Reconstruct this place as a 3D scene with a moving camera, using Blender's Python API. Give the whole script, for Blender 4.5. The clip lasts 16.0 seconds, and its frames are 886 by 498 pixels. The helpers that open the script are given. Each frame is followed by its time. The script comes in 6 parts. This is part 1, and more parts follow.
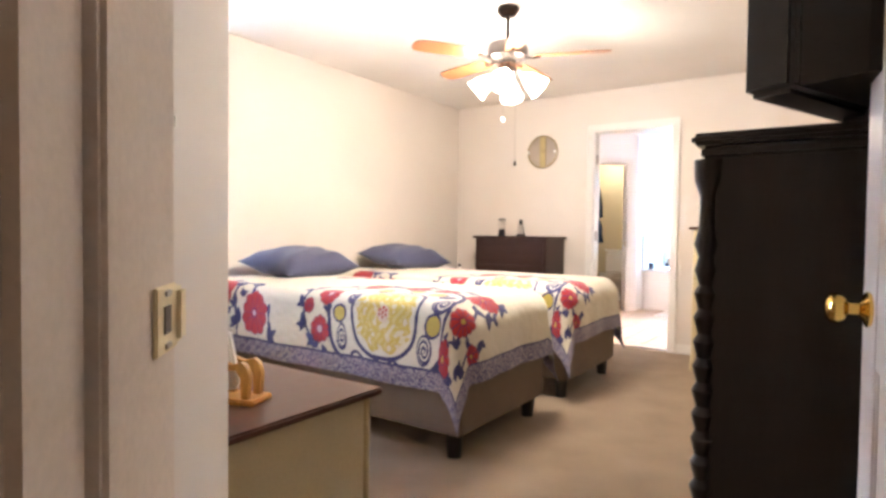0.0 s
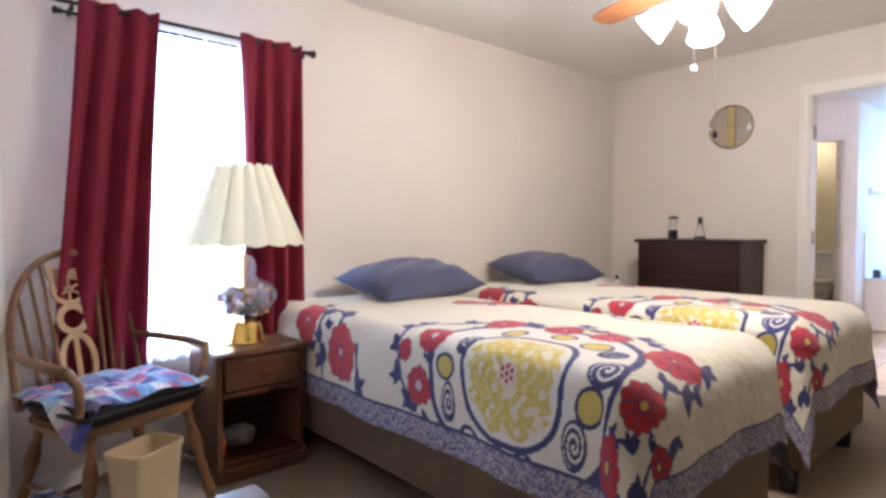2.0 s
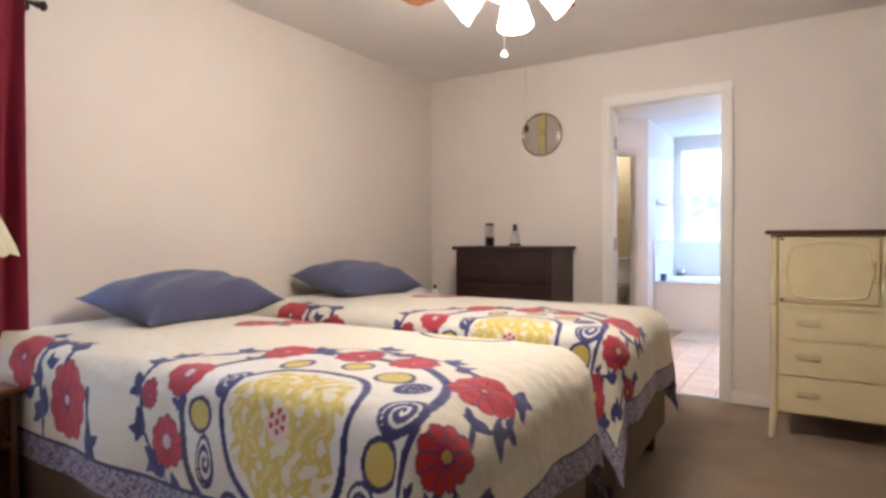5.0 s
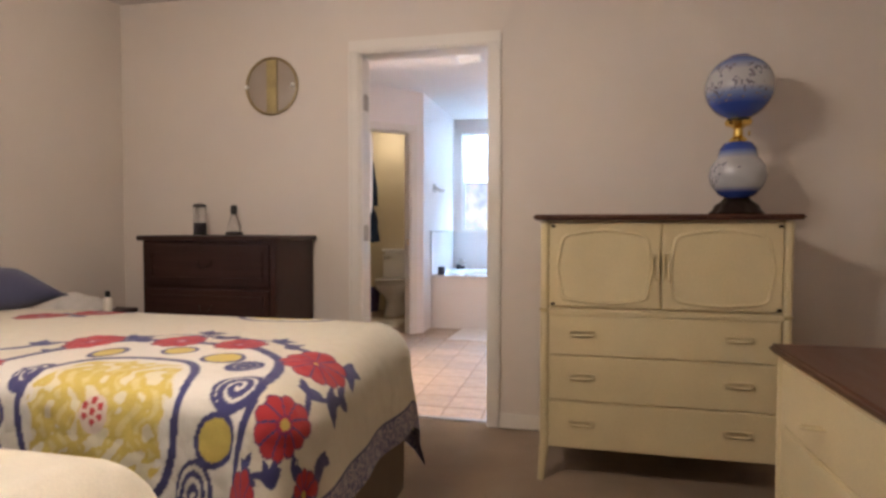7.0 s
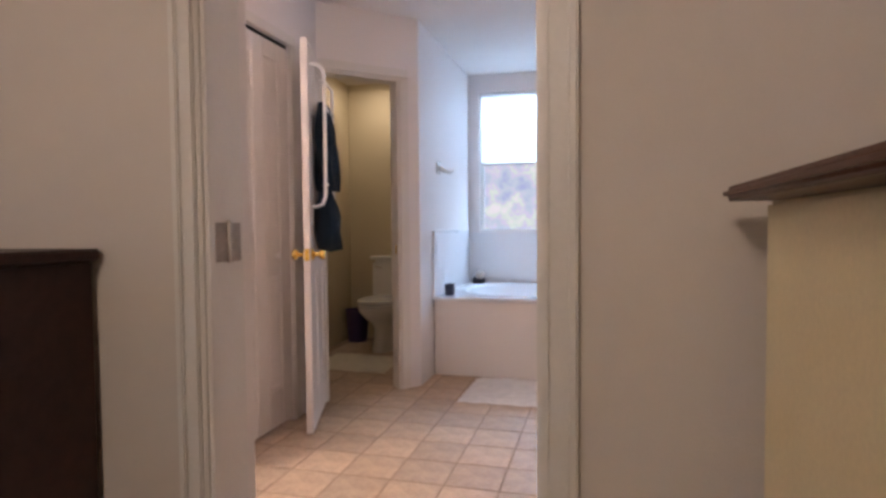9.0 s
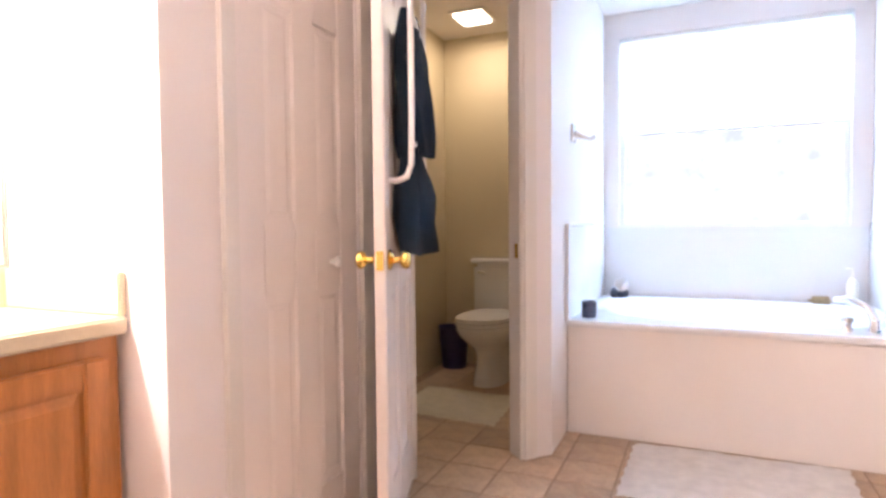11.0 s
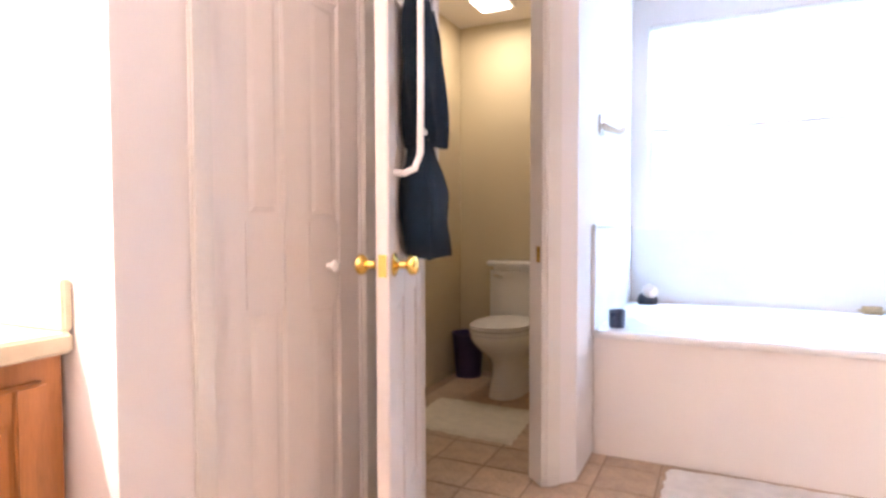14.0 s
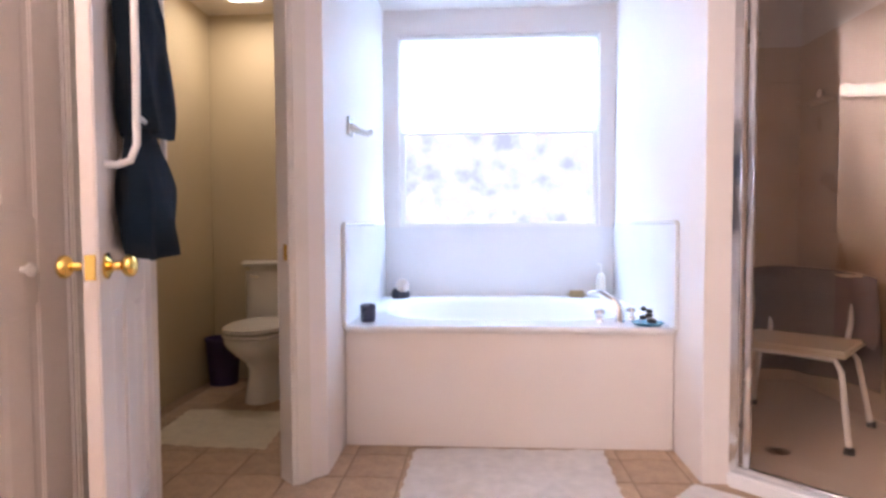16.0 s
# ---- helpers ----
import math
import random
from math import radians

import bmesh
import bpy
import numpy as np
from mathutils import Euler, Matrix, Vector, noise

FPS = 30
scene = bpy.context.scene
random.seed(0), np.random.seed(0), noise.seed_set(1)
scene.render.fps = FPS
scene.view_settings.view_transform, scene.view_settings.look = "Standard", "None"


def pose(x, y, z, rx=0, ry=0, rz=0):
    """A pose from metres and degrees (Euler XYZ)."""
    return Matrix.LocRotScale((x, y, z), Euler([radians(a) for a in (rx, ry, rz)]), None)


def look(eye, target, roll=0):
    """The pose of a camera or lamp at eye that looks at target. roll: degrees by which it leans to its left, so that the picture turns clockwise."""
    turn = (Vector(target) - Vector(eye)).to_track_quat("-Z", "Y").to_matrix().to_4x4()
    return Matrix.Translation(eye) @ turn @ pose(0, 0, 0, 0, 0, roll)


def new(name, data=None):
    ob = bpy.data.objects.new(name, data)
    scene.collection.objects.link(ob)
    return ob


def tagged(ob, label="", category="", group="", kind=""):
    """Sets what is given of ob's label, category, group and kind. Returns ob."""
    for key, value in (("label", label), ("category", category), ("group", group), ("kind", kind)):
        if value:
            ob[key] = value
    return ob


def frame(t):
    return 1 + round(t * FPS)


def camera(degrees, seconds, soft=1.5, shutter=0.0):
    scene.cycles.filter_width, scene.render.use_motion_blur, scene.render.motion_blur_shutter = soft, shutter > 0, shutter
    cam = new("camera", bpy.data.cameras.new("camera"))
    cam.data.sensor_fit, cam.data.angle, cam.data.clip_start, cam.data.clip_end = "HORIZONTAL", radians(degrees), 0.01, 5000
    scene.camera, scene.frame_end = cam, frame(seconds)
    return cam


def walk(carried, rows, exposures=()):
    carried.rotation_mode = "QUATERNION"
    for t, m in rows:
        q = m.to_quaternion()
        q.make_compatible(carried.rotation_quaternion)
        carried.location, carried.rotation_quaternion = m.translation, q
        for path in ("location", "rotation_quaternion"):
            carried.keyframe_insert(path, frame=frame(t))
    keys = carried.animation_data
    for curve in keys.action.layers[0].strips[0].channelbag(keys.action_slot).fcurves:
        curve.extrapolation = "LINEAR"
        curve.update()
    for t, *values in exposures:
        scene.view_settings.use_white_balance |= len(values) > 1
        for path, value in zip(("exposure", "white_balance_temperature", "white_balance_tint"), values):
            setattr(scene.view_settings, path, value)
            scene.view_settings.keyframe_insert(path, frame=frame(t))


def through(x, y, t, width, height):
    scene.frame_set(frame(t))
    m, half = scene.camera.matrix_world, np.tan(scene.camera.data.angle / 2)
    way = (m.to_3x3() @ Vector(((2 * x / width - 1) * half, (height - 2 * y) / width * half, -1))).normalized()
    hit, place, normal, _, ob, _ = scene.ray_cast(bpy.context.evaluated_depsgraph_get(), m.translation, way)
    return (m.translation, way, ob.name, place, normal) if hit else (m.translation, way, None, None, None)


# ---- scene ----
cam = camera(74.7, 16.0, soft=3.0)
EXPOSURES = [(0.0, 1.6, 5900, 14), (0.5, 1.42, 5800, 14), (1.0, 1.26, 5700, 14), (1.5, 1.08, 5550, 14), (2.5, 0.74, 5350, 14), (4.5, 0.72, 5600, 14), (7.0, 0.25, 6180, 18), (8.5, -0.22, 6360, 22), (9.3, -0.32, 6400, 23), (11.3, 0.76, 6520, 24), (13.0, 0.64, 6480, 24), (14.0, 0.94, 6280, 23), (14.5, 1.06, 6200, 23), (15.0, 0.97, 6220, 24), (15.5, 0.70, 6280, 26), (16.0, 0.38, 6350, 28)]
PATH = [
    (0, (0.594, 0.191, 1.075), (-0.54, 1.838, 1.015), 0.7),
    (0.5, (0.422, 0.463, 1.098), (-0.728, 2.098, 1.031), 0.5),
    (1, (0.229, 0.708, 1.109), (-0.956, 2.317, 1.04), 0.3),
    (1.5, (0.085, 0.898, 1.099), (-1.168, 2.455, 1.027), 0.1),
    (2, (-0.046, 1.039, 1.132), (-1.547, 2.359, 1.059), -0.2),
    (2.5, (-0.182, 1.127, 1.132), (-1.792, 2.31, 1.052), -0.2),
    (3, (-0.277, 1.205, 1.154), (-1.887, 2.388, 1.071), -0.1),
    (3.5, (-0.278, 1.268, 1.151), (-1.808, 2.553, 1.069), -0.2),
    (4, (-0.256, 1.312, 1.149), (-1.636, 2.757, 1.068), -0.2),
    (4.5, (-0.222, 1.363, 1.155), (-1.43, 2.955, 1.067), -0.2),
    (4.7, (-0.215, 1.389, 1.126), (-1.365, 3.024, 1.061), -0.2),
    (6.8, (-0.218, 2.386, 1.081), (-0.717, 4.321, 1.009), 0.0),
    (7, (-0.231, 2.594, 1.082), (-0.679, 4.542, 1.009), 0.1),
    (7.5, (-0.238, 3.123, 1.079), (-0.605, 5.088, 1.004), -0.0),
    (8, (-0.326, 3.627, 1.066), (-0.7, 5.59, 0.988), -0.5),
    (8.5, (-0.447, 4.123, 1.072), (-0.837, 6.083, 0.996), -0.3),
    (9, (-0.591, 4.614, 1.082), (-1.113, 6.544, 1.004), -0.5),
    (9.2, (-0.674, 4.804, 1.084), (-1.247, 6.718, 1.0), -0.3),
    (11.3, (-1.196, 5.845, 1.046), (-2.071, 7.642, 0.972), -0.6),
    (11.5, (-1.23, 5.894, 1.052), (-2.157, 7.664, 0.982), -0.6),
    (12, (-1.287, 5.963, 1.041), (-2.357, 7.652, 0.971), -0.5),
    (12.5, (-1.316, 5.963, 1.038), (-2.427, 7.625, 0.968), -0.5),
    (13, (-1.319, 5.967, 1.038), (-2.43, 7.629, 0.969), -0.5),
    (13.5, (-1.293, 5.982, 1.04), (-2.32, 7.696, 0.967), -0.3),
    (14, (-1.242, 5.998, 1.048), (-2.103, 7.801, 0.967), -0.1),
    (14.5, (-1.207, 6.012, 1.048), (-1.9, 7.886, 0.97), -0.2),
    (15, (-1.188, 6.029, 1.043), (-1.716, 7.956, 0.963), 0.0),
    (15.5, (-1.162, 6.02, 1.042), (-1.492, 7.991, 0.963), -0.2),
    (16, (-1.13, 5.995, 1.038), (-1.254, 7.99, 0.955), -0.3),
]
walk(cam, [(t, look(eye, target, roll)) for t, eye, target, roll in PATH], EXPOSURES)

# ---- light ----
world = bpy.data.worlds.new("sky")
scene.world = world
world.use_nodes = True
wn = world.node_tree
sky = wn.nodes.new("ShaderNodeTexSky")
sky.sky_type, sky.sun_disc = "NISHITA", False
sky.sun_elevation, sky.sun_rotation = radians(50), radians(200)
wn.links.new(sky.outputs[0], wn.nodes["Background"].inputs[0])
wn.nodes["Background"].inputs[1].default_value = 0.12


def area(name, m, w, h, watts, colour):
    d = bpy.data.lights.new(name, "AREA")
    d.shape, d.size, d.size_y, d.energy, d.color = "RECTANGLE", w, h, watts, colour
    ob = new(name, d)
    ob.matrix_world = m
    return ob


def bulb(name, x, y, z, watts, colour, r=0.03):
    d = bpy.data.lights.new(name, "POINT")
    d.energy, d.color, d.shadow_soft_size = watts, colour, r
    ob = new(name, d)
    ob.location = (x, y, z)
    return ob


area("window_daylight_bedroom", look((-3.22, 2.02, 1.35), (0, 2.02, 1.05)), 1.0, 1.6, 86, (0.67, 0.83, 1.0))
area("window_daylight_bath", look((-1.0, 10.45, 2.42), (-1.0, 8.4, 1.35)), 1.7, 1.1, 104, (0.44, 0.73, 1.0))
area("toilet_room_light", look((-2.56, 9.455, 2.41), (-2.56, 9.445, 0)), 0.18, 0.2, 4.2, (1.0, 0.88, 0.66))
# the hall lamp is an added dim fill without a visible fixture
area("hall_fill_light", look((1.0, 0.0, 2.42), (1.0, 0.0, 0)), 0.3, 0.3, 0.28, (1.0, 0.80, 0.6))
for vy in (5.96, 6.09, 6.22, 6.35):
    bulb("vanity_bulb", -2.745, vy, 2.12, 38, (1.0, 0.90, 0.80), 0.045)


# ---- materials ----
def link(nt, a, b):
    nt.links.new(a, b)


def paint(name, base, rough=0.6, metal=0.0, vary=0.08, scale=6.0, fine=90.0, bump=0.15, stretch=(1, 1, 1), dark=None, sheen=0.0, coat=0.0, island=0.0, spec=0.5):
    """A surface with slow blotches, fine grain and relief; dark: second colour that the blotches run to."""
    m = bpy.data.materials.new(name)
    m.use_nodes = True
    nt = m.node_tree
    b = nt.nodes["Principled BSDF"]
    b.inputs["Roughness"].default_value, b.inputs["Metallic"].default_value = rough, metal
    if sheen:
        b.inputs["Sheen Weight"].default_value = sheen
    b.inputs["Specular IOR Level"].default_value = spec
    if coat:
        b.inputs["Coat Weight"].default_value = coat
    tc, mp = nt.nodes.new("ShaderNodeTexCoord"), nt.nodes.new("ShaderNodeMapping")
    mp.inputs["Scale"].default_value = stretch
    link(nt, tc.outputs["Object"], mp.inputs["Vector"])
    n1, n2 = nt.nodes.new("ShaderNodeTexNoise"), nt.nodes.new("ShaderNodeTexNoise")
    n1.inputs["Scale"].default_value, n1.inputs["Detail"].default_value = scale, 4
    n2.inputs["Scale"].default_value, n2.inputs["Detail"].default_value = fine, 3
    link(nt, mp.outputs[0], n1.inputs["Vector"])
    link(nt, mp.outputs[0], n2.inputs["Vector"])
    mixf = nt.nodes.new("ShaderNodeMath")
    mixf.operation = "MULTIPLY_ADD"
    mixf.inputs[1].default_value = 0.35
    link(nt, n2.outputs["Fac"], mixf.inputs[0])
    add = nt.nodes.new("ShaderNodeMath")
    add.operation = "MULTIPLY"
    add.inputs[1].default_value = 0.65
    link(nt, n1.outputs["Fac"], add.inputs[0])
    link(nt, add.outputs[0], mixf.inputs[2])
    ramp = nt.nodes.new("ShaderNodeValToRGB")
    lo = dark or tuple(c * (1 - 2.2 * vary) for c in base)
    hi = base if dark else tuple(min(1, c * (1 + 1.2 * vary)) for c in base)
    ramp.color_ramp.elements[0].position, ramp.color_ramp.elements[1].position = 0.3, 0.7
    ramp.color_ramp.elements[0].color, ramp.color_ramp.elements[1].color = (*lo, 1), (*hi, 1)
    link(nt, mixf.outputs[0], ramp.inputs[0])
    out = ramp.outputs[0]
    if island:
        oi, hsv = nt.nodes.new("ShaderNodeObjectInfo"), nt.nodes.new("ShaderNodeHueSaturation")
        ma = nt.nodes.new("ShaderNodeMath")
        ma.operation = "MULTIPLY_ADD"
        ma.inputs[1].default_value, ma.inputs[2].default_value = island, 1 - island / 2
        link(nt, oi.outputs["Random"], ma.inputs[0])
        link(nt, ma.outputs[0], hsv.inputs["Value"])
        link(nt, out, hsv.inputs["Color"])
        out = hsv.outputs[0]
    link(nt, out, b.inputs["Base Color"])
    rr = nt.nodes.new("ShaderNodeMath")
    rr.operation = "MULTIPLY_ADD"
    rr.inputs[1].default_value, rr.inputs[2].default_value = 0.2, max(0.02, rough - 0.1)
    link(nt, n1.outputs["Fac"], rr.inputs[0])
    link(nt, rr.outputs[0], b.inputs["Roughness"])
    if bump:
        bp = nt.nodes.new("ShaderNodeBump")
        bp.inputs["Strength"].default_value, bp.inputs["Distance"].default_value = bump, 0.01
        link(nt, n2.outputs["Fac"], bp.inputs["Height"])
        link(nt, bp.outputs[0], b.inputs["Normal"])
    return m


def glow(name, colour, strength):
    m = bpy.data.materials.new(name)
    m.use_nodes = True
    b = m.node_tree.nodes["Principled BSDF"]
    b.inputs["Base Color"].default_value = (*colour, 1)
    b.inputs["Emission Color"].default_value, b.inputs["Emission Strength"].default_value = (*colour, 1), strength
    return m


def glassy(name, colour=(1, 1, 1), rough=0.0, ior=1.45):
    m = bpy.data.materials.new(name)
    m.use_nodes = True
    b = m.node_tree.nodes["Principled BSDF"]
    b.inputs["Base Color"].default_value = (*colour, 1)
    b.inputs["Transmission Weight"].default_value, b.inputs["Roughness"].default_value, b.inputs["IOR"].default_value = 1, rough, ior
    return m


def thin_fabric(name, colour, through):
    """Cloth or paper that lets some light through."""
    m = bpy.data.materials.new(name)
    m.use_nodes = True
    nt = m.node_tree
    b = nt.nodes["Principled BSDF"]
    b.inputs["Base Color"].default_value, b.inputs["Roughness"].default_value = (*colour, 1), 0.9
    tr, mx = nt.nodes.new("ShaderNodeBsdfTranslucent"), nt.nodes.new("ShaderNodeMixShader")
    tr.inputs[0].default_value, mx.inputs[0].default_value = (*colour, 1), through
    no = nt.nodes.new("ShaderNodeTexNoise")
    no.inputs["Scale"].default_value = 300
    bp = nt.nodes.new("ShaderNodeBump")
    bp.inputs["Strength"].default_value, bp.inputs["Distance"].default_value = 0.2, 0.002
    link(nt, no.outputs["Fac"], bp.inputs["Height"])
    link(nt, bp.outputs[0], b.inputs["Normal"])
    link(nt, b.outputs[0], mx.inputs[1])
    link(nt, tr.outputs[0], mx.inputs[2])
    link(nt, mx.outputs[0], nt.nodes["Material Output"].inputs["Surface"])
    return m


def printed(name, rough=0.85, quilt=True):
    """Cloth that shows its printed colours, stored with the mesh, with stitched relief."""
    m = bpy.data.materials.new(name)
    m.use_nodes = True
    nt = m.node_tree
    b = nt.nodes["Principled BSDF"]
    b.inputs["Roughness"].default_value, b.inputs["Sheen Weight"].default_value = rough, 0.15
    at, tc = nt.nodes.new("ShaderNodeAttribute"), nt.nodes.new("ShaderNodeTexCoord")
    at.attribute_name = "print"
    no, vo = nt.nodes.new("ShaderNodeTexNoise"), nt.nodes.new("ShaderNodeTexVoronoi")
    no.inputs["Scale"].default_value, no.inputs["Detail"].default_value, vo.inputs["Scale"].default_value = 260, 3, 22 if quilt else 60
    link(nt, tc.outputs["Object"], no.inputs["Vector"])
    link(nt, tc.outputs["Object"], vo.inputs["Vector"])
    mx = nt.nodes.new("ShaderNodeMix")
    mx.data_type, mx.blend_type = "RGBA", "MULTIPLY"
    mx.inputs[0].default_value = 0.25
    link(nt, at.outputs["Color"], mx.inputs[6])
    link(nt, no.outputs["Fac"], mx.inputs[7])
    link(nt, mx.outputs[2], b.inputs["Base Color"])
    ad = nt.nodes.new("ShaderNodeMath")
    ad.operation = "MULTIPLY_ADD"
    ad.inputs[1].default_value = 0.25
    link(nt, no.outputs["Fac"], ad.inputs[0])
    link(nt, vo.outputs["Distance"], ad.inputs[2])
    bp = nt.nodes.new("ShaderNodeBump")
    bp.inputs["Strength"].default_value, bp.inputs["Distance"].default_value, bp.invert = 0.55, 0.010, True
    link(nt, ad.outputs[0], bp.inputs["Height"])
    link(nt, bp.outputs[0], b.inputs["Normal"])
    return m


WALL = paint("bedroom_wall_paint", (0.70, 0.63, 0.57), 0.75, vary=0.025, scale=1.3, fine=220, bump=0.12)
BATHWALL = paint("bath_wall_paint", (0.84, 0.79, 0.77), 0.55, vary=0.02, scale=1.5, fine=200, bump=0.1)
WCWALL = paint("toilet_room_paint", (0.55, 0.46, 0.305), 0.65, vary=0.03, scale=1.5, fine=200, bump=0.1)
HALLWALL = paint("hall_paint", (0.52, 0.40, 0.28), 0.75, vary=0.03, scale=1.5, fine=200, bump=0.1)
CEIL = paint("ceiling_texture_paint", (0.80, 0.75, 0.71), 0.85, vary=0.03, scale=2.0, fine=130, bump=0.5)
TRIM = paint("white_gloss_trim", (0.78, 0.74, 0.69), 0.4, vary=0.03, scale=3, fine=120, bump=0.05)
DOORW = paint("white_door_paint", (0.84, 0.78, 0.74), 0.42, vary=0.02, scale=3, fine=160, bump=0.03, stretch=(1, 1, 0.3))
CARPET = paint("beige_carpet_pile", (0.36, 0.27, 0.19), 0.98, vary=0.10, scale=3.2, fine=420, bump=0.9)
# tanner than the white trim: the jamb's shade is put into its colour
JAMBPAINT = paint("shaded_ivory_jamb_paint", (0.70, 0.60, 0.51), 0.85, vary=0.06, scale=4, fine=120, bump=0.05, spec=0.12)
GROUT = paint("brown_grout", (0.36, 0.26, 0.18), 0.8, vary=0.15, scale=8, fine=200)
TILE = paint("tan_slate_tile", (0.58, 0.42, 0.29), 0.42, vary=0.2, scale=13, fine=60, bump=0.35, dark=(0.34, 0.23, 0.15), island=0.26)
BASEFAB = paint("taupe_bed_base_fabric", (0.165, 0.122, 0.088), 0.9, vary=0.08, scale=8, fine=500, bump=0.3)
BLACK = paint("black_plastic", (0.012, 0.011, 0.012), 0.4, vary=0.2, scale=8, fine=120, bump=0.1)
DARKWOOD = paint("espresso_wood", (0.036, 0.015, 0.011), 0.42, spec=0.25, vary=0.2, scale=6, fine=70, bump=0.1, stretch=(0.3, 6, 6))
ARMWOOD = paint("black_brown_wood", (0.016, 0.011, 0.010), 0.38, vary=0.2, scale=5, fine=60, bump=0.1, stretch=(4, 4, 0.4))
TOPWOOD = paint("dark_walnut_top", (0.085, 0.034, 0.020), 0.36, spec=0.3, vary=0.22, scale=5, fine=60, bump=0.06, stretch=(5, 0.6, 5))
NSWOOD = paint("reddish_brown_wood", (0.115, 0.043, 0.019), 0.38, vary=0.25, scale=6, fine=60, bump=0.08, stretch=(8, 1, 8))
CHAIRWOOD = paint("golden_oak_chair", (0.20, 0.095, 0.04), 0.38, vary=0.25, scale=7, fine=70, bump=0.08, stretch=(1, 1, 4))
CUTWOOD = paint("pale_cut_wood", (0.47, 0.30, 0.15), 0.5, vary=0.12, scale=7, fine=90, bump=0.06, stretch=(4, 4, 1))
OAK = paint("honey_oak_cabinet", (0.47, 0.185, 0.052), 0.38, vary=0.15, scale=5, fine=55, bump=0.1, stretch=(7, 7, 0.6), coat=0.2)
CREAM = paint("cream_furniture_paint", (0.63, 0.53, 0.32), 0.42, vary=0.06, scale=4, fine=120, bump=0.06)
CREAMEDGE = paint("worn_cream_edge", (0.52, 0.40, 0.20), 0.45, vary=0.15, scale=12, fine=120, bump=0.06)
RED = thin_fabric("crimson_curtain_cloth", (0.185, 0.006, 0.024), 0.06)
NAVYP = paint("slate_blue_pillowcase", (0.060, 0.066, 0.135), 0.85, vary=0.1, scale=5, fine=420, bump=0.25, sheen=0.2)
BRASS = paint("polished_brass", (0.83, 0.58, 0.16), 0.16, 1.0, vary=0.06, scale=9, fine=80, bump=0.02)
BRONZE = paint("dark_bronze_metal", (0.045, 0.032, 0.026), 0.4, 0.8, vary=0.2, scale=12, fine=90, bump=0.1)
CHROME = paint("chrome_metal", (0.82, 0.82, 0.84), 0.12, 1.0, vary=0.03, scale=9, fine=80, bump=0.0)
NICKEL = paint("aged_nickel", (0.45, 0.40, 0.35), 0.32, 0.9, vary=0.1, scale=12, fine=90, bump=0.05)
PORC = paint("white_porcelain", (0.84, 0.82, 0.79), 0.12, vary=0.015, scale=3, fine=60, bump=0.0, coat=0.4)
ACRYL = paint("white_acrylic", (0.84, 0.83, 0.84), 0.18, vary=0.015, scale=3, fine=60, bump=0.0, coat=0.3)
LAMIN = paint("cream_laminate", (0.62, 0.53, 0.38), 0.35, vary=0.04, scale=30, fine=200, bump=0.03)
SHEER = thin_fabric("white_sheer_cloth", (0.9, 0.9, 0.92), 0.75)
SHADE = thin_fabric("cream_pleated_shade", (0.74, 0.66, 0.49), 0.16)
WINSHADE = thin_fabric("white_window_shade", (0.9, 0.9, 0.92), 0.6)
GLASS = glassy("clear_glass", (0.97, 0.98, 1.0), 0.02)
CLEARBOWL = glassy("pearly_lamp_glass", (0.86, 0.82, 0.86), 0.04, 1.28)
CLEARBOWL.node_tree.nodes["Principled BSDF"].inputs["Transmission Weight"].default_value = 0.90
PANE = glassy("window_glass", (1.0, 1.0, 1.0), 0.0, 1.06)
SHOWERG = glassy("shower_glass", (0.80, 0.73, 0.66), 0.0, 1.45)
MIRROR = paint("silvered_mirror", (0.86, 0.87, 0.86), 0.02, 1.0, vary=0.0, bump=0.0)
WHITEMAT = paint("white_cotton_mat", (0.88, 0.85, 0.83), 0.95, vary=0.06, scale=20, fine=300, bump=0.8)
CREAMMAT = paint("ivory_cotton_mat", (0.76, 0.70, 0.58), 0.95, vary=0.06, scale=20, fine=300, bump=0.8)
TOWEL = paint("navy_terry_towel", (0.008, 0.024, 0.050), 0.97, vary=0.2, scale=9, fine=350, bump=0.9, sheen=0.06, spec=0.2)
GREYTOWEL = paint("grey_terry_towel", (0.20, 0.17, 0.18), 0.97, vary=0.1, scale=9, fine=350, bump=0.9)
BEIGEP = paint("beige_plastic", (0.60, 0.46, 0.27), 0.45, vary=0.05, scale=6, fine=100, bump=0.03)
PURPLE = paint("purple_plastic", (0.05, 0.03, 0.13), 0.4, vary=0.08, scale=6, fine=100, bump=0.03)
PALEBRASS = paint("pale_satin_brass", (0.80, 0.68, 0.42), 0.5, 0.35, vary=0.08, scale=14, fine=90, bump=0.03)
IVORY = paint("ivory_plastic", (0.80, 0.76, 0.68), 0.35, vary=0.02, scale=6, fine=100, bump=0.0)
WHITEMET = paint("white_enamel", (0.85, 0.83, 0.81), 0.35, vary=0.02, scale=6, fine=90, bump=0.0)
FANGLASS = glow("lit_frosted_glass", (1.0, 0.86, 0.62), 9.0)
WCLAMP = glow("lit_ceiling_panel", (1.0, 0.92, 0.72), 6.0)
VANLAMP = glow("lit_vanity_globe", (1.0, 0.93, 0.80), 9.0)
DARKCHROME = paint("dark_chrome", (0.26, 0.235, 0.22), 0.22, 1.0, vary=0.15, scale=14, fine=80, bump=0.05)
VENTPAINT = paint("taupe_vent_enamel", (0.40, 0.335, 0.28), 0.5, vary=0.06, scale=8)
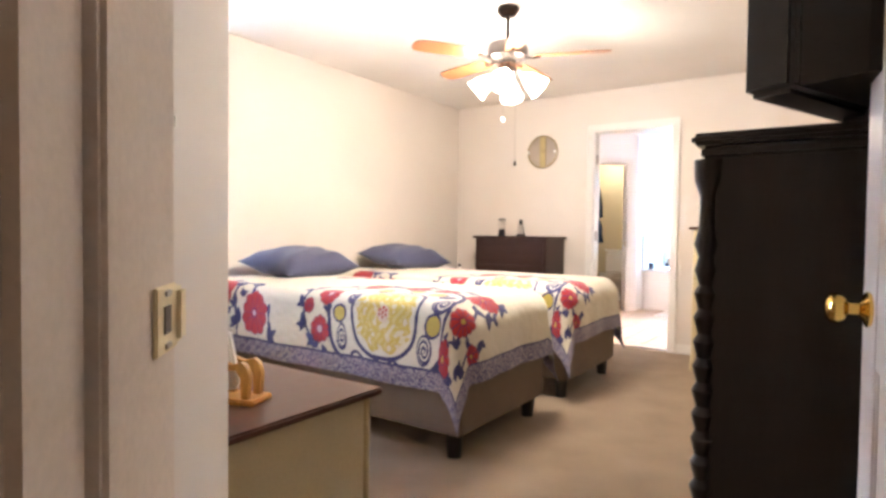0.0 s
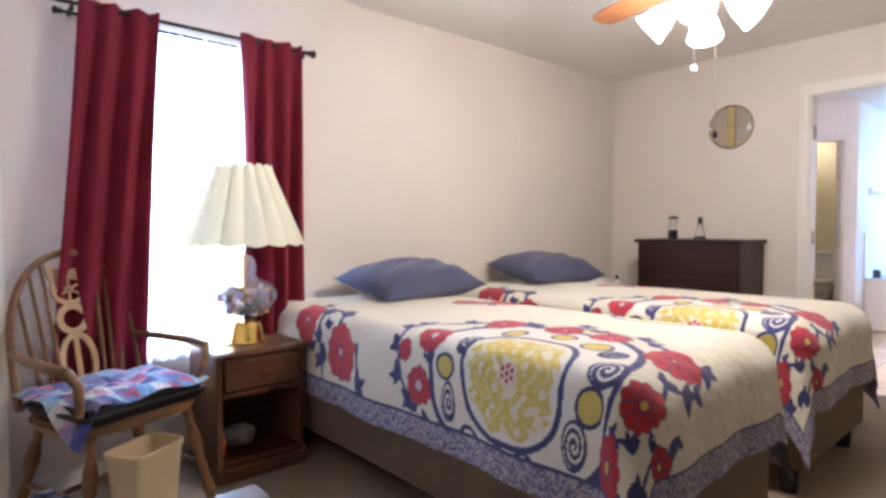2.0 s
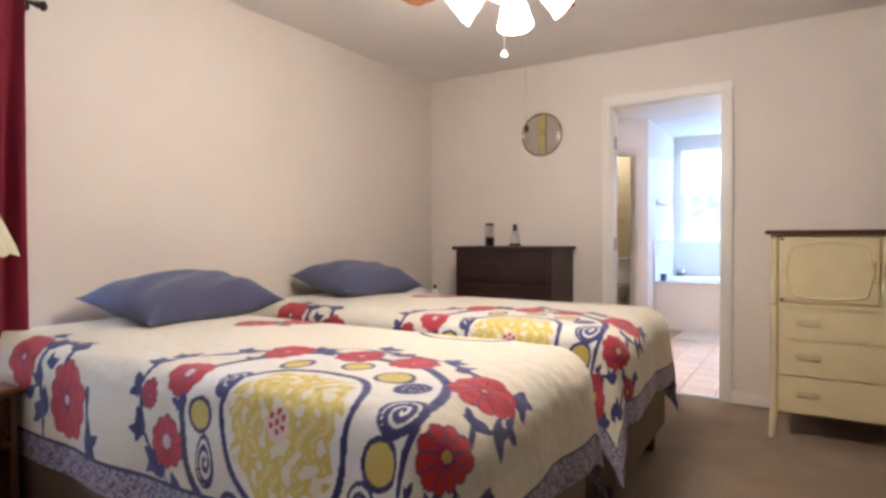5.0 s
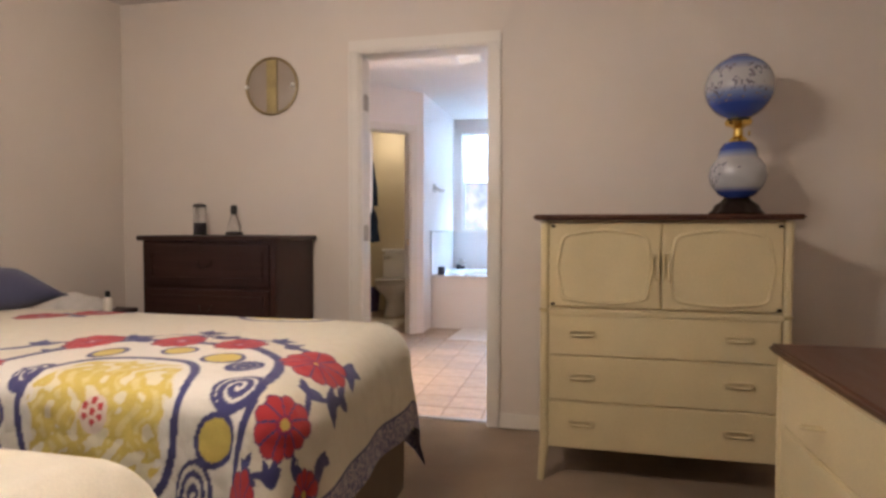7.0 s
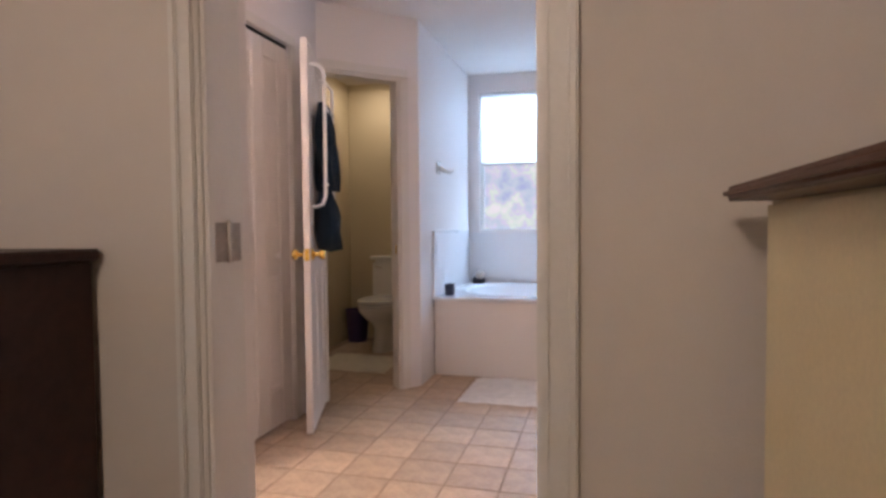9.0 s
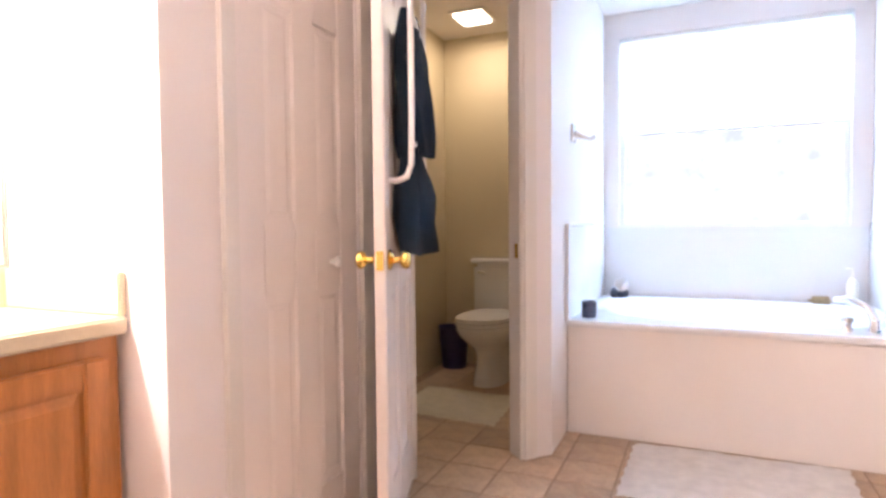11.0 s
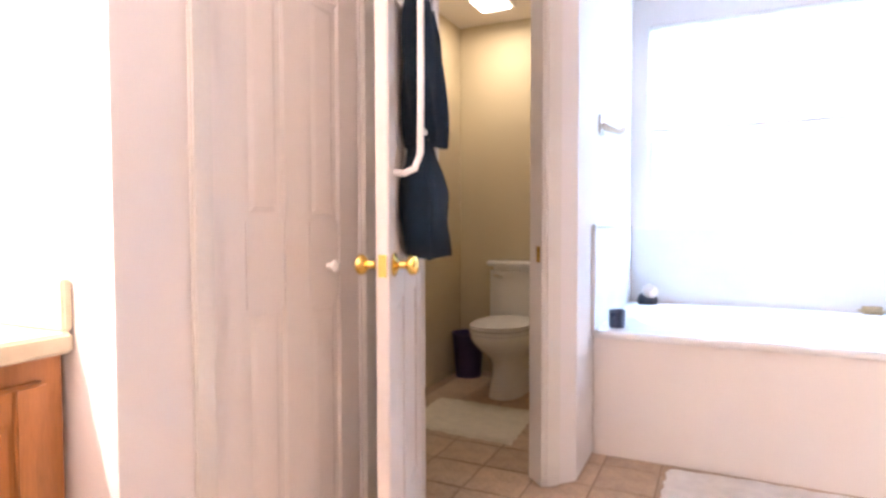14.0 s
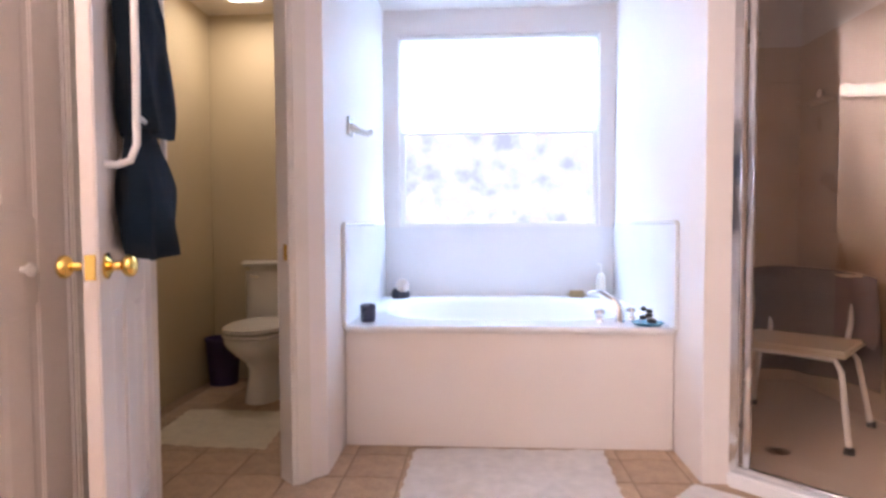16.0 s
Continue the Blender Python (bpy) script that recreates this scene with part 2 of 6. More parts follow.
BLADE = paint("fan_blade_wood", (0.30, 0.12, 0.045), 0.35, vary=0.2, scale=5, fine=60, bump=0.05, stretch=(1, 8, 8))

# ---- building helpers ----
def tidy(bm):
    bmesh.ops.recalc_face_normals(bm, faces=bm.faces)
    return bm


def part(name, bm, material, parent=None, label="", smooth=True, angle=40):
    me = bpy.data.meshes.new(name)
    tidy(bm)
    if smooth:
        lim = math.cos(radians(angle))
        for f in bm.faces:
            f.smooth = True
        for e in bm.edges:
            if len(e.link_faces) == 2 and e.link_faces[0].normal.dot(e.link_faces[1].normal) < lim:
                e.smooth = False
    bm.to_mesh(me)
    bm.free()
    me.materials.append(material)
    ob = new(name, me)
    if parent:
        ob.parent = parent
    if label:
        tagged(ob, label)
    return ob


def thing(name, label, category, m=None, group="", kind=""):
    ob = new(name)
    ob.empty_display_size = 0.1
    if m is not None:
        ob.matrix_basis = m
    return tagged(ob, label, category, group, kind)


def bx(x0, x1, y0, y1, z0, z1, bevel=0.0, bm=None, m=None, seg=2):
    own = bmesh.new()
    bmesh.ops.create_cube(own, size=1)
    for v in own.verts:
        v.co = Vector(((x0 + x1) / 2 + v.co.x * (x1 - x0), (y0 + y1) / 2 + v.co.y * (y1 - y0), (z0 + z1) / 2 + v.co.z * (z1 - z0)))
    if bevel:
        bmesh.ops.bevel(own, geom=own.edges[:], offset=bevel, segments=seg, affect="EDGES", clamp_overlap=True)
    return merge(bm, own, m)


def merge(bm, own, m=None):
    if m is not None:
        bmesh.ops.transform(own, matrix=m, verts=own.verts)
    if bm is None:
        return own
    me = bpy.data.meshes.new("tmp")
    own.to_mesh(me)
    own.free()
    bm.from_mesh(me)
    bpy.data.meshes.remove(me)
    return bm


def lathe(profile, n=32, bm=None, m=None, ripple=0.0, waves=0):
    """A turned shape from (radius, height) pairs, round z."""
    own = bmesh.new()
    rings = []
    for r, z in profile:
        if r < 1e-5:
            rings.append([own.verts.new((0, 0, z))])
        else:
            rings.append([own.verts.new((math.cos(2 * math.pi * k / n) * r * (1 + ripple * math.cos(waves * 2 * math.pi * k / n)),
                                         math.sin(2 * math.pi * k / n) * r * (1 + ripple * math.cos(waves * 2 * math.pi * k / n)), z)) for k in range(n)])
    for a, b in zip(rings, rings[1:]):
        for k in range(n):
            j = (k + 1) % n
            if len(a) == 1 and len(b) == 1:
                continue
            if len(a) == 1:
                own.faces.new((a[0], b[j], b[k]))
            elif len(b) == 1:
                own.faces.new((a[k], a[j], b[0]))
            else:
                own.faces.new((a[k], a[j], b[j], b[k]))
    return merge(bm, own, m)


def tube(pts, r, n=10, bm=None, m=None, closed=False, flat=1.0):
    """A bent rod along points; r: one radius or one for each point."""
    own = bmesh.new()
    pts = [Vector(p) for p in pts]
    rs = r if isinstance(r, (list, tuple)) else [r] * len(pts)
    rings, up = [], None
    for i, p in enumerate(pts):
        a = pts[i - 1] if i > 0 else (pts[-1] if closed else p)
        b = pts[i + 1] if i + 1 < len(pts) else (pts[0] if closed else p)
        d = (b - a).normalized()
        if up is None:
            up = d.orthogonal().normalized()
        up = (up - d * up.dot(d)).normalized()
        side = d.cross(up)
        rings.append([own.verts.new(p + (up * math.cos(2 * math.pi * k / n) + side * math.sin(2 * math.pi * k / n) * flat) * rs[i]) for k in range(n)])
    pairs = list(zip(rings, rings[1:])) + ([(rings[-1], rings[0])] if closed else [])
    for a, b in pairs:
        for k in range(n):
            j = (k + 1) % n
            own.faces.new((a[k], a[j], b[j], b[k]))
    if not closed:
        own.faces.new(rings[0][::-1])
        own.faces.new(rings[-1])
    return merge(bm, own, m)


def prism(points, z0, z1, bm=None):
    own = bmesh.new()
    lo, hi = [own.verts.new((x, y, z0)) for x, y in points], [own.verts.new((x, y, z1)) for x, y in points]
    own.faces.new(lo[::-1])
    own.faces.new(hi)
    for k in range(len(points)):
        j = (k + 1) % len(points)
        own.faces.new((lo[k], lo[j], hi[j], hi[k]))
    return merge(bm, own)


def outline(points, y0, y1, bm=None, m=None):
    """A plate cut to an outline in x and z, between y0 and y1."""
    own = bmesh.new()
    lo, hi = [own.verts.new((x, y0, z)) for x, z in points], [own.verts.new((x, y1, z)) for x, z in points]
    own.faces.new(lo)
    own.faces.new(hi[::-1])
    for k in range(len(points)):
        j = (k + 1) % len(points)
        own.faces.new((lo[k], hi[k], hi[j], lo[j]))
    return merge(bm, own, m)


def sheet(nu, nv, fn, thick=0.0):
    """A grid of points fn(u, v), u and v from 0 to 1, given thickness."""
    own = bmesh.new()
    g = [[own.verts.new(fn(i / nu, j / nv)) for j in range(nv + 1)] for i in range(nu + 1)]
    for i in range(nu):
        for j in range(nv):
            own.faces.new((g[i][j], g[i + 1][j], g[i + 1][j + 1], g[i][j + 1]))
    if thick:
        bmesh.ops.recalc_face_normals(own, faces=own.faces)
        bmesh.ops.solidify(own, geom=own.faces[:], thickness=thick)
    return own


def setting(name, bm, material, label="", category="", smooth=False):
    ob = part(name, bm, material, None, label, smooth)
    return tagged(ob, label, category, "", "structure")


# ---- shell ----
H = 2.45
YB = 5.70          # bedroom face of the wall between bedroom and bath
XL = -3.0          # wall behind the beds
XR = 1.25

setting("floor", bx(XL - 0.15, XR + 0.15, -1.6, YB + 0.06, -0.1, 0.0), CARPET, "beige wall-to-wall carpet, trodden and slightly blotchy", "carpet")
fl2 = setting("floor_bath", bx(-3.2, 1.2, YB + 0.06, 10.05, -0.1, -0.004), GROUT, "tan and brown tile floor of the bath", "tile floor")
setting("ceiling", bx(XL - 0.15, XR + 0.15, -1.6, YB + 0.07, H, H + 0.1), CEIL, "off-white textured bedroom ceiling", "ceiling")
setting("ceiling_bath", bx(-3.2, 1.2, YB + 0.07, 10.05, H, H + 0.1), CEIL, "white bath ceiling", "ceiling")

# west wall with the window
WY0, WY1, WZ0, WZ1 = 1.62, 2.42, 0.55, 2.03
bm = bx(XL - 0.14, XL, 0.8, WY0, 0, H)
bx(XL - 0.14, XL, WY1, YB + 0.14, 0, H, bm=bm)
bx(XL - 0.14, XL, WY0, WY1, 0, WZ0, bm=bm)
bx(XL - 0.14, XL, WY0, WY1, WZ1, H, bm=bm)
setting("wall_west", bm, WALL, "plain off-white wall behind the beds", "wall")
# north wall with the bath doorway
DX0, DX1, DZ = -1.427, -0.70, 2.055
bm = bx(XL, DX0 - 0.02, YB, YB + 0.14, 0, H)
bx(DX1 + 0.02, XR, YB, YB + 0.14, 0, H, bm=bm)
bx(DX0 - 0.02, DX1 + 0.02, YB, YB + 0.14, DZ + 0.02, H, bm=bm)
setting("wall_north", bm, WALL, "off-white wall with the doorway to the bath", "wall")
setting("wall_east", bx(XR, XR + 0.14, -1.6, YB + 0.14, 0, H), WALL, "plain off-white side wall", "wall")
# near wall, its slanted end at the entry, the closet corner
EX, EY = -0.457, 0.931
setting("wall_south", prism([(XL, 0.80), (-0.55, 0.80), (-0.02, 0.30), (0.08, 0.30), (0.083, 0.391), (EX, EY), (XL, EY)], 0, H), WALL, "off-white wall beside the entry", "wall")
setting("wall_closet", bx(XL, -2.80, EY, 1.24, 0, H), WALL, "short wall return beside a closet door", "wall")
bm = bx(-2.797, -2.775, 1.152, 1.238, 0, 2.1, 0.006)
setting("trim_closet", bm, TRIM, "white painted door casing", "trim")
setting("door_closet_side", bx(-2.797, -2.785, EY + 0.01, 1.108, 0.01, 2.05, 0.004), DOORW, "white painted closet door, closed", "door")
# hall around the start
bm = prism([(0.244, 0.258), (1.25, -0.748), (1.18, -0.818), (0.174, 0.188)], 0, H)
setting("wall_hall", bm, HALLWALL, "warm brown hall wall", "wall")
bm = bx(0.84, XR, 0.66, 0.80, 0, H)
setting("wall_entry", bm, WALL, "short wall on the hinge side of the entry door", "wall")
bm = prism([(0.02, 0.34), (0.90, 0.66), (0.84, 0.79), (-0.03, 0.47)], 2.08, H)
setting("wall_entry_head", bm, WALL, "wall above the entry door", "wall")

DI = Matrix(((-0.7071, -0.7071, 0, EX), (0.7071, -0.7071, 0, EY), (0, 0, 1, 0), (0, 0, 0, 1))) @ pose(0, 0, 0)
# in DI: x runs from the wall's end backwards when negative, y points into the wall
jamb = thing("door_frame_entry", "white painted entry door frame with worn edges, shade in its colour", "door frame", DI, kind="structure")
part("jamb", bx(-0.86, -0.68, -0.07, 0.02, 0, 2.08, 0.004), JAMBPAINT, jamb)
part("stop", bx(-0.885, -0.8605, -0.083, 0.02, 0, 2.08, 0.004), JAMBPAINT, jamb)
part("casing", bx(-0.97, -0.8855, -0.074, 0.02, 0, 2.14, 0.008), JAMBPAINT, jamb)
sp = thing("strike_plate", "brass strike plate screwed to the entry jamb", "strike plate", DI @ pose(-0.722, -0.0705, 0.995))
part("plate", bx(-0.03, 0.032, -0.004, 0, -0.03, 0.03, 0.0015), PALEBRASS, sp)
part("lip", bx(0.026, 0.05, -0.008, 0.012, -0.026, 0.026, 0.004), PALEBRASS, sp)
part("latch_hole", bx(-0.011, 0.008, -0.0052, -0.0041, -0.012, 0.012, 0.0), BRONZE, sp)
for z in (-0.023, 0.023):
    part("screw", bx(-0.009, 0.007, -0.006, -0.0041, z - 0.003, z + 0.003, 0.001), NICKEL, sp)
sw = thing("light_switch", "ivory double light switch on the entry wall", "light switch", DI @ pose(-0.50, -0.001, 1.205))
part("plate", bx(-0.058, 0.058, -0.007, 0, -0.06, 0.06, 0.003), IVORY, sw)
for x in (-0.024, 0.024):
    part("toggle", bx(x - 0.005, x + 0.005, -0.018, -0.006, -0.004, 0.014, 0.002), IVORY, sw)

# bath shell
bm = bx(-3.19, -2.83, YB + 0.14, 6.80, 0, H)
setting("wall_vanity", bm, BATHWALL, "white bath wall behind the vanity", "wall")
setting("wall_vanity_end", bx(-2.83, -2.35, 6.70, 6.80, 0, H), BATHWALL, "white end wall beside the vanity", "wall")
CY0, CY1, CZ = 6.93, 7.515, 2.08
bm = bx(-2.35, -2.25, 6.70, CY0, 0, H)
bx(-2.35, -2.25, CY1, 7.85, 0, H, bm=bm)
bx(-2.35, -2.25, CY0, CY1, CZ, H, bm=bm)
setting("wall_linen_closet", bm, BATHWALL, "white bath wall with the linen closet", "wall")
# slanted wall of the toilet room: y = x + 10.10
A, B = Vector((-2.25, 7.85, 0)), Vector((-1.76, 8.34, 0))
dg = (B - A).normalized()
DM = Matrix(((dg.x, -dg.y, 0, A.x), (dg.y, dg.x, 0, A.y), (0, 0, 1, 0), (0, 0, 0, 1)))
LD = (B - A).length
W0, W1, WZ = 0.03, 0.55, 2.045
bm = bx(0, W0, 0, 0.1, 0, H, m=DM)
bx(W1, LD, 0, 0.1, 0, H, bm=bm, m=DM)
bx(W0, W1, 0, 0.1, WZ, H, bm=bm, m=DM)
setting("wall_toilet_room", bm, BATHWALL, "slanted white wall with the toilet room doorway", "wall")
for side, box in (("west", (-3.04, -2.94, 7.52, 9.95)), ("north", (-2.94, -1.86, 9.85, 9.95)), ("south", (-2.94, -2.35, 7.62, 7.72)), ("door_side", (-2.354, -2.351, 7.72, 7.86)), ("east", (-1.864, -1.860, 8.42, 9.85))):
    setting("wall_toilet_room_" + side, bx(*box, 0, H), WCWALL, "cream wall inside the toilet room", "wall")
bm = bx(-1.86, -1.76, 8.34, 9.86, 0, H)
setting("wall_alcove_west", bm, BATHWALL, "white wall of the tub alcove", "wall")
bm = bx(-0.245, -0.115, 8.33, 9.86, 0, H)
setting("wall_alcove_east", bm, BATHWALL, "white wall between tub and shower", "wall")
BX0, BX1, BZ0, BZ1 = -1.66, -0.345, 1.025, 2.285
bm = bx(-1.86, BX0, 9.86, 10.0, 0, H)
bx(BX1, 1.06, 9.86, 10.0, 0, H, bm=bm)
bx(BX0, BX1, 9.86, 10.0, 0, BZ0, bm=bm)
bx(BX0, BX1, 9.86, 10.0, BZ1, H, bm=bm)
setting("wall_bath_north", bm, BATHWALL, "white bath wall with the window over the tub", "wall")
setting("wall_bath_east", bx(0.92, 1.06, YB + 0.14, 9.86, 0, H), BATHWALL, "white bath wall", "wall")

# trim round the bath doorway
tr = thing("door_frame_bath", "white painted door frame to the bath", "door frame", kind="structure")
part("jamb", bx(DX0 - 0.02, DX0, YB - 0.004, YB + 0.15, 0, DZ + 0.02, 0.003), TRIM, tr)
part("jamb", bx(DX1, DX1 + 0.02, YB - 0.004, YB + 0.15, 0, DZ + 0.02, 0.003), TRIM, tr)
part("head", bx(DX0, DX1, YB - 0.004, YB + 0.15, DZ, DZ + 0.02, 0.003), TRIM, tr)
for x0, x1 in ((DX0 - 0.063, DX0 - 0.008), (DX1 + 0.008, DX1 + 0.072)):
    part("casing", bx(x0, x1, YB - 0.012, YB - 0.0005, 0, DZ + 0.008, 0.004), TRIM, tr)
    out = x0 if x0 < DX0 else x1 - 0.020
    part("back_band", bx(out, out + 0.020, YB - 0.021, YB - 0.0125, 0, DZ + 0.008, 0.005, seg=3), TRIM, tr)
    inn = x1 - 0.012 if x0 < DX0 else x0
    part("bead", bx(inn, inn + 0.012, YB - 0.017, YB - 0.0125, 0, DZ + 0.008, 0.002), TRIM, tr)
part("casing", bx(DX0 - 0.063, DX1 + 0.072, YB - 0.017, YB - 0.0005, DZ + 0.009, DZ + 0.072, 0.005), TRIM, tr)
part("stop", bx(DX0 + 0.0005, DX0 + 0.010, YB + 0.006, YB + 0.03, 0, DZ - 0.001, 0.002), TRIM, tr)
part("stop", bx(DX1 - 0.012, DX1 - 0.0005, YB + 0.07, YB + 0.105, 0, DZ - 0.001, 0.002), TRIM, tr)
# baseboards
def board(name, x0, x1, y0, y1):
    return setting(name, bx(x0, x1, y0, y1, 0, 0.085, 0.004), TRIM, "white painted baseboard", "baseboard")
board("baseboard_west", XL, XL + 0.012, 1.24, YB)
board("baseboard_north", XL + 0.012, DX0 - 0.064, YB - 0.012, YB)
board("baseboard_north_east", DX1 + 0.073, XR, YB - 0.012, YB)
board("baseboard_south", -2.78, EX - 0.01, EY, EY + 0.012)
setting("door_sill_bath", bx(DX0, DX1, YB + 0.045, YB + 0.085, 0, 0.008, 0.003), NICKEL, "metal strip between carpet and tile", "threshold")


# ---- doors ----
def door_leaf(name, label, w, h, m, t=0.035, knob=None, material=None):
    """A six-panel leaf along local x from its hinge edge, standing at local z 0; knob: distance of the knob from the hinge edge."""
    d = thing(name, label, "door", m, kind="structure")
    mat = material or DOORW
    st = 0.11 if w > 0.65 else 0.105
    cw = (w - 3 * st) / 2
    rows = ((0.20, 0.825), (1.045, 1.66), (1.77, h - 0.10))
    part("core", bx(0.01, w - 0.01, -t / 2 + 0.008, t / 2 - 0.008, 0.01, h - 0.01), mat, d)
    for x0 in (0, st + cw, w - st):
        part("stile", bx(x0, x0 + st, -t / 2, t / 2, 0, h, 0.004), mat, d)
    zs = [0.0] + [z for row in rows for z in row] + [h]
    for z0, z1 in zip(zs[::2], zs[1::2]):
        for c in range(2):
            part("rail", bx(st + c * (cw + st) - 0.004, st + cw + c * (cw + st) + 0.004, -t / 2 + 0.0006, t / 2 - 0.0006, z0, z1, 0.004), mat, d)
    for c in range(2):
        x0 = st + c * (cw + st)
        for z0, z1 in rows:
            for s in (-1, 1):
                field = bx(x0 + 0.006, x0 + cw - 0.006, -0.004, 0.004, z0 + 0.006, z1 - 0.006)
                for v in field.verts:
                    if v.co.y * s > 0:
                        v.co.x += 0.026 if v.co.x < x0 + cw / 2 else -0.026
                        v.co.z += 0.026 if v.co.z < (z0 + z1) / 2 else -0.026
                    v.co.y += s * (t / 2 - 0.0075)
                part("panel", field, mat, d, smooth=False)
    if knob:
        for s in (-1, 1):
            k = part("knob", lathe([(0, 0), (0.031, 0.0), (0.033, 0.006), (0.02, 0.012), (0.011, 0.018), (0.012, 0.034), (0.024, 0.042), (0.029, 0.052), (0.027, 0.062), (0.018, 0.069), (0, 0.071)], 24,
                                   m=pose(knob, s * t / 2, 0.93, 90 if s < 0 else -90)), BRASS, d, "polished brass knob")
        part("latch_plate", bx(w - 0.0005, w + 0.002, -0.012, 0.012, 0.90, 0.96, 0.0008), BRASS, d, "brass latch plate")
    return d


# entry door, opened against the tall chest
door_leaf("door_entry", "white six-panel entry door, wide open", 0.76, 2.03, pose(0.765, 0.815, 0.012, 0, 0, 99.0), knob=0.70)
# bath door folded back beside the vanity
bd = door_leaf("door_bath", "white six-panel bath door, folded wide open", 0.735, 2.03, pose(DX0 - 0.012, YB + 0.180, 0.012, 0, 0, 173), knob=0.67)
for z in (0.35, 1.05, 1.80):
    hg = thing("door_hinge", "nickel hinge on the bath door jamb", "hinge", pose(DX0 + 0.0005, YB + 0.088, z), "door hinges")
    part("leaf", bx(0, 0.0025, -0.046, -0.003, -0.045, 0.045, 0.0008), NICKEL, hg)
    part("leaf", bx(0, 0.0025, 0.003, 0.046, -0.045, 0.045, 0.0008), NICKEL, hg)
    part("pin", lathe([(0, -0.047), (0.0055, -0.047), (0.0055, 0.047), (0.003, 0.051), (0, 0.052)], 12, m=pose(0.004, 0, 0)), NICKEL, hg)
    for y in (-0.030, 0.030):
        for dz in (-0.028, 0.0, 0.028):
            part("screw", lathe([(0, 0.0), (0.0042, 0.0), (0.003, 0.0012), (0, 0.0014)], 10, m=pose(0.0025, y, dz, 0, 90)), NICKEL, hg)
# linen closet door
cl = door_leaf("door_linen_closet", "white narrow panelled closet door with a round white knob", CY1 - CY0 - 0.006, 2.04, pose(-2.272, CY0 + 0.003, 0.018, 0, 0, 90))
part("knob", lathe([(0, 0), (0.009, 0), (0.008, 0.014), (0.017, 0.02), (0.018, 0.028), (0.01, 0.035), (0, 0.036)], 20, m=pose(0.423, -0.0175, 0.915, 90)), WHITEMET, cl, "round white knob")
ct = thing("trim_closet_bath", "white closet casing", "trim", kind="structure")
part("casing", bx(-2.251, -2.236, CY0 - 0.06, CY0 - 0.003, 0, CZ + 0.0, 0.004), TRIM, ct)
part("casing", bx(-2.251, -2.236, CY1 + 0.003, CY1 + 0.06, 0, CZ, 0.004), TRIM, ct)
part("casing", bx(-2.251, -2.235, CY0 - 0.06, CY1 + 0.06, CZ + 0.001, CZ + 0.058, 0.004), TRIM, ct)
part("track", bx(-2.30, -2.262, CY0, CY1, CZ - 0.02, CZ - 0.001, 0.0), BLACK, ct, "dark track gap over the door")
# toilet room frame and door
tf = thing("door_frame_toilet_room", "white painted toilet room door frame", "door frame", DM, kind="structure")
part("jamb", bx(W0 - 0.001, W0 + 0.018, -0.004, 0.104, 0, WZ, 0.003), TRIM, tf)
part("jamb", bx(W1 - 0.018, W1 + 0.001, -0.004, 0.104, 0, WZ, 0.003), TRIM, tf)
part("head", bx(W0 + 0.018, W1 - 0.018, -0.004, 0.104, WZ - 0.018, WZ, 0.003), TRIM, tf)
part("casing", bx(W1 - 0.006, W1 + 0.062, -0.016, -0.0005, 0, WZ + 0.0, 0.006), TRIM, tf)
part("casing", bx(W0 - 0.025, W0 + 0.006, -0.016, -0.0005, 0, WZ, 0.006), TRIM, tf)
part("casing", bx(W0 - 0.025, W1 + 0.062, -0.017, -0.0005, WZ + 0.001, WZ + 0.062, 0.006), TRIM, tf)
part("strike", bx(W1 - 0.0195, W1 - 0.0175, 0.015, 0.045, 0.90, 0.965, 0.0005), BRASS, tf, "brass strike plate")
HD = Vector((-2.232, 7.845, 0))
FD = Vector((-2.037, 7.295, 0))
lw = (FD - HD).length
la = math.degrees(math.atan2(FD.y - HD.y, FD.x - HD.x))
WD = pose(HD.x, HD.y, 0.012, 0, 0, la)
wcd = door_leaf("door_toilet_room", "white six-panel toilet room door, standing open", lw, 2.03, WD, knob=lw - 0.06)


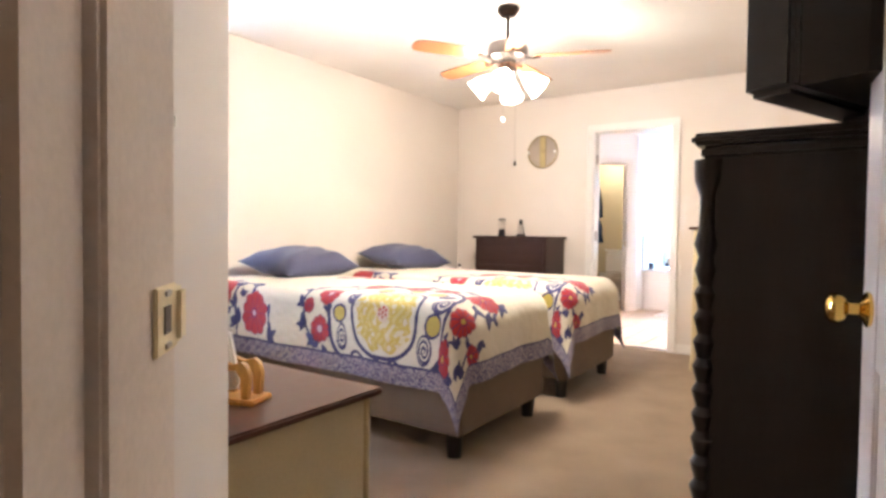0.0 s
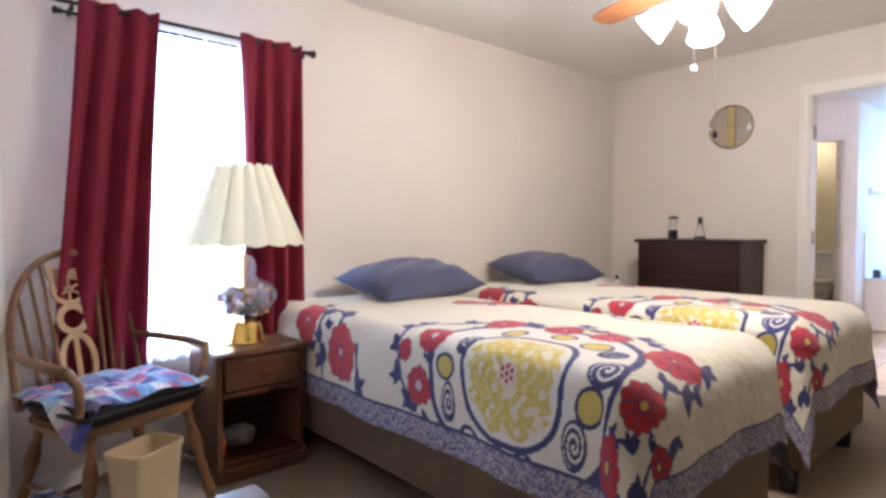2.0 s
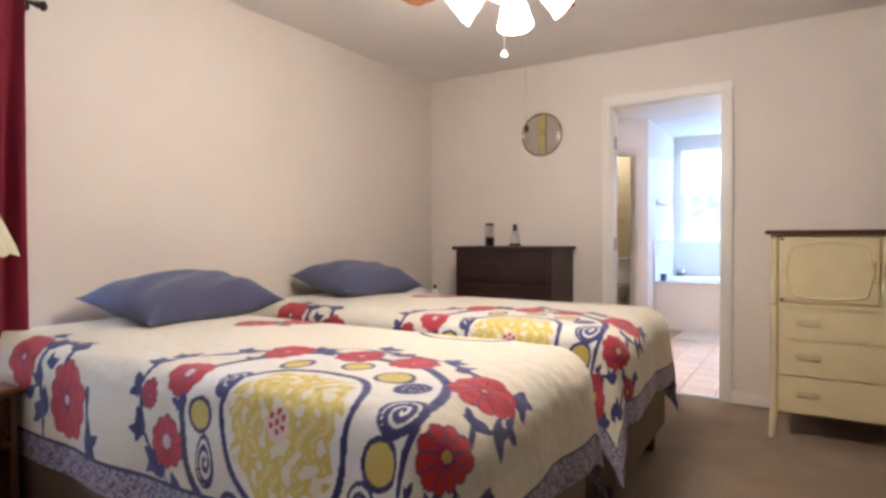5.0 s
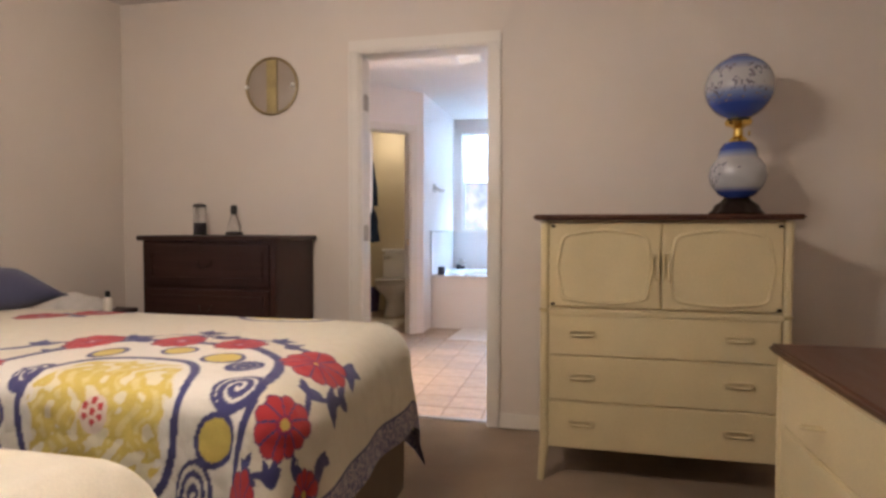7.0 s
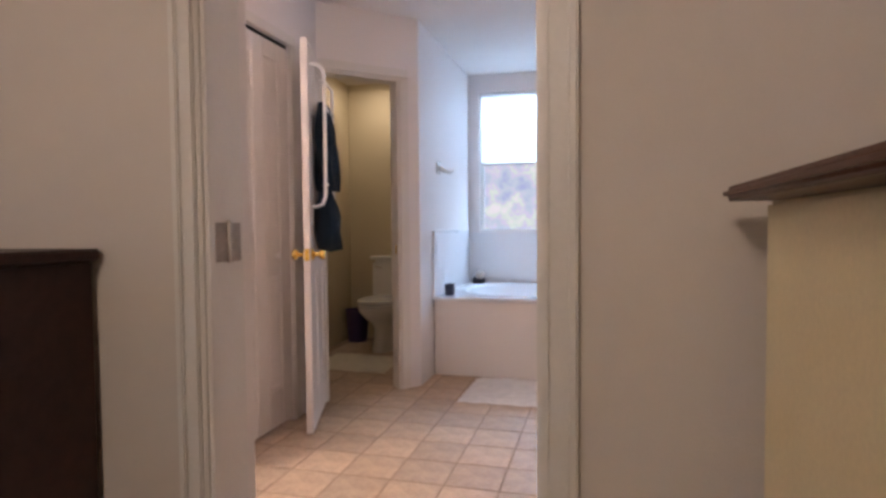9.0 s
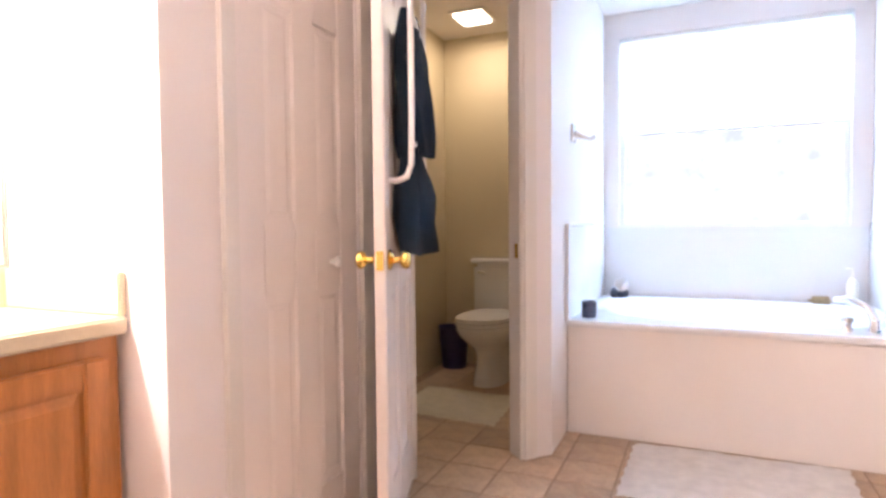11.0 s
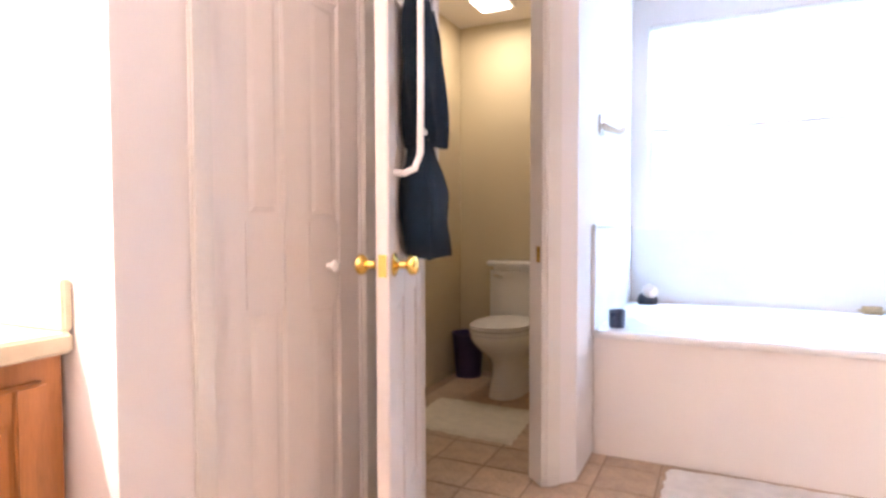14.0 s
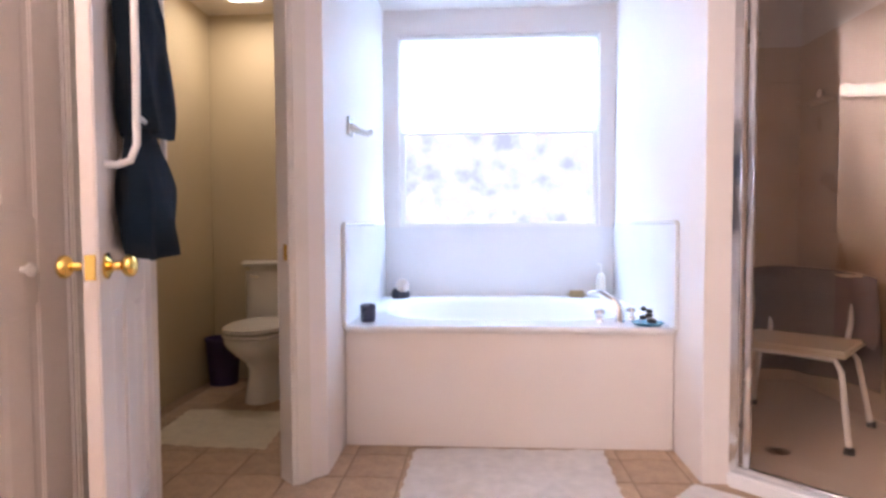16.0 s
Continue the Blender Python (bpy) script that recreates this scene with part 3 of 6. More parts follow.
# ---- beds ----
def suzani(u, v):
    """Printed pattern of the bedspread at cloth metres u (across, 0 at one edge of the mattress) and v (from the head)."""
    w = u
    n = u.shape
    rgb = np.empty(n + (3,))
    rgb[:] = (0.74, 0.69, 0.57)
    wob = 0.006 * np.sin(31 * w + 9 * v) + 0.005 * np.sin(43 * v - 17 * w)
    navy, red, yel, white = (0.045, 0.045, 0.17), (0.46, 0.026, 0.034), (0.62, 0.49, 0.11), (0.78, 0.75, 0.68)

    def put(mask, c):
        rgb[mask] = c

    def dist(cu, cv, su=1.0, sv=1.0):
        return np.hypot((w - cu) / su, (v - cv) / sv) + wob

    def ring(cu, cv, r, t, c=navy, su=1.0, sv=1.0):
        put(np.abs(dist(cu, cv, su, sv) - r) < t, c)

    def curve(points, t, c=navy):
        pts = np.array(points)
        best = np.full(n, 9.0)
        for p in range(len(pts) - 1):
            a, b = pts[p], pts[p + 1]
            d = b - a
            k = np.clip(((w - a[0]) * d[0] + (v - a[1]) * d[1]) / (d @ d), 0, 1)
            best = np.minimum(best, np.hypot(w - a[0] - k * d[0], v - a[1] - k * d[1]))
        put(best + 0.5 * wob < t, c)

    def leaf(cu, cv, ln, wd, ang, c=navy):
        ca, sa = math.cos(ang), math.sin(ang)
        x, y = (v - cv) * ca + (w - cu) * sa, -(v - cv) * sa + (w - cu) * ca
        bend = y - 0.35 * x * x / ln
        put((np.abs(x) < ln) & (np.abs(bend) < wd * (1 - (x / ln) ** 2)), c)

    # egg-shaped frame, medallion
    dv = (v - 1.67) / 0.385
    du = np.where(w > -0.06, (w + 0.06) / 0.44, (w + 0.06) / 0.36)
    egg = (np.abs(dv) ** 2.4 + np.abs(du) ** 2.4) ** (1 / 2.4) + wob
    put(np.abs(egg - 1) < 0.032, navy)
    put(egg < 0.968, white)
    dv2, du2 = (v - 1.665) / 0.215, np.where(u > 0.6, 1.02 - u, u + 0.055) / 0.235
    med = (np.abs(dv2) ** 2.6 + np.abs(du2) ** 2.6) ** (1 / 2.6) + wob
    put(med < 1.03, navy)
    put(med < 0.94, white)
    put(med < 0.82, (0.75, 0.70, 0.52))
    spots = np.sin(38 * v + 3 * np.sin(29 * w)) * np.sin(35 * w + 3 * np.sin(31 * v)) + 0.5 * np.sin(97 * v + 2 * np.sin(61 * w)) * np.sin(89 * w)
    put((med < 0.84 + 0.05 * np.sin(9 * np.arctan2(du2, dv2))) & (spots > -0.34), (0.64, 0.50, 0.115))
    put((med < 0.8) & (spots > 0.25) & (np.sin(140 * v + 3 * np.sin(50 * w)) > 0.1), (0.71, 0.61, 0.26))
    cen = dist(-0.055, 1.665)
    put(cen < 0.042, (0.72, 0.60, 0.52))
    for k in range(7):
        ka, kr = k * math.pi / 3, 0.024 if k < 6 else 0.0
        put(np.hypot(w + 0.055 - kr * math.cos(ka), v - 1.665 - kr * math.sin(ka)) < 0.0085, red)

    # discs and scrolls between medallion and frame
    for cu, cv, r in ((-0.09, 1.36, 0.036), (-0.10, 1.975, 0.045), (0.22, 1.84, 0.042), (0.21, 1.50, 0.036), (0.275, 1.665, 0.032)):
        ring(cu, cv, r + 0.006, 0.007)
        put(dist(cu, cv) < r, yel)
    for cu, cv, r in ((-0.335, 1.75, 0.036), (-0.33, 1.49, 0.036)):
        ring(cu, cv, r + 0.008, 0.008)
        put(dist(cu, cv) < r * 0.75, (0.42, 0.36, 0.18))
        put(dist(cu, cv) < r * 0.28, navy)
    for cu, cv, r, su, sv in ((0.03, 2.0, 0.05, 1, 1), (0.03, 1.44, 0.045, 1, 0.7), (-0.21, 1.385, 0.06, 1.1, 0.5), (-0.22, 1.925, 0.06, 1.15, 0.6), (0.16, 1.93, 0.035, 1, 1)):
        ang = np.arctan2((w - cu) / su, (v - cv) / sv)
        d = dist(cu, cv, su, sv)
        put((d < r) & (np.abs((d - r * 0.16 * (ang + math.pi) / 2) % (r * 0.5) - r * 0.2) < 0.0085), navy)
        ring(cu, cv, r + 0.004, 0.006, navy, su, sv)

    # stems and curling leaves round the frame
    curve([(-0.33, 1.27), (-0.27, 1.18), (-0.17, 1.10), (-0.04, 1.09), (0.06, 1.10), (0.12, 1.13), (0.20, 1.22), (0.27, 1.25), (0.37, 1.45), (0.45, 1.52), (0.47, 1.68), (0.46, 1.85), (0.38, 1.97), (0.33, 2.05)], 0.007)
    curve([(0.30, 2.12), (0.20, 2.17), (0.13, 2.13), (0.02, 2.20), (-0.10, 2.19), (-0.15, 2.11), (-0.25, 2.16), (-0.29, 2.24), (-0.36, 2.20)], 0.009)
    curve([(0.01, 2.24), (-0.01, 2.30), (-0.10, 2.31), (-0.17, 2.31), (-0.24, 2.27)], 0.008)
    curve([(-0.30, 0.50), (-0.19, 0.50), (-0.10, 0.475), (0.03, 0.475), (0.06, 0.55), (0.04, 0.63), (-0.03, 0.64)], 0.012)
    curve([(-0.34, 0.84), (-0.28, 0.82), (-0.20, 0.80), (-0.10, 0.80)], 0.010)
    for cu, cv, ln, wd, ang in ((0.05, 1.09, 0.045, 0.018, 0.5), (0.12, 1.11, 0.045, 0.017, 0.9), (-0.04, 1.075, 0.038, 0.016, 1.9), (-0.16, 1.09, 0.05, 0.019, 1.5), (-0.245, 1.15, 0.042, 0.017, 2.2),
                               (-0.275, 1.19, 0.035, 0.015, 0.6), (-0.318, 1.265, 0.05, 0.02, 1.7), (-0.06, 1.29, 0.035, 0.014, 1.2), (0.25, 1.24, 0.045, 0.018, 0.3), (0.21, 1.33, 0.03, 0.012, 1.4),
                               (0.37, 1.45, 0.045, 0.018, 0.5), (0.34, 1.49, 0.03, 0.012, -0.6), (0.50, 1.61, 0.045, 0.016, 0.2), (0.46, 1.69, 0.04, 0.016, 0.7), (0.46, 1.87, 0.045, 0.017, -0.3),
                               (0.39, 1.94, 0.04, 0.016, -0.8), (0.37, 2.14, 0.05, 0.019, -0.9), (0.205, 2.18, 0.048, 0.02, -0.5), (0.147, 2.13, 0.035, 0.015, 0.8), (0.27, 2.19, 0.035, 0.015, 0.3),
                               (-0.10, 2.20, 0.04, 0.016, 0.9), (-0.145, 2.11, 0.04, 0.015, -0.3), (-0.165, 2.31, 0.055, 0.024, 0.6), (-0.21, 2.27, 0.035, 0.017, -0.9), (-0.276, 2.24, 0.03, 0.016, 0.3),
                               (-0.33, 2.20, 0.05, 0.019, -1.0), (0.105, 2.29, 0.035, 0.016, -0.6), (-0.006, 2.265, 0.03, 0.014, 1.0), (-0.30, 2.02, 0.04, 0.015, 1.2),
                               (0.04, 0.49, 0.07, 0.026, 0.4), (0.05, 0.62, 0.06, 0.025, -0.5), (-0.09, 0.475, 0.05, 0.021, 1.3), (-0.19, 0.51, 0.06, 0.023, 1.2), (-0.28, 0.825, 0.085, 0.024, -1.1),
                               (0.75, 0.83, 0.05, 0.02, 0.8), (0.70, 0.90, 0.045, 0.018, -0.4), (0.90, 0.97, 0.05, 0.018, 0.5), (-0.16, 0.40, 0.045, 0.018, 0.3), (-0.04, 0.555, 0.035, 0.016, 0.2), (-0.22, 0.46, 0.035, 0.015, 2.0), (0.10, 0.36, 0.05, 0.018, -0.4)):
        leaf(cu, cv, 1.12 * ln, 1.3 * wd, ang)
        leaf(cu + 0.030 * math.cos(ang + 0.6), cv - 0.030 * math.sin(ang + 0.6), 0.55 * ln, 0.8 * wd, ang + 1.3)
    # red flowers
    for cu, cv, r, su in ((0.027, 1.262, 0.066, 1), (-0.067, 1.138, 0.040, 1), (-0.185, 1.222, 0.064, 1.1), (0.30, 1.355, 0.072, 1), (0.378, 1.597, 0.066, 1), (0.387, 1.778, 0.066, 1), (0.28, 2.066, 0.084, 1),
                          (0.008, 2.150, 0.074, 1), (-0.230, 2.105, 0.084, 1.05), (0.02, 2.33, 0.058, 1), (-0.15, 0.665, 0.108, 1.08), (-0.038, 0.345, 0.095, 1.1), (0.66, 0.78, 0.078, 1), (0.84, 0.87, 0.085, 1)):
        a = np.arctan2((w - cu) / su, v - cv)
        d = dist(cu, cv, su)
        edge = r * (0.95 + 0.13 * np.abs(np.sin(5 * a)))
        put(d < edge + 0.004, (0.13, 0.03, 0.12))
        put(d < edge, red)
        put((d < edge) & (d > r * 0.25) & (np.abs(np.sin(5 * a)) * d < (0.011 if cv > 1.9 else 0.008)), navy if cv > 1.9 else (0.16, 0.02, 0.10))
        put((d < r * 0.30) & (d > r * 0.2), (0.26, 0.02, 0.09))
        put(d < r * 0.17, yel if r < 0.05 or cv > 2.0 else (0.6, 0.45, 0.5))
    return rgb


CLOTH = printed("suzani_bedspread_print")
BL, BW, BH = 2.01, 0.80, 0.742      # mattress top: length, width, height under the cloth
SIDE, FOOT = 0.465, 0.45


def drape(u, v):
    """Where cloth metres (u, v) lie on the made bed; local x along the bed from the head, y across, z up."""
    du = np.where(u < 0, -u, np.where(u > BW, u - BW, 0.0))
    dv = np.where(v > BL, v - BL, 0.0)
    sgn = np.where(u < 0, -1.0, 1.0)
    r = np.hypot(du, dv)
    phi = np.arctan2(dv, du + 1e-9)
    rad = 0.085 + 0.05 * np.sin(phi) ** 2
    arc = np.minimum(r / rad, math.pi / 2)
    out = rad * np.sin(arc) + np.maximum(r - rad * math.pi / 2, 0) * (0.03 + 0.20 * np.sin(2 * phi) ** 2)
    drop = rad * (1 - np.cos(arc)) + np.maximum(r - rad * math.pi / 2, 0) * (0.995 - 0.02 * np.sin(2 * phi) ** 2)
    x = np.minimum(v, BL) + out * np.sin(phi)
    y = np.clip(u, 0, BW) + sgn * out * np.cos(phi)
    fold = np.clip((r - 0.05) / 0.35, 0, 1)
    y = y + sgn * fold * np.cos(phi) * 0.010 * (np.sin(7.3 * v + 1.1) + 0.6 * np.sin(15.7 * v))
    x = x + fold * np.sin(phi) * 0.012 * (np.sin(9.1 * u + 0.4) + 0.5 * np.sin(21 * u))
    puff = 0.014 * np.sin(math.pi * np.clip(u / BW, 0, 1)) * np.sin(math.pi * np.clip(v / BL, 0, 1))
    z = BH - drop + np.where(r == 0, puff, 0) + 0.003 * np.sin(9 * u + 2 * np.sin(5 * v)) * np.sin(8 * v) * (r < 0.02)
    return x, y, z


def bedspread(name, label, m):
    nu, nv = 420, 580
    u, v = np.meshgrid(np.linspace(-SIDE, BW + SIDE, nu + 1), np.linspace(0.02, BL + FOOT, nv + 1), indexing="ij")
    x, y, z = drape(u, v)
    co = np.stack([x, y, z], -1).reshape(-1, 3)
    k = np.arange((nu + 1) * (nv + 1)).reshape(nu + 1, nv + 1)
    quads = np.stack([k[:-1, :-1], k[1:, :-1], k[1:, 1:], k[:-1, 1:]], -1).reshape(-1, 4)
    rgb = suzani(u + 0.065, v)
    border = np.minimum(np.minimum(u + SIDE, BW + SIDE - u), BL + FOOT - v)
    rng = np.random.default_rng(3)
    grain = rng.random(u.shape)
    blot = np.sin(95 * u + 4 * np.sin(60 * v)) * np.sin(88 * v + 4 * np.sin(70 * u))
    mot = (0.55 * grain + 0.3 * blot) > 0.30
    edge = border < 0.095
    rgb[edge & mot] = (0.11, 0.10, 0.24)
    rgb[edge & ~mot] = (0.42, 0.38, 0.44)
    rgb[np.abs(border - 0.095) < 0.005] = (0.05, 0.05, 0.17)
    col = np.concatenate([rgb.reshape(-1, 3), np.ones((len(co), 1))], 1).astype(np.float32)
    inside = border.reshape(-1)[quads].max(1) > 0.095
    root = thing(name, label, "bedspread", m, "bedspreads on the twin beds")
    for piece, keep, note in (("field", inside, ""), ("border", ~inside, "mottled purple and white border")):
        q = quads[keep]
        used, back = np.unique(q, return_inverse=True)
        q = back.reshape(-1, 4)
        me = bpy.data.meshes.new(piece)
        me.vertices.add(len(used))
        me.vertices.foreach_set("co", co[used].ravel())
        me.loops.add(q.size)
        me.loops.foreach_set("vertex_index", q.ravel())
        me.polygons.add(len(q))
        me.polygons.foreach_set("loop_start", np.arange(len(q)) * 4)
        me.polygons.foreach_set("use_smooth", np.ones(len(q), dtype=bool))
        me.update(calc_edges=True)
        me.color_attributes.new("print", "FLOAT_COLOR", "POINT").data.foreach_set("color", col[used].ravel())
        me.materials.append(CLOTH)
        ob = new(piece, me)
        ob.parent = root
        if note:
            tagged(ob, note)
    return root


def pillow(name, m, label):
    def top(u, v, s):
        a, b = 2 * u - 1, 2 * v - 1
        sq = (1 - a ** 4) * (1 - b ** 4)
        px, py = 0.255 * a * (1 - 0.10 * (1 - b * b) * abs(a)), 0.375 * b * (1 - 0.10 * (1 - a * a) * abs(b))
        return Vector((px, py, s * 0.115 * max(sq, 0) ** 0.75 + 0.007 * math.sin(9 * a + 5 * b) * sq))
    own = sheet(28, 36, lambda u, v: top(u, v, 1))
    merge(own, sheet(28, 36, lambda u, v: top(u, v, -0.75)))
    bmesh.ops.remove_doubles(own, verts=own.verts, dist=0.0005)
    ob = part(name, own, NAVYP, None, angle=80)
    ob.matrix_basis = m
    return tagged(ob, label, "pillow", "pillows on the twin beds")


def bed(y0):
    m = pose(-2.95, y0, 0)
    b = thing("twin_bed", "twin bed with a taupe upholstered base on black block legs", "bed", m, "twin beds")
    part("base", bx(0.02, BL + 0.105, -0.058, BW + 0.058, 0.115, 0.385, 0.02, seg=3), BASEFAB, b)
    part("mattress", bx(0.02, BL + 0.07, -0.05, BW + 0.05, 0.386, BH - 0.012, 0.075, seg=4), IVORY, b)
    for x in (0.12, BL + 0.03):
        for y in (0.01, BW - 0.01):
            part("leg", lathe([(0, 0), (0.034, 0), (0.044, 0.116), (0, 0.116)], 12, m=pose(x, y, 0)), BLACK, b)
    return b, m


bed1, m1 = bed(2.482)
bedspread("bedspread", "ivory quilted bedspread printed with red flowers and yellow medallions", m1)
bed2, m2 = bed(3.757)
bedspread("bedspread", "ivory quilted bedspread printed with red flowers and yellow medallions", m2)
pillow("pillow", pose(-2.66, 3.10, 0.825, 2, 9, 4), "plump slate-blue pillow lying at the bed's head")
pillow("pillow", pose(-2.69, 4.36, 0.828, -1, 9, -3), "plump slate-blue pillow lying at the bed's head")

# ---- window corner: window, curtains, nightstand, lamp, chair ----
wi = thing("window_1", "tall white-framed window full of bright daylight", "window", kind="structure")
part("window_frame", bx(XL - 0.10, XL - 0.06, WY0, WY0 + 0.04, WZ0, WZ1, 0.004), TRIM, wi)
part("window_frame", bx(XL - 0.10, XL - 0.06, WY1 - 0.04, WY1, WZ0, WZ1, 0.004), TRIM, wi)
part("window_frame", bx(XL - 0.10, XL - 0.06, WY0 + 0.04, WY1 - 0.04, WZ1 - 0.04, WZ1, 0.004), TRIM, wi)
part("window_frame", bx(XL - 0.10, XL - 0.06, WY0 + 0.04, WY1 - 0.04, WZ0, WZ0 + 0.04, 0.004), TRIM, wi)
part("window_sill", bx(XL - 0.06, XL + 0.03, WY0 - 0.02, WY1 + 0.02, WZ0 - 0.022, WZ0 + 0.002, 0.006), TRIM, wi)
pn = part("pane", bx(XL - 0.084, XL - 0.078, WY0 + 0.04, WY1 - 0.04, WZ0 + 0.04, WZ1 - 0.04), PANE, wi)
pn.visible_shadow = False


def curtain(y0, y1, b0, b1, label, seed):
    rnd = random.Random(seed)
    ph = [rnd.uniform(0, 6.28) for _ in range(4)]

    def fn(u, v):
        z = 2.105 - 1.62 * v
        lo, hi = y0 + (b0 - y0) * v, y1 + (b1 - y1) * v
        s = u * (y1 - y0)
        amp = 0.016 + 0.015 * min(1, v * 3)
        dx = amp * math.sin(s * 62 + ph[0] + 0.7 * math.sin(3 * v + ph[1])) + 0.008 * math.sin(s * 33 + ph[2] + 2 * v)
        top = 0.010 * abs(math.sin(s * 39 + ph[0])) if v < 0.02 else 0
        return Vector((-2.896 + dx, lo + (hi - lo) * u + 0.004 * math.sin(5 * v + 9 * u), z - top))
    ob = part("curtain", sheet(90, 60, fn, 0.003), RED, None, angle=80)
    return tagged(ob, label, "curtain", "curtains at the bedroom window")


curtain(1.525, 1.835, 1.385, 1.742, "long crimson curtain gathered on a dark rod beside the window", 1)
curtain(2.215, 2.545, 2.215, 2.52, "long crimson curtain gathered on a dark rod beside the window", 2)
sh = part("sheer_curtain", sheet(120, 30, lambda u, v: Vector((-2.955 + 0.010 * math.sin(u * 95) + 0.004 * math.sin(u * 37 + 2 * v), 1.60 + 0.84 * u, 2.06 - 1.55 * v))), SHEER, None, angle=80)
tagged(sh, "white sheer curtain glowing with daylight behind the crimson ones", "curtain")
rd = thing("curtain_rod", "dark bronze double curtain rod with round finials", "curtain rod")
part("front_rod", tube([(-2.905, 1.40, 2.075), (-2.905, 2.59, 2.075)], 0.009), BRONZE, rd)
part("back_rod", tube([(-2.95, 1.47, 2.045), (-2.95, 2.57, 2.045)], 0.007), BRONZE, rd)
FIN = [(0, -0.012), (0.011, -0.012), (0.011, 0.0), (0.017, 0.006), (0.014, 0.014), (0.021, 0.026), (0.021, 0.034), (0.012, 0.042), (0, 0.044)]
part("finial", lathe(FIN, 20, m=pose(-2.905, 2.59, 2.075, -90)), BRONZE, rd)
part("finial", lathe(FIN, 20, m=pose(-2.905, 1.40, 2.075, 90)), BRONZE, rd)
part("finial", lathe([(r * 0.8, z * 0.8) for r, z in FIN], 20, m=pose(-2.95, 1.47, 2.045, 90)), BRONZE, rd)
for y in (1.50, 2.56):
    part("bracket", bx(XL, -2.895, y - 0.006, y + 0.006, 2.04, 2.066, 0.003), BRONZE, rd)

ns = thing("nightstand", "reddish-brown wooden nightstand with one drawer over an open shelf", "nightstand", pose(-2.955, 1.955, 0))
NW, ND, NH = 0.415, 0.375, 0.585
part("top", bx(0, ND + 0.02, -0.02, NW + 0.02, NH - 0.028, NH, 0.008, seg=3), NSWOOD, ns)
part("side_panel", bx(0.01, ND, 0, 0.022, 0.07, NH - 0.029, 0.003), NSWOOD, ns)
part("side_panel", bx(0.01, ND, NW - 0.022, NW, 0.07, NH - 0.029, 0.003), NSWOOD, ns)
part("back_panel", bx(0.01, 0.02, 0.023, NW - 0.023, 0.07, NH - 0.029), NSWOOD, ns)
part("shelf", bx(0.021, ND - 0.004, 0.023, NW - 0.023, 0.075, 0.095, 0.003), NSWOOD, ns)
part("rail", bx(0.021, ND - 0.002, 0.023, NW - 0.023, 0.375, 0.40, 0.003), NSWOOD, ns)
bm = bx(0.0, ND + 0.012, -0.012, NW + 0.012, 0.0, 0.07, 0.010, seg=3)
part("plinth", bm, NSWOOD, ns)
dw = part("drawer", bx(0.05, ND + 0.008, 0.028, NW - 0.028, 0.408, NH - 0.036, 0.008, seg=3), NSWOOD, ns)
part("knob", lathe([(0, 0), (0.007, 0), (0.006, 0.01), (0.013, 0.016), (0.012, 0.024), (0, 0.027)], 18, m=pose(ND + 0.008, NW / 2, 0.48, 0, 90)), BRASS, dw, "small brass knob")
def bag(u, v):
    a, f = 2 * math.pi * u, math.sin(math.pi * min(1, 0.12 + 0.88 * v)) ** 0.55
    r = f * (1 + 0.10 * math.sin(3 * a + 4 * v) + 0.06 * math.sin(7 * a - 9 * v))
    return Vector((-2.78 + 0.075 * r * math.cos(a) + 0.02 * v, 2.12 + 0.085 * r * math.sin(a), 0.0965 + 0.10 * v))


own = sheet(40, 22, bag)
bmesh.ops.remove_doubles(own, verts=own.verts, dist=0.0005)
bmesh.ops.holes_fill(own, edges=own.edges)
ob = part("small_bag", own, paint("dull_white_film", (0.34, 0.33, 0.34), 0.5, vary=0.12, scale=18, bump=0.3), None, angle=50)
tagged(ob, "crumpled small white bag on the nightstand shelf", "bag")
rb = part("small_carton", bx(-2.76, -2.70, 1.992, 2.03, 0.0955, 0.165, 0.004), paint("orange_red_card", (0.50, 0.09, 0.03), 0.6, vary=0.1), None)
tagged(rb, "small orange-red carton on the nightstand shelf", "carton")

lp = thing("table_lamp", "glass table lamp, brass foot, cream pleated shade, unlit", "lamp", pose(-2.765, 2.160, NH))
part("base", lathe([(0, 0), (0.088, 0), (0.092, 0.008), (0.088, 0.02), (0.074, 0.085), (0.068, 0.10), (0.05, 0.108), (0, 0.11)], 40), BRASS, lp, "polished brass foot")
bowl = [(0.047, 0.112), (0.062, 0.127), (0.118, 0.165), (0.150, 0.215), (0.152, 0.245), (0.120, 0.285), (0.068, 0.308), (0.046, 0.325), (0.058, 0.355), (0.052, 0.39), (0.03, 0.42)]
part("glass_body", lathe(bowl + [(r - 0.004, z) for r, z in bowl[::-1]], 44), CLEARBOWL, lp, "clear iridescent glass bowl")
petals = {"pink": (0.78, 0.46, 0.48), "lavender": (0.62, 0.56, 0.74), "peach": (0.80, 0.52, 0.18), "sage": (0.40, 0.52, 0.46), "ivory": (0.82, 0.78, 0.72)}
rnd = random.Random(21)
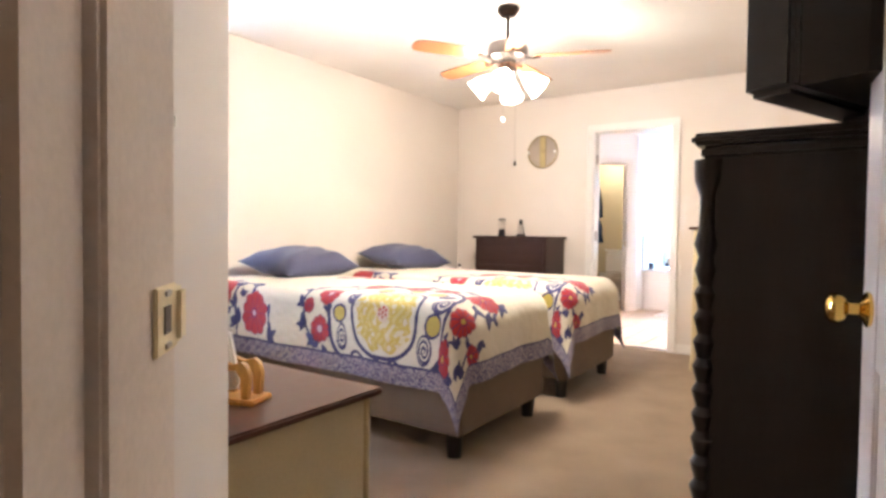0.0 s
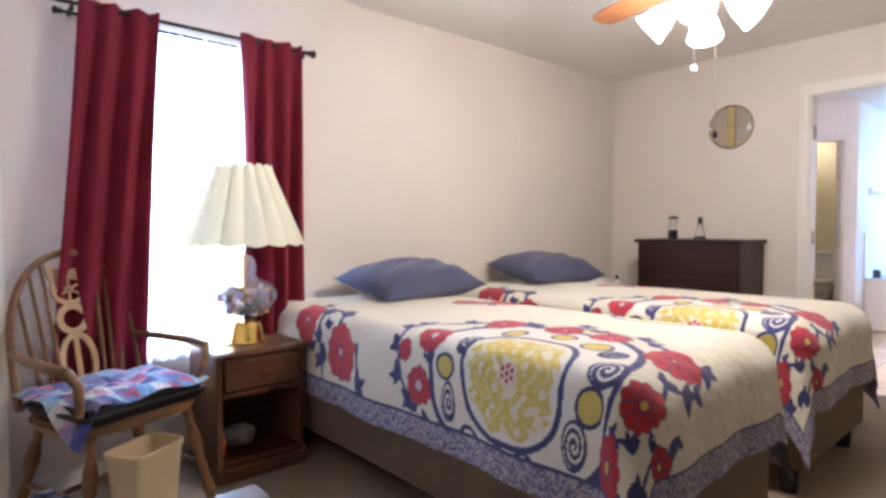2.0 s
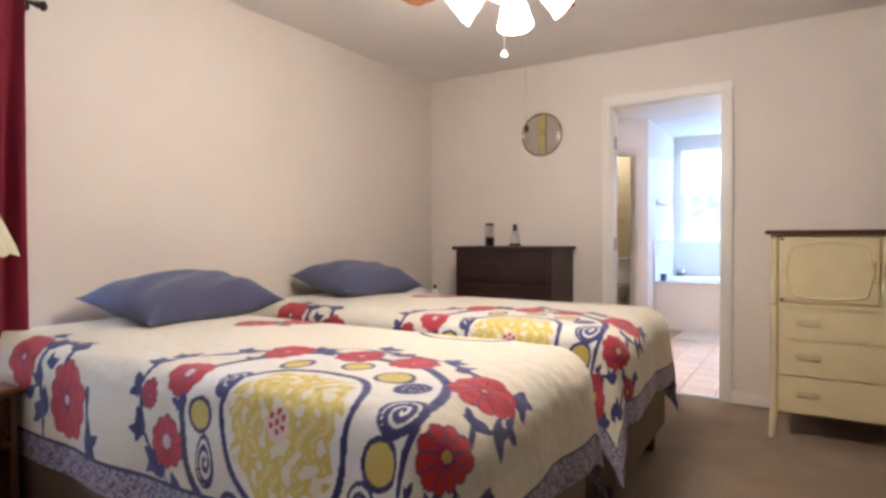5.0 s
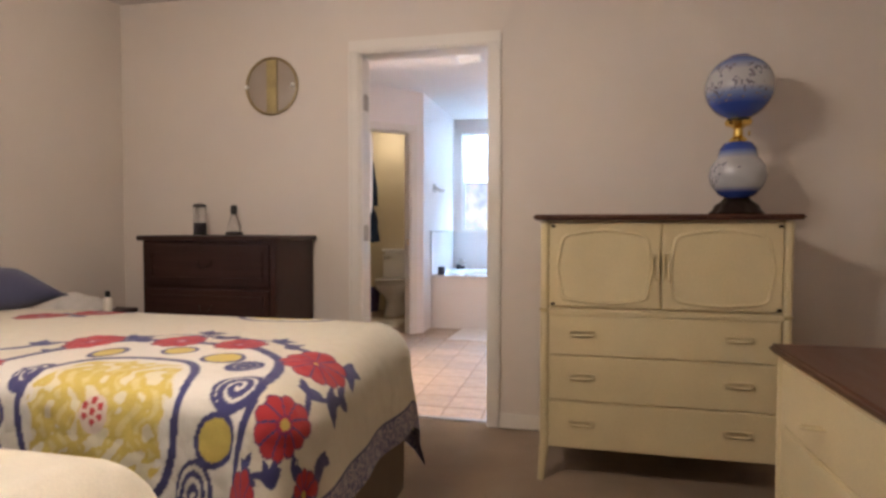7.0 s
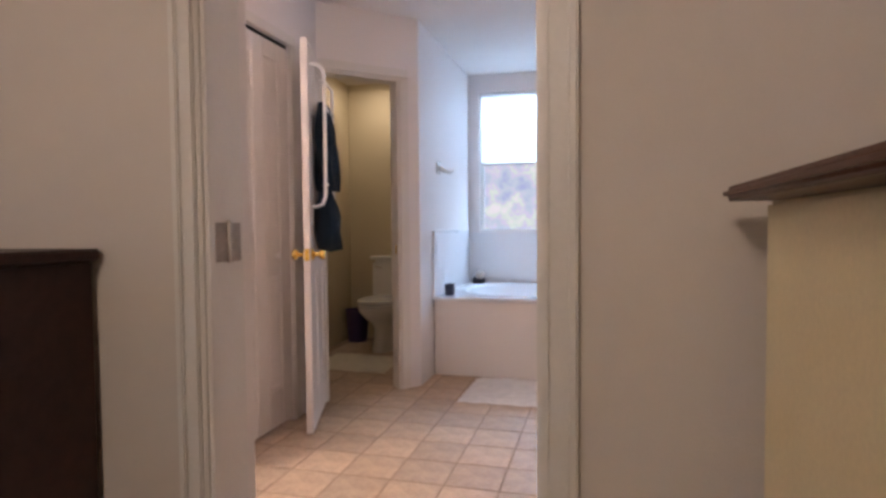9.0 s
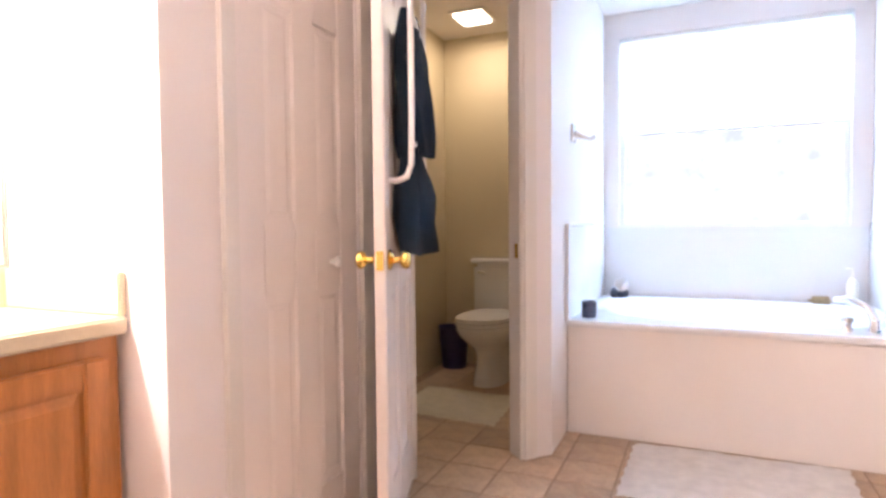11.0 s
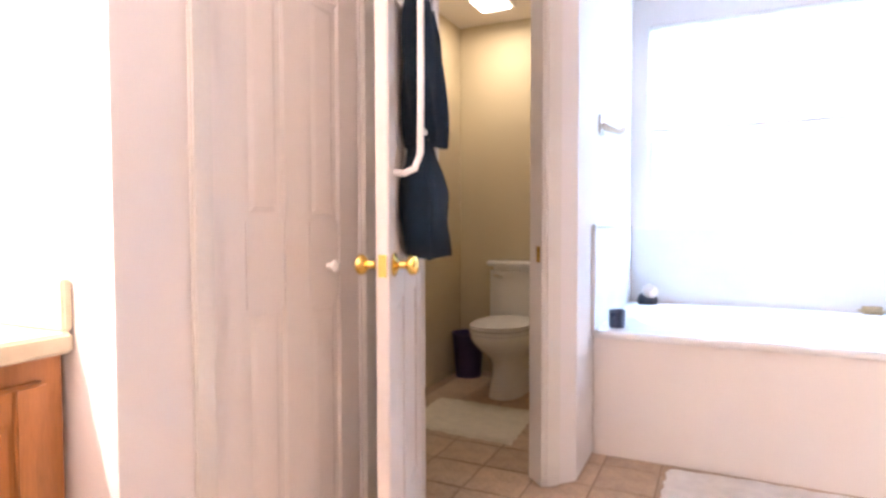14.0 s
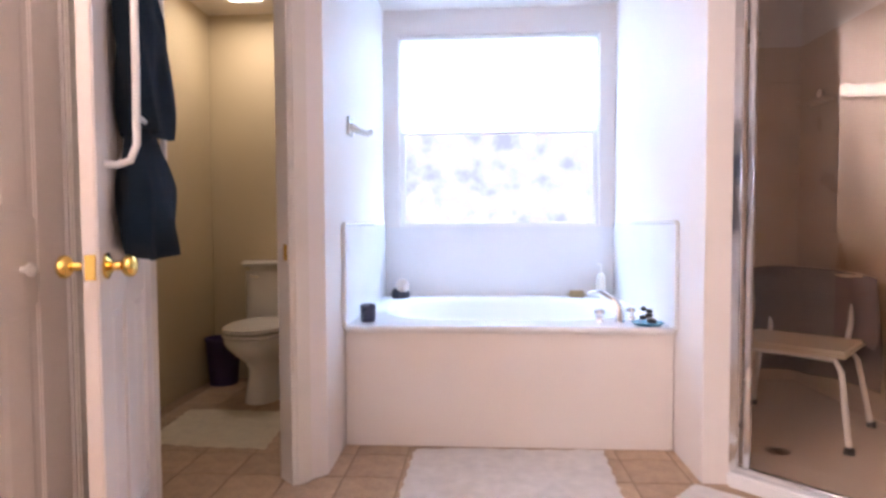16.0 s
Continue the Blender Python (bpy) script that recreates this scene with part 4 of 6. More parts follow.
for hue, colour in petals.items():
    dried = paint(hue + "_dried_petals", colour, 0.8, vary=0.2, scale=30)
    for k in range(24):
        a, z = rnd.uniform(0, 2 * math.pi), rnd.uniform(0.135, 0.262)
        lim = 0.125 * math.sin(math.pi * min(1, max(0.05, (z - 0.10) / 0.215))) ** 0.6
        r, q = lim * rnd.uniform(0.45, 0.98), rnd.uniform(0.015, 0.026)
        cup = lathe([(0, -0.25 * q), (0.6 * q, -0.12 * q), (q, 0.28 * q), (0.55 * q, 0.12 * q), (0, 0)], 7, m=pose(r * math.cos(a), r * math.sin(a), z, rnd.uniform(-80, 80), rnd.uniform(-80, 80), 0))
        part("petal", cup, dried, lp)
part("brass_core", lathe([(0, 0.111), (0.012, 0.112), (0.012, 0.20), (0.03, 0.25), (0.05, 0.262), (0.05, 0.268), (0.012, 0.275), (0.01, 0.43), (0, 0.43)], 24), BRASS, lp)
part("stem", tube([(0, 0, 0.43), (0, 0, 0.845)], 0.005), BRASS, lp)
n = 96
own = bmesh.new()
rings = []
for k2 in range(13):
    q = k2 / 12
    ro = 0.270 + (0.120 - 0.270) * q
    rings.append([own.verts.new(((ro + 0.014 * abs(math.sin(8 * math.pi * 2 * k / n)) ) * math.cos(2 * math.pi * k / n), (ro + 0.014 * abs(math.sin(8 * math.pi * 2 * k / n))) * math.sin(2 * math.pi * k / n),
                                  0.475 + 0.362 * q + (0.012 * abs(math.sin(8 * math.pi * 2 * k / n)) * (1 if k2 == 12 else -1 if k2 == 0 else 0)))) for k in range(n)])
for a, b in zip(rings, rings[1:]):
    for k in range(n):
        own.faces.new((a[k], a[(k + 1) % n], b[(k + 1) % n], b[k]))
bmesh.ops.solidify(own, geom=own.faces[:], thickness=0.002)
part("shade", own, SHADE, lp, "cream pleated fabric shade", angle=25)
for a in range(3):
    part("shade_ring", tube([(0, 0, 0.82), (0.108 * math.cos(a * 2.09), 0.108 * math.sin(a * 2.09), 0.828)], 0.0025, 6), BRASS, lp)


def ring_plate(cz, ax, az, w, t, bm, m):
    """A flat oval ring in x and z round (0, cz), w wide and 2 t thick."""
    own = bmesh.new()
    n = 28
    loops = [[own.verts.new(((ax - e) * math.cos(2 * math.pi * k / n), y, cz + (az - e) * math.sin(2 * math.pi * k / n))) for k in range(n)]
             for e, y in ((0, -t), (w, -t), (w, t), (0, t))]
    for a, b in zip(loops, loops[1:] + loops[:1]):
        for k in range(n):
            own.faces.new((a[k], a[(k + 1) % n], b[(k + 1) % n], b[k]))
    return merge(bm, own, m)


def windsor():
    c = thing("windsor_armchair", "golden-brown wooden bow-back armchair with a cut-out splat", "chair", pose(-2.60, 1.565, 0, 0, 0, 110))
    # local: front towards -y
    seat = bmesh.new()
    pts = [(0.27 * math.copysign(abs(math.cos(a)) ** 0.7, math.cos(a)), 0.24 * math.copysign(abs(math.sin(a)) ** 0.75, math.sin(a))) for a in np.linspace(0, 2 * math.pi, 40, endpoint=False)]
    prism(pts, 0.405, 0.445, bm=seat)
    bmesh.ops.bevel(seat, geom=[e for e in seat.edges if abs(e.verts[0].co.z - e.verts[1].co.z) < 1e-4], offset=0.012, segments=2, affect="EDGES")
    part("seat", seat, CHAIRWOOD, c)
    prof = [0.017, 0.02, 0.024, 0.016, 0.021, 0.014, 0.023, 0.027, 0.023, 0.015, 0.020, 0.015]
    for sx, sy in ((-1, -1), (1, -1), (-1, 1), (1, 1)):
        a, b = Vector((sx * 0.19, sy * 0.16, 0.41)), Vector((sx * 0.255, sy * 0.235, 0.0))
        part("leg", tube([a.lerp(b, k / 11) for k in range(12)], prof[::-1], 12), CHAIRWOOD, c)
    for sx in (-1, 1):
        part("stretcher", tube([(sx * 0.228, -0.205, 0.17), (sx * 0.228, 0.0, 0.17), (sx * 0.228, 0.205, 0.17)], [0.009, 0.015, 0.009], 10), CHAIRWOOD, c)
    part("stretcher", tube([(-0.228, 0, 0.17), (0, 0, 0.17), (0.228, 0, 0.17)], [0.009, 0.015, 0.009], 10), CHAIRWOOD, c)
    bow = []
    for k in range(25):
        a = math.pi * k / 24
        z = 0.45 + 0.585 * math.sin(a) ** 0.75
        bow.append((-0.285 * math.cos(a) * (0.86 + 0.14 * math.sin(a)), 0.20 + 0.13 * (z - 0.45) / 0.6, z))
    part("bow", tube(bow, 0.0145, 12), CHAIRWOOD, c)
    for x in (-0.20, -0.15, -0.105, 0.105, 0.15, 0.20):
        a = math.acos(max(-1, min(1, -x / 0.27)))
        zt = 0.45 + 0.60 * math.sin(a) ** 0.75 - 0.01
        part("spindle", tube([(x * 0.78, 0.19, 0.44), (x * 0.9, 0.25, 0.44 + (zt - 0.44) * 0.5), (x, 0.20 + 0.13 * (zt - 0.45) / 0.6, zt)], [0.008, 0.0085, 0.007], 8), CHAIRWOOD, c)
    for sx in (-1, 1):
        part("arm", tube([(sx * 0.245, 0.245, 0.665), (sx * 0.275, 0.1, 0.66), (sx * 0.29, -0.08, 0.655), (sx * 0.275, -0.18, 0.645), (sx * 0.255, -0.205, 0.60), (sx * 0.235, -0.175, 0.50), (sx * 0.225, -0.155, 0.44)], [0.015, 0.017, 0.02, 0.02, 0.018, 0.015, 0.015], 12), CHAIRWOOD, c)
    # cut-out splat: a wheel between two ears, a ring, and a long pierced oval
    sp = bmesh.new()
    lean = Matrix.Translation((0, 0.215, 0.45)) @ pose(0, 0, 0, -12.2)
    for cz, ax, az, w in ((0.440, 0.072, 0.066, 0.020), (0.318, 0.066, 0.066, 0.026), (0.135, 0.078, 0.128, 0.024)):
        ring_plate(cz, ax, az, w, 0.007, sp, lean)
    for k in range(6):
        a = math.pi * k / 3 + 0.52
        tube([(0.006 * math.cos(a), 0, 0.440 + 0.006 * math.sin(a)), (0.056 * math.cos(a), 0, 0.440 + 0.05 * math.sin(a))], 0.0065, 8, bm=sp, m=lean)
    bx(-0.011, 0.011, -0.006, 0.006, 0.02, 0.25, 0.003, bm=sp, m=lean)
    for sx in (-1, 1):
        outline([(sx * 0.0, 0.492), (sx * 0.062, 0.462), (sx * 0.080, 0.505), (sx * 0.082, 0.565), (sx * 0.058, 0.532), (sx * 0.0, 0.522)], -0.007, 0.007, bm=sp, m=lean)
    part("splat", sp, CUTWOOD, c, "pale scroll-cut splat with round and heart cut-outs")
    return c


chair = windsor()
CM = chair.matrix_basis.copy()
PATCH = printed("patchwork_print", quilt=False)


def patchwork():
    """A folded patchwork cloth with a hanging corner."""
    nu = nv = 110
    me = bpy.data.meshes.new("patchwork_cloth")
    u, v = np.meshgrid(np.linspace(0, 1, nu + 1), np.linspace(0, 1, nv + 1), indexing="ij")
    x = (u - 0.5) * 0.53
    y = (v - 0.5) * 0.44
    hang = np.maximum(0, -y - 0.235) + 0.9 * np.maximum(0, -x - 0.19) * np.clip(-y * 6, 0, 1)
    bulge = (1 - (2 * u - 1) ** 6) * (1 - (2 * v - 1) ** 6)
    z = 0.511 + 0.028 * bulge + 0.012 * np.sin(13 * u + 4 * v) * np.sin(11 * v + 1) + 0.006 * np.sin(31 * u) * bulge - hang * 2.0
    y = np.where(y < -0.22, -0.22 - (-0.22 - y) * 0.45, y)
    co = np.stack([x, y, z], -1).reshape(-1, 3)
    k = np.arange((nu + 1) * (nv + 1)).reshape(nu + 1, nv + 1)
    quads = np.stack([k[:-1, :-1], k[1:, :-1], k[1:, 1:], k[:-1, 1:]], -1).reshape(-1, 4)
    me.from_pydata(co.tolist(), [], quads.tolist())
    rng = np.random.default_rng(11)
    hues = np.array([(0.16, 0.32, 0.58), (0.06, 0.07, 0.30), (0.40, 0.10, 0.22), (0.52, 0.30, 0.44), (0.58, 0.56, 0.55), (0.30, 0.44, 0.60), (0.26, 0.24, 0.46), (0.14, 0.18, 0.42)])
    ci, cj = np.floor(u * 9 + 0.4 * v).astype(int), np.floor(v * 7).astype(int)
    tri = ((u * 9 + 0.4 * v) % 1 + (v * 7) % 1 > 1).astype(int)
    pick = rng.integers(0, len(hues), (12, 8, 2))
    rgb = hues[pick[ci, np.minimum(cj, 7), tri]] * (0.75 + 0.5 * rng.random(u.shape))[..., None]
    col = np.concatenate([rgb.reshape(-1, 3), np.ones((len(co), 1))], 1).astype(np.float32)
    me.color_attributes.new("print", "FLOAT_COLOR", "POINT").data.foreach_set("color", col.ravel())
    bm2 = bmesh.new()
    bm2.from_mesh(me)
    bpy.data.meshes.remove(me)
    ob = part("patchwork_cloth", bm2, PATCH, None, angle=80)
    ob.matrix_basis = CM
    return tagged(ob, "blue and pink patchwork cloth spread over the chair cushion", "quilt")


cu = part("chair_cushion", bx(-0.25, 0.25, -0.235, 0.20, 0.445, 0.505, 0.024, seg=4), BLACK, None)
cu.matrix_basis = CM
tagged(cu, "flat black seat cushion on the wooden armchair", "cushion")
patchwork()

wb = thing("wastebasket", "beige plastic rectangular wastebasket standing before the chair", "wastebasket", pose(-2.33, 1.60, 0, 0, 0, -58))
own = bmesh.new()
lv = []
for z, sx, sy in ((0.0, 0.085, 0.062), (0.325, 0.112, 0.084), (0.328, 0.118, 0.09), (0.345, 0.118, 0.09), (0.345, 0.110, 0.082), (0.31, 0.106, 0.079), (0.012, 0.08, 0.057)):
    ring = []
    for k in range(32):
        a = 2 * math.pi * k / 32
        ring.append(own.verts.new((sx * math.copysign(abs(math.cos(a)) ** 0.35, math.cos(a)), sy * math.copysign(abs(math.sin(a)) ** 0.35, math.sin(a)), z)))
    lv.append(ring)
for a, b in zip(lv, lv[1:]):
    for k in range(32):
        own.faces.new((a[k], a[(k + 1) % 32], b[(k + 1) % 32], b[k]))
own.faces.new(lv[0][::-1])
own.faces.new(lv[-1])
part("bin", own, BEIGEP, wb)

# ---- by the entry: low cabinet, napkin holder, tall chest, television ----
lc = thing("low_cabinet", "low cream cabinet with a dark walnut top", "cabinet", pose(-1.20, 0.975, 0))
part("top", bx(-0.005, 0.655, 0, 0.56, 0.578, 0.60, 0.006, seg=3), TOPWOOD, lc)
part("body", bx(0.025, 0.615, 0.01, 0.53, 0.12, 0.577, 0.006), CREAM, lc)
for x in (0.05, 0.59):
    for y in (0.04, 0.505):
        part("leg", lathe([(0, 0), (0.014, 0), (0.022, 0.12), (0, 0.12)], 12, m=pose(x, y, 0)), CREAM, lc)
for x in (0.03, 0.612):
    part("post", tube([(x, 0.528, 0.12), (x, 0.528, 0.577)], 0.012, 10), CREAMEDGE, lc)
for z in (0.16, 0.36):
    dr = part("drawer", bx(0.06, 0.585, 0.53, 0.54, z, z + 0.18, 0.004), CREAM, lc)
    part("handle", tube([(0.28, 0.54, z + 0.09), (0.30, 0.555, z + 0.09), (0.35, 0.555, z + 0.09), (0.37, 0.54, z + 0.09)], 0.005, 8), CREAMEDGE, dr)
nh = thing("napkin_holder", "yellow wooden holder with blue and cream packets on a cabinet", "napkin holder", pose(-0.775, 1.19, 0.60, 0, 0, 20))
YW = paint("yellow_varnished_wood", (0.56, 0.29, 0.055), 0.35, vary=0.2, scale=8, fine=80, bump=0.08, stretch=(6, 1, 1))
part("base", bx(-0.075, 0.075, -0.05, 0.05, 0, 0.015, 0.005), YW, nh)
for y in (-0.03, 0.03):
    arch = [(-0.05, 0.015), (-0.03, 0.015), (-0.028, 0.07), (-0.014, 0.09), (0.014, 0.09), (0.028, 0.07), (0.03, 0.015), (0.05, 0.015), (0.056, 0.075), (0.046, 0.105), (0.03, 0.115), (0.0, 0.106), (-0.03, 0.115), (-0.046, 0.105), (-0.056, 0.075)]
    part("side", outline(arch, y - 0.008, y + 0.008), YW, nh)
part("packet", bx(-0.03, 0.045, -0.018, 0.018, 0.0165, 0.185, 0.012, seg=3, m=pose(-0.035, 0, 0.010, 0, -12)), IVORY, nh, "cream paper packet")
part("packet", bx(-0.03, 0.03, -0.018, 0.018, 0.0165, 0.195, 0.012, seg=3, m=pose(-0.105, 0, 0.012, 0, -16)), NAVYP, nh, "slate blue packet")

ar = thing("tall_chest", "tall black-brown wooden chest with turned corner columns", "chest of drawers", pose(0.297, 1.745, 0))
AD, AW, AH = 0.60, 0.92, 1.325
part("body", bx(0.03, AD, 0.01, AW, 0.07, AH - 0.045, 0.005), ARMWOOD, ar)
part("top", bx(-0.02, AD + 0.01, -0.02, AW + 0.03, AH - 0.03, AH, 0.010, seg=3), ARMWOOD, ar)
part("cornice", bx(0.0, AD + 0.005, 0.0, AW + 0.012, AH - 0.062, AH - 0.0305, 0.008, seg=3), ARMWOOD, ar)
part("plinth", bx(0.005, AD, -0.005, AW + 0.005, 0, 0.0695, 0.010, seg=3), ARMWOOD, ar)
for y in (0.02, AW - 0.02):
    prof = [(0, 0.07), (0.026, 0.07), (0.03, 0.10), (0.02, 0.13), (0.026, 0.16)]
    for k in range(40):
        q = k / 39
        prof.append((0.022 + 0.0065 * math.sin(2 * math.pi * 13 * q), 0.17 + 0.80 * q))
    prof += [(0.028, 0.985), (0.018, 1.02), (0.03, 1.05), (0.02, 1.09), (0.018, 1.17), (0.032, 1.21), (0.034, AH - 0.063), (0, AH - 0.063)]
    part("column", lathe(prof, 20, m=pose(0.016, y, 0)), ARMWOOD, ar)
for k, z in enumerate((0.12, 0.40, 0.68, 0.96)):
    dr = part("drawer", bx(0.012, 0.03, 0.06, AW - 0.06, z, z + 0.26, 0.006), ARMWOOD, ar)
    for y in (0.25, 0.67):
        part("knob", lathe([(0, 0), (0.008, 0), (0.007, 0.012), (0.016, 0.02), (0, 0.03)], 16, m=pose(0.012, y, z + 0.13, 0, -90)), BRONZE, dr)

tv = thing("television", "black box television with cables behind, on the tall chest", "television", pose(0.365, 1.404, 1.3265, 0, 0, -21))
own = bmesh.new()
# local: screen towards -x, length along y
bx(0.02, 0.12, 0.10, 0.86, 0.02, 0.60, 0.015, bm=own, seg=3)
part("front_bezel", own, BLACK, tv)
own = bmesh.new()
lv = []
for x, iy, z0, z1 in ((0.12, 0.0, 0.03, 0.59), (0.22, 0.03, 0.04, 0.57), (0.38, 0.16, 0.05, 0.46), (0.44, 0.19, 0.06, 0.42)):
    lv.append([own.verts.new((x, 0.12 + iy, z0)), own.verts.new((x, 0.84 - iy, z0)), own.verts.new((x, 0.84 - iy, z1)), own.verts.new((x, 0.12 + iy, z1))])
for a, b in zip(lv, lv[1:]):
    for k in range(4):
        own.faces.new((a[k], a[(k + 1) % 4], b[(k + 1) % 4], b[k]))
own.faces.new(lv[0][::-1])
own.faces.new(lv[-1])
part("back_shell", own, BLACK, tv, smooth=False)
part("screen", bx(0.012, 0.0205, 0.14, 0.82, 0.09, 0.56, 0.003), paint("dark_screen", (0.02, 0.02, 0.022), 0.12, vary=0.05, bump=0), tv, "dark glass screen")
part("foot", bx(0.06, 0.30, 0.46, 0.74, 0.0, 0.055, 0.004), BLACK, tv)
part("sticker", bx(0.05, 0.085, 0.0985, 0.0995, 0.22, 0.30), IVORY, tv, "small pale sticker")
for k in range(3):
    part("cable", tube([(0.44, 0.30 + 0.06 * k, 0.15 + 0.03 * k), (0.50, 0.27 + 0.05 * k, 0.10), (0.50, 0.22, 0.03), (0.47, 0.14 + 0.04 * k, 0.012)], 0.005, 8), IVORY if k == 1 else BLACK, tv)

# ---- far wall: dresser, bottles, mirror, cream chest, blue lamp, low dresser ----
dk = thing("dresser", "dark espresso wooden dresser with panelled drawers", "dresser", pose(-2.50, 5.235, 0))
part("body", bx(0.01, 0.79, 0.02, 0.45, 0.06, 1.01, 0.004), DARKWOOD, dk)
part("top", bx(-0.012, 0.812, -0.004, 0.452, 1.011, 1.038, 0.005, seg=3), DARKWOOD, dk)
part("base", bx(0.0, 0.80, 0.01, 0.45, 0, 0.06, 0.005), DARKWOOD, dk)
for z in (0.09, 0.32, 0.55, 0.78):
    dr = part("drawer", bx(0.04, 0.76, 0.004, 0.0195, z, z + 0.21, 0.003), DARKWOOD, dk)
    fr = bx(0.07, 0.73, -0.003, 0.004, z + 0.03, z + 0.045, 0.003)
    bx(0.07, 0.73, -0.003, 0.004, z + 0.165, z + 0.18, 0.003, bm=fr)
    bx(0.07, 0.085, -0.003, 0.004, z + 0.045, z + 0.165, 0.003, bm=fr)
    bx(0.715, 0.73, -0.003, 0.004, z + 0.045, z + 0.165, 0.003, bm=fr)
    part("molding", fr, DARKWOOD, dr)
    part("pull", tube([(0.36, 0.002, z + 0.13), (0.37, -0.014, z + 0.105), (0.40, -0.017, z + 0.095), (0.43, -0.014, z + 0.105), (0.44, 0.002, z + 0.13)], 0.004, 8), BRONZE, dr, "dark metal drop pull")

b1 = thing("jar", "clear glass jar with a dark lid on the dresser", "jar", pose(-2.345, 5.54, 1.038))
part("glass", lathe([(0, 0.0), (0.034, 0), (0.036, 0.01), (0.034, 0.15), (0.03, 0.16), (0, 0.16)], 24), GLASS, b1)
part("contents", lathe([(0, 0.008), (0.030, 0.008), (0.030, 0.07), (0, 0.07)], 20), paint("dark_contents", (0.05, 0.04, 0.05), 0.6), b1, "dark contents")
part("foot", lathe([(0, -0.0), (0.037, 0.0), (0.037, 0.012), (0.035, 0.014), (0, 0.014)], 24), BLACK, b1)
part("lid", lathe([(0, 0.16), (0.037, 0.16), (0.037, 0.172), (0.02, 0.18), (0, 0.18)], 24), BLACK, b1, "black lid")
b2 = thing("perfume_bottle", "small pale bottle with a dark stopper on a black stand", "bottle", pose(-2.125, 5.54, 1.038))
part("stand", lathe([(0, 0), (0.046, 0), (0.048, 0.008), (0.04, 0.02), (0, 0.022)], 24), BLACK, b2)
part("bottle", lathe([(0, 0.022), (0.036, 0.022), (0.034, 0.06), (0.02, 0.10), (0.014, 0.115), (0, 0.115)], 24), GLASS, b2)
part("stopper", lathe([(0, 0.115), (0.017, 0.116), (0.019, 0.14), (0.016, 0.168), (0, 0.172)], 20), BLACK, b2, "black stopper")

mi = thing("round_plaque", "round glass wall plaque with a gilt centre band and thin rim", "wall plaque", pose(-1.967, YB, 1.903, 90))
part("backing", lathe([(0, 0), (0.150, 0), (0.155, 0.007), (0, 0.0075)], 48), NICKEL, mi)
part("face", lathe([(0, 0.013), (0.08, 0.0125), (0.155, 0.0105), (0.158, 0.008), (0, 0.008)], 64), paint("pale_taupe_glass", (0.40, 0.335, 0.275), 0.22, vary=0.05, scale=5, bump=0, coat=0.5), mi, "smooth pale taupe glass")
part("band", bx(-0.030, 0.034, -0.150, 0.150, 0.0128, 0.0142, 0.0005), paint("gilt_band", (0.44, 0.34, 0.15), 0.4, 0.2, vary=0.15, scale=10), mi, "gilt vertical band")
part("band_edge", bx(0.035, 0.042, -0.148, 0.148, 0.0128, 0.017, 0.001), paint("dark_gilt_edge", (0.15, 0.105, 0.06), 0.4, 0.3), mi, "dark raised band edge")
part("rim", tube([(0.161 * math.cos(a), 0.161 * math.sin(a), 0.010) for a in np.linspace(0, 2 * math.pi, 64, endpoint=False)], 0.008, 10, closed=True), paint("aged_gilt_rim", (0.36, 0.27, 0.14), 0.35, 0.5, vary=0.15, scale=14), mi, "thin aged gilt rim")
for x in (-0.157, 0.138):
    part("clip", lathe([(0, 0.010), (0.010, 0.010), (0.011, 0.022), (0.005, 0.027), (0, 0.027)], 16, m=pose(x, 0, 0)), WHITEMET, mi, "small bright clip")

n2 = thing("small_nightstand", "small dark bedside table between bed and dresser", "nightstand", pose(-2.96, 4.92, 0))
part("top", bx(0, 0.40, 0, 0.38, 0.62, 0.645, 0.005), DARKWOOD, n2)
for x in (0.03, 0.37):
    for y in (0.03, 0.35):
        part("leg", bx(x - 0.018, x + 0.018, y - 0.018, y + 0.018, 0, 0.62, 0.003), DARKWOOD, n2)
wc = part("folded_cloth", sheet(30, 24, lambda u, v: Vector((-2.93 + 0.28 * u, 4.98 + 0.26 * v, 0.648 + 0.085 * max(0, math.sin(math.pi * u) * math.sin(math.pi * v)) ** 0.4 + 0.01 * math.sin(14 * u + 3 * v) * math.sin(math.pi * u) * math.sin(math.pi * v)))), WHITEMAT, None, angle=80)
tagged(wc, "crumpled white cloth heaped on the bedside table", "cloth")
b3 = thing("small_bottle", "small white bottle with a dark cap", "bottle", pose(-2.60, 5.13, 0.645))
part("bottle", lathe([(0, 0), (0.022, 0), (0.023, 0.06), (0.012, 0.075), (0, 0.075)], 20), IVORY, b3)
part("cap", lathe([(0, 0.075), (0.013, 0.075), (0.012, 0.105), (0, 0.108)], 16), BLACK, b3, "dark cap")


def bow_handle(m, parent, ln=0.1):
    """A flat loop pull: two long sides with round ends, standing a little proud of the front."""
    h, w = ln / 2, 0.0105
    pts = [(w * math.cos(a), -0.008, h - w + w * math.sin(a)) for a in np.linspace(0, math.pi, 7)]
    pts += [(-w * math.cos(a), -0.008, -h + w - w * math.sin(a)) for a in np.linspace(0, math.pi, 7)]
    pull = bmesh.new()
    tube(pts, 0.0036, 8, bm=pull, m=m, closed=True)
    for z in (-h + w, h - w):
        tube([(0, 0, z), (0, -0.008, z)], 0.0045, 8, bm=pull, m=m)
    part("handle", pull, CREAM, parent, "slim worn loop handle")


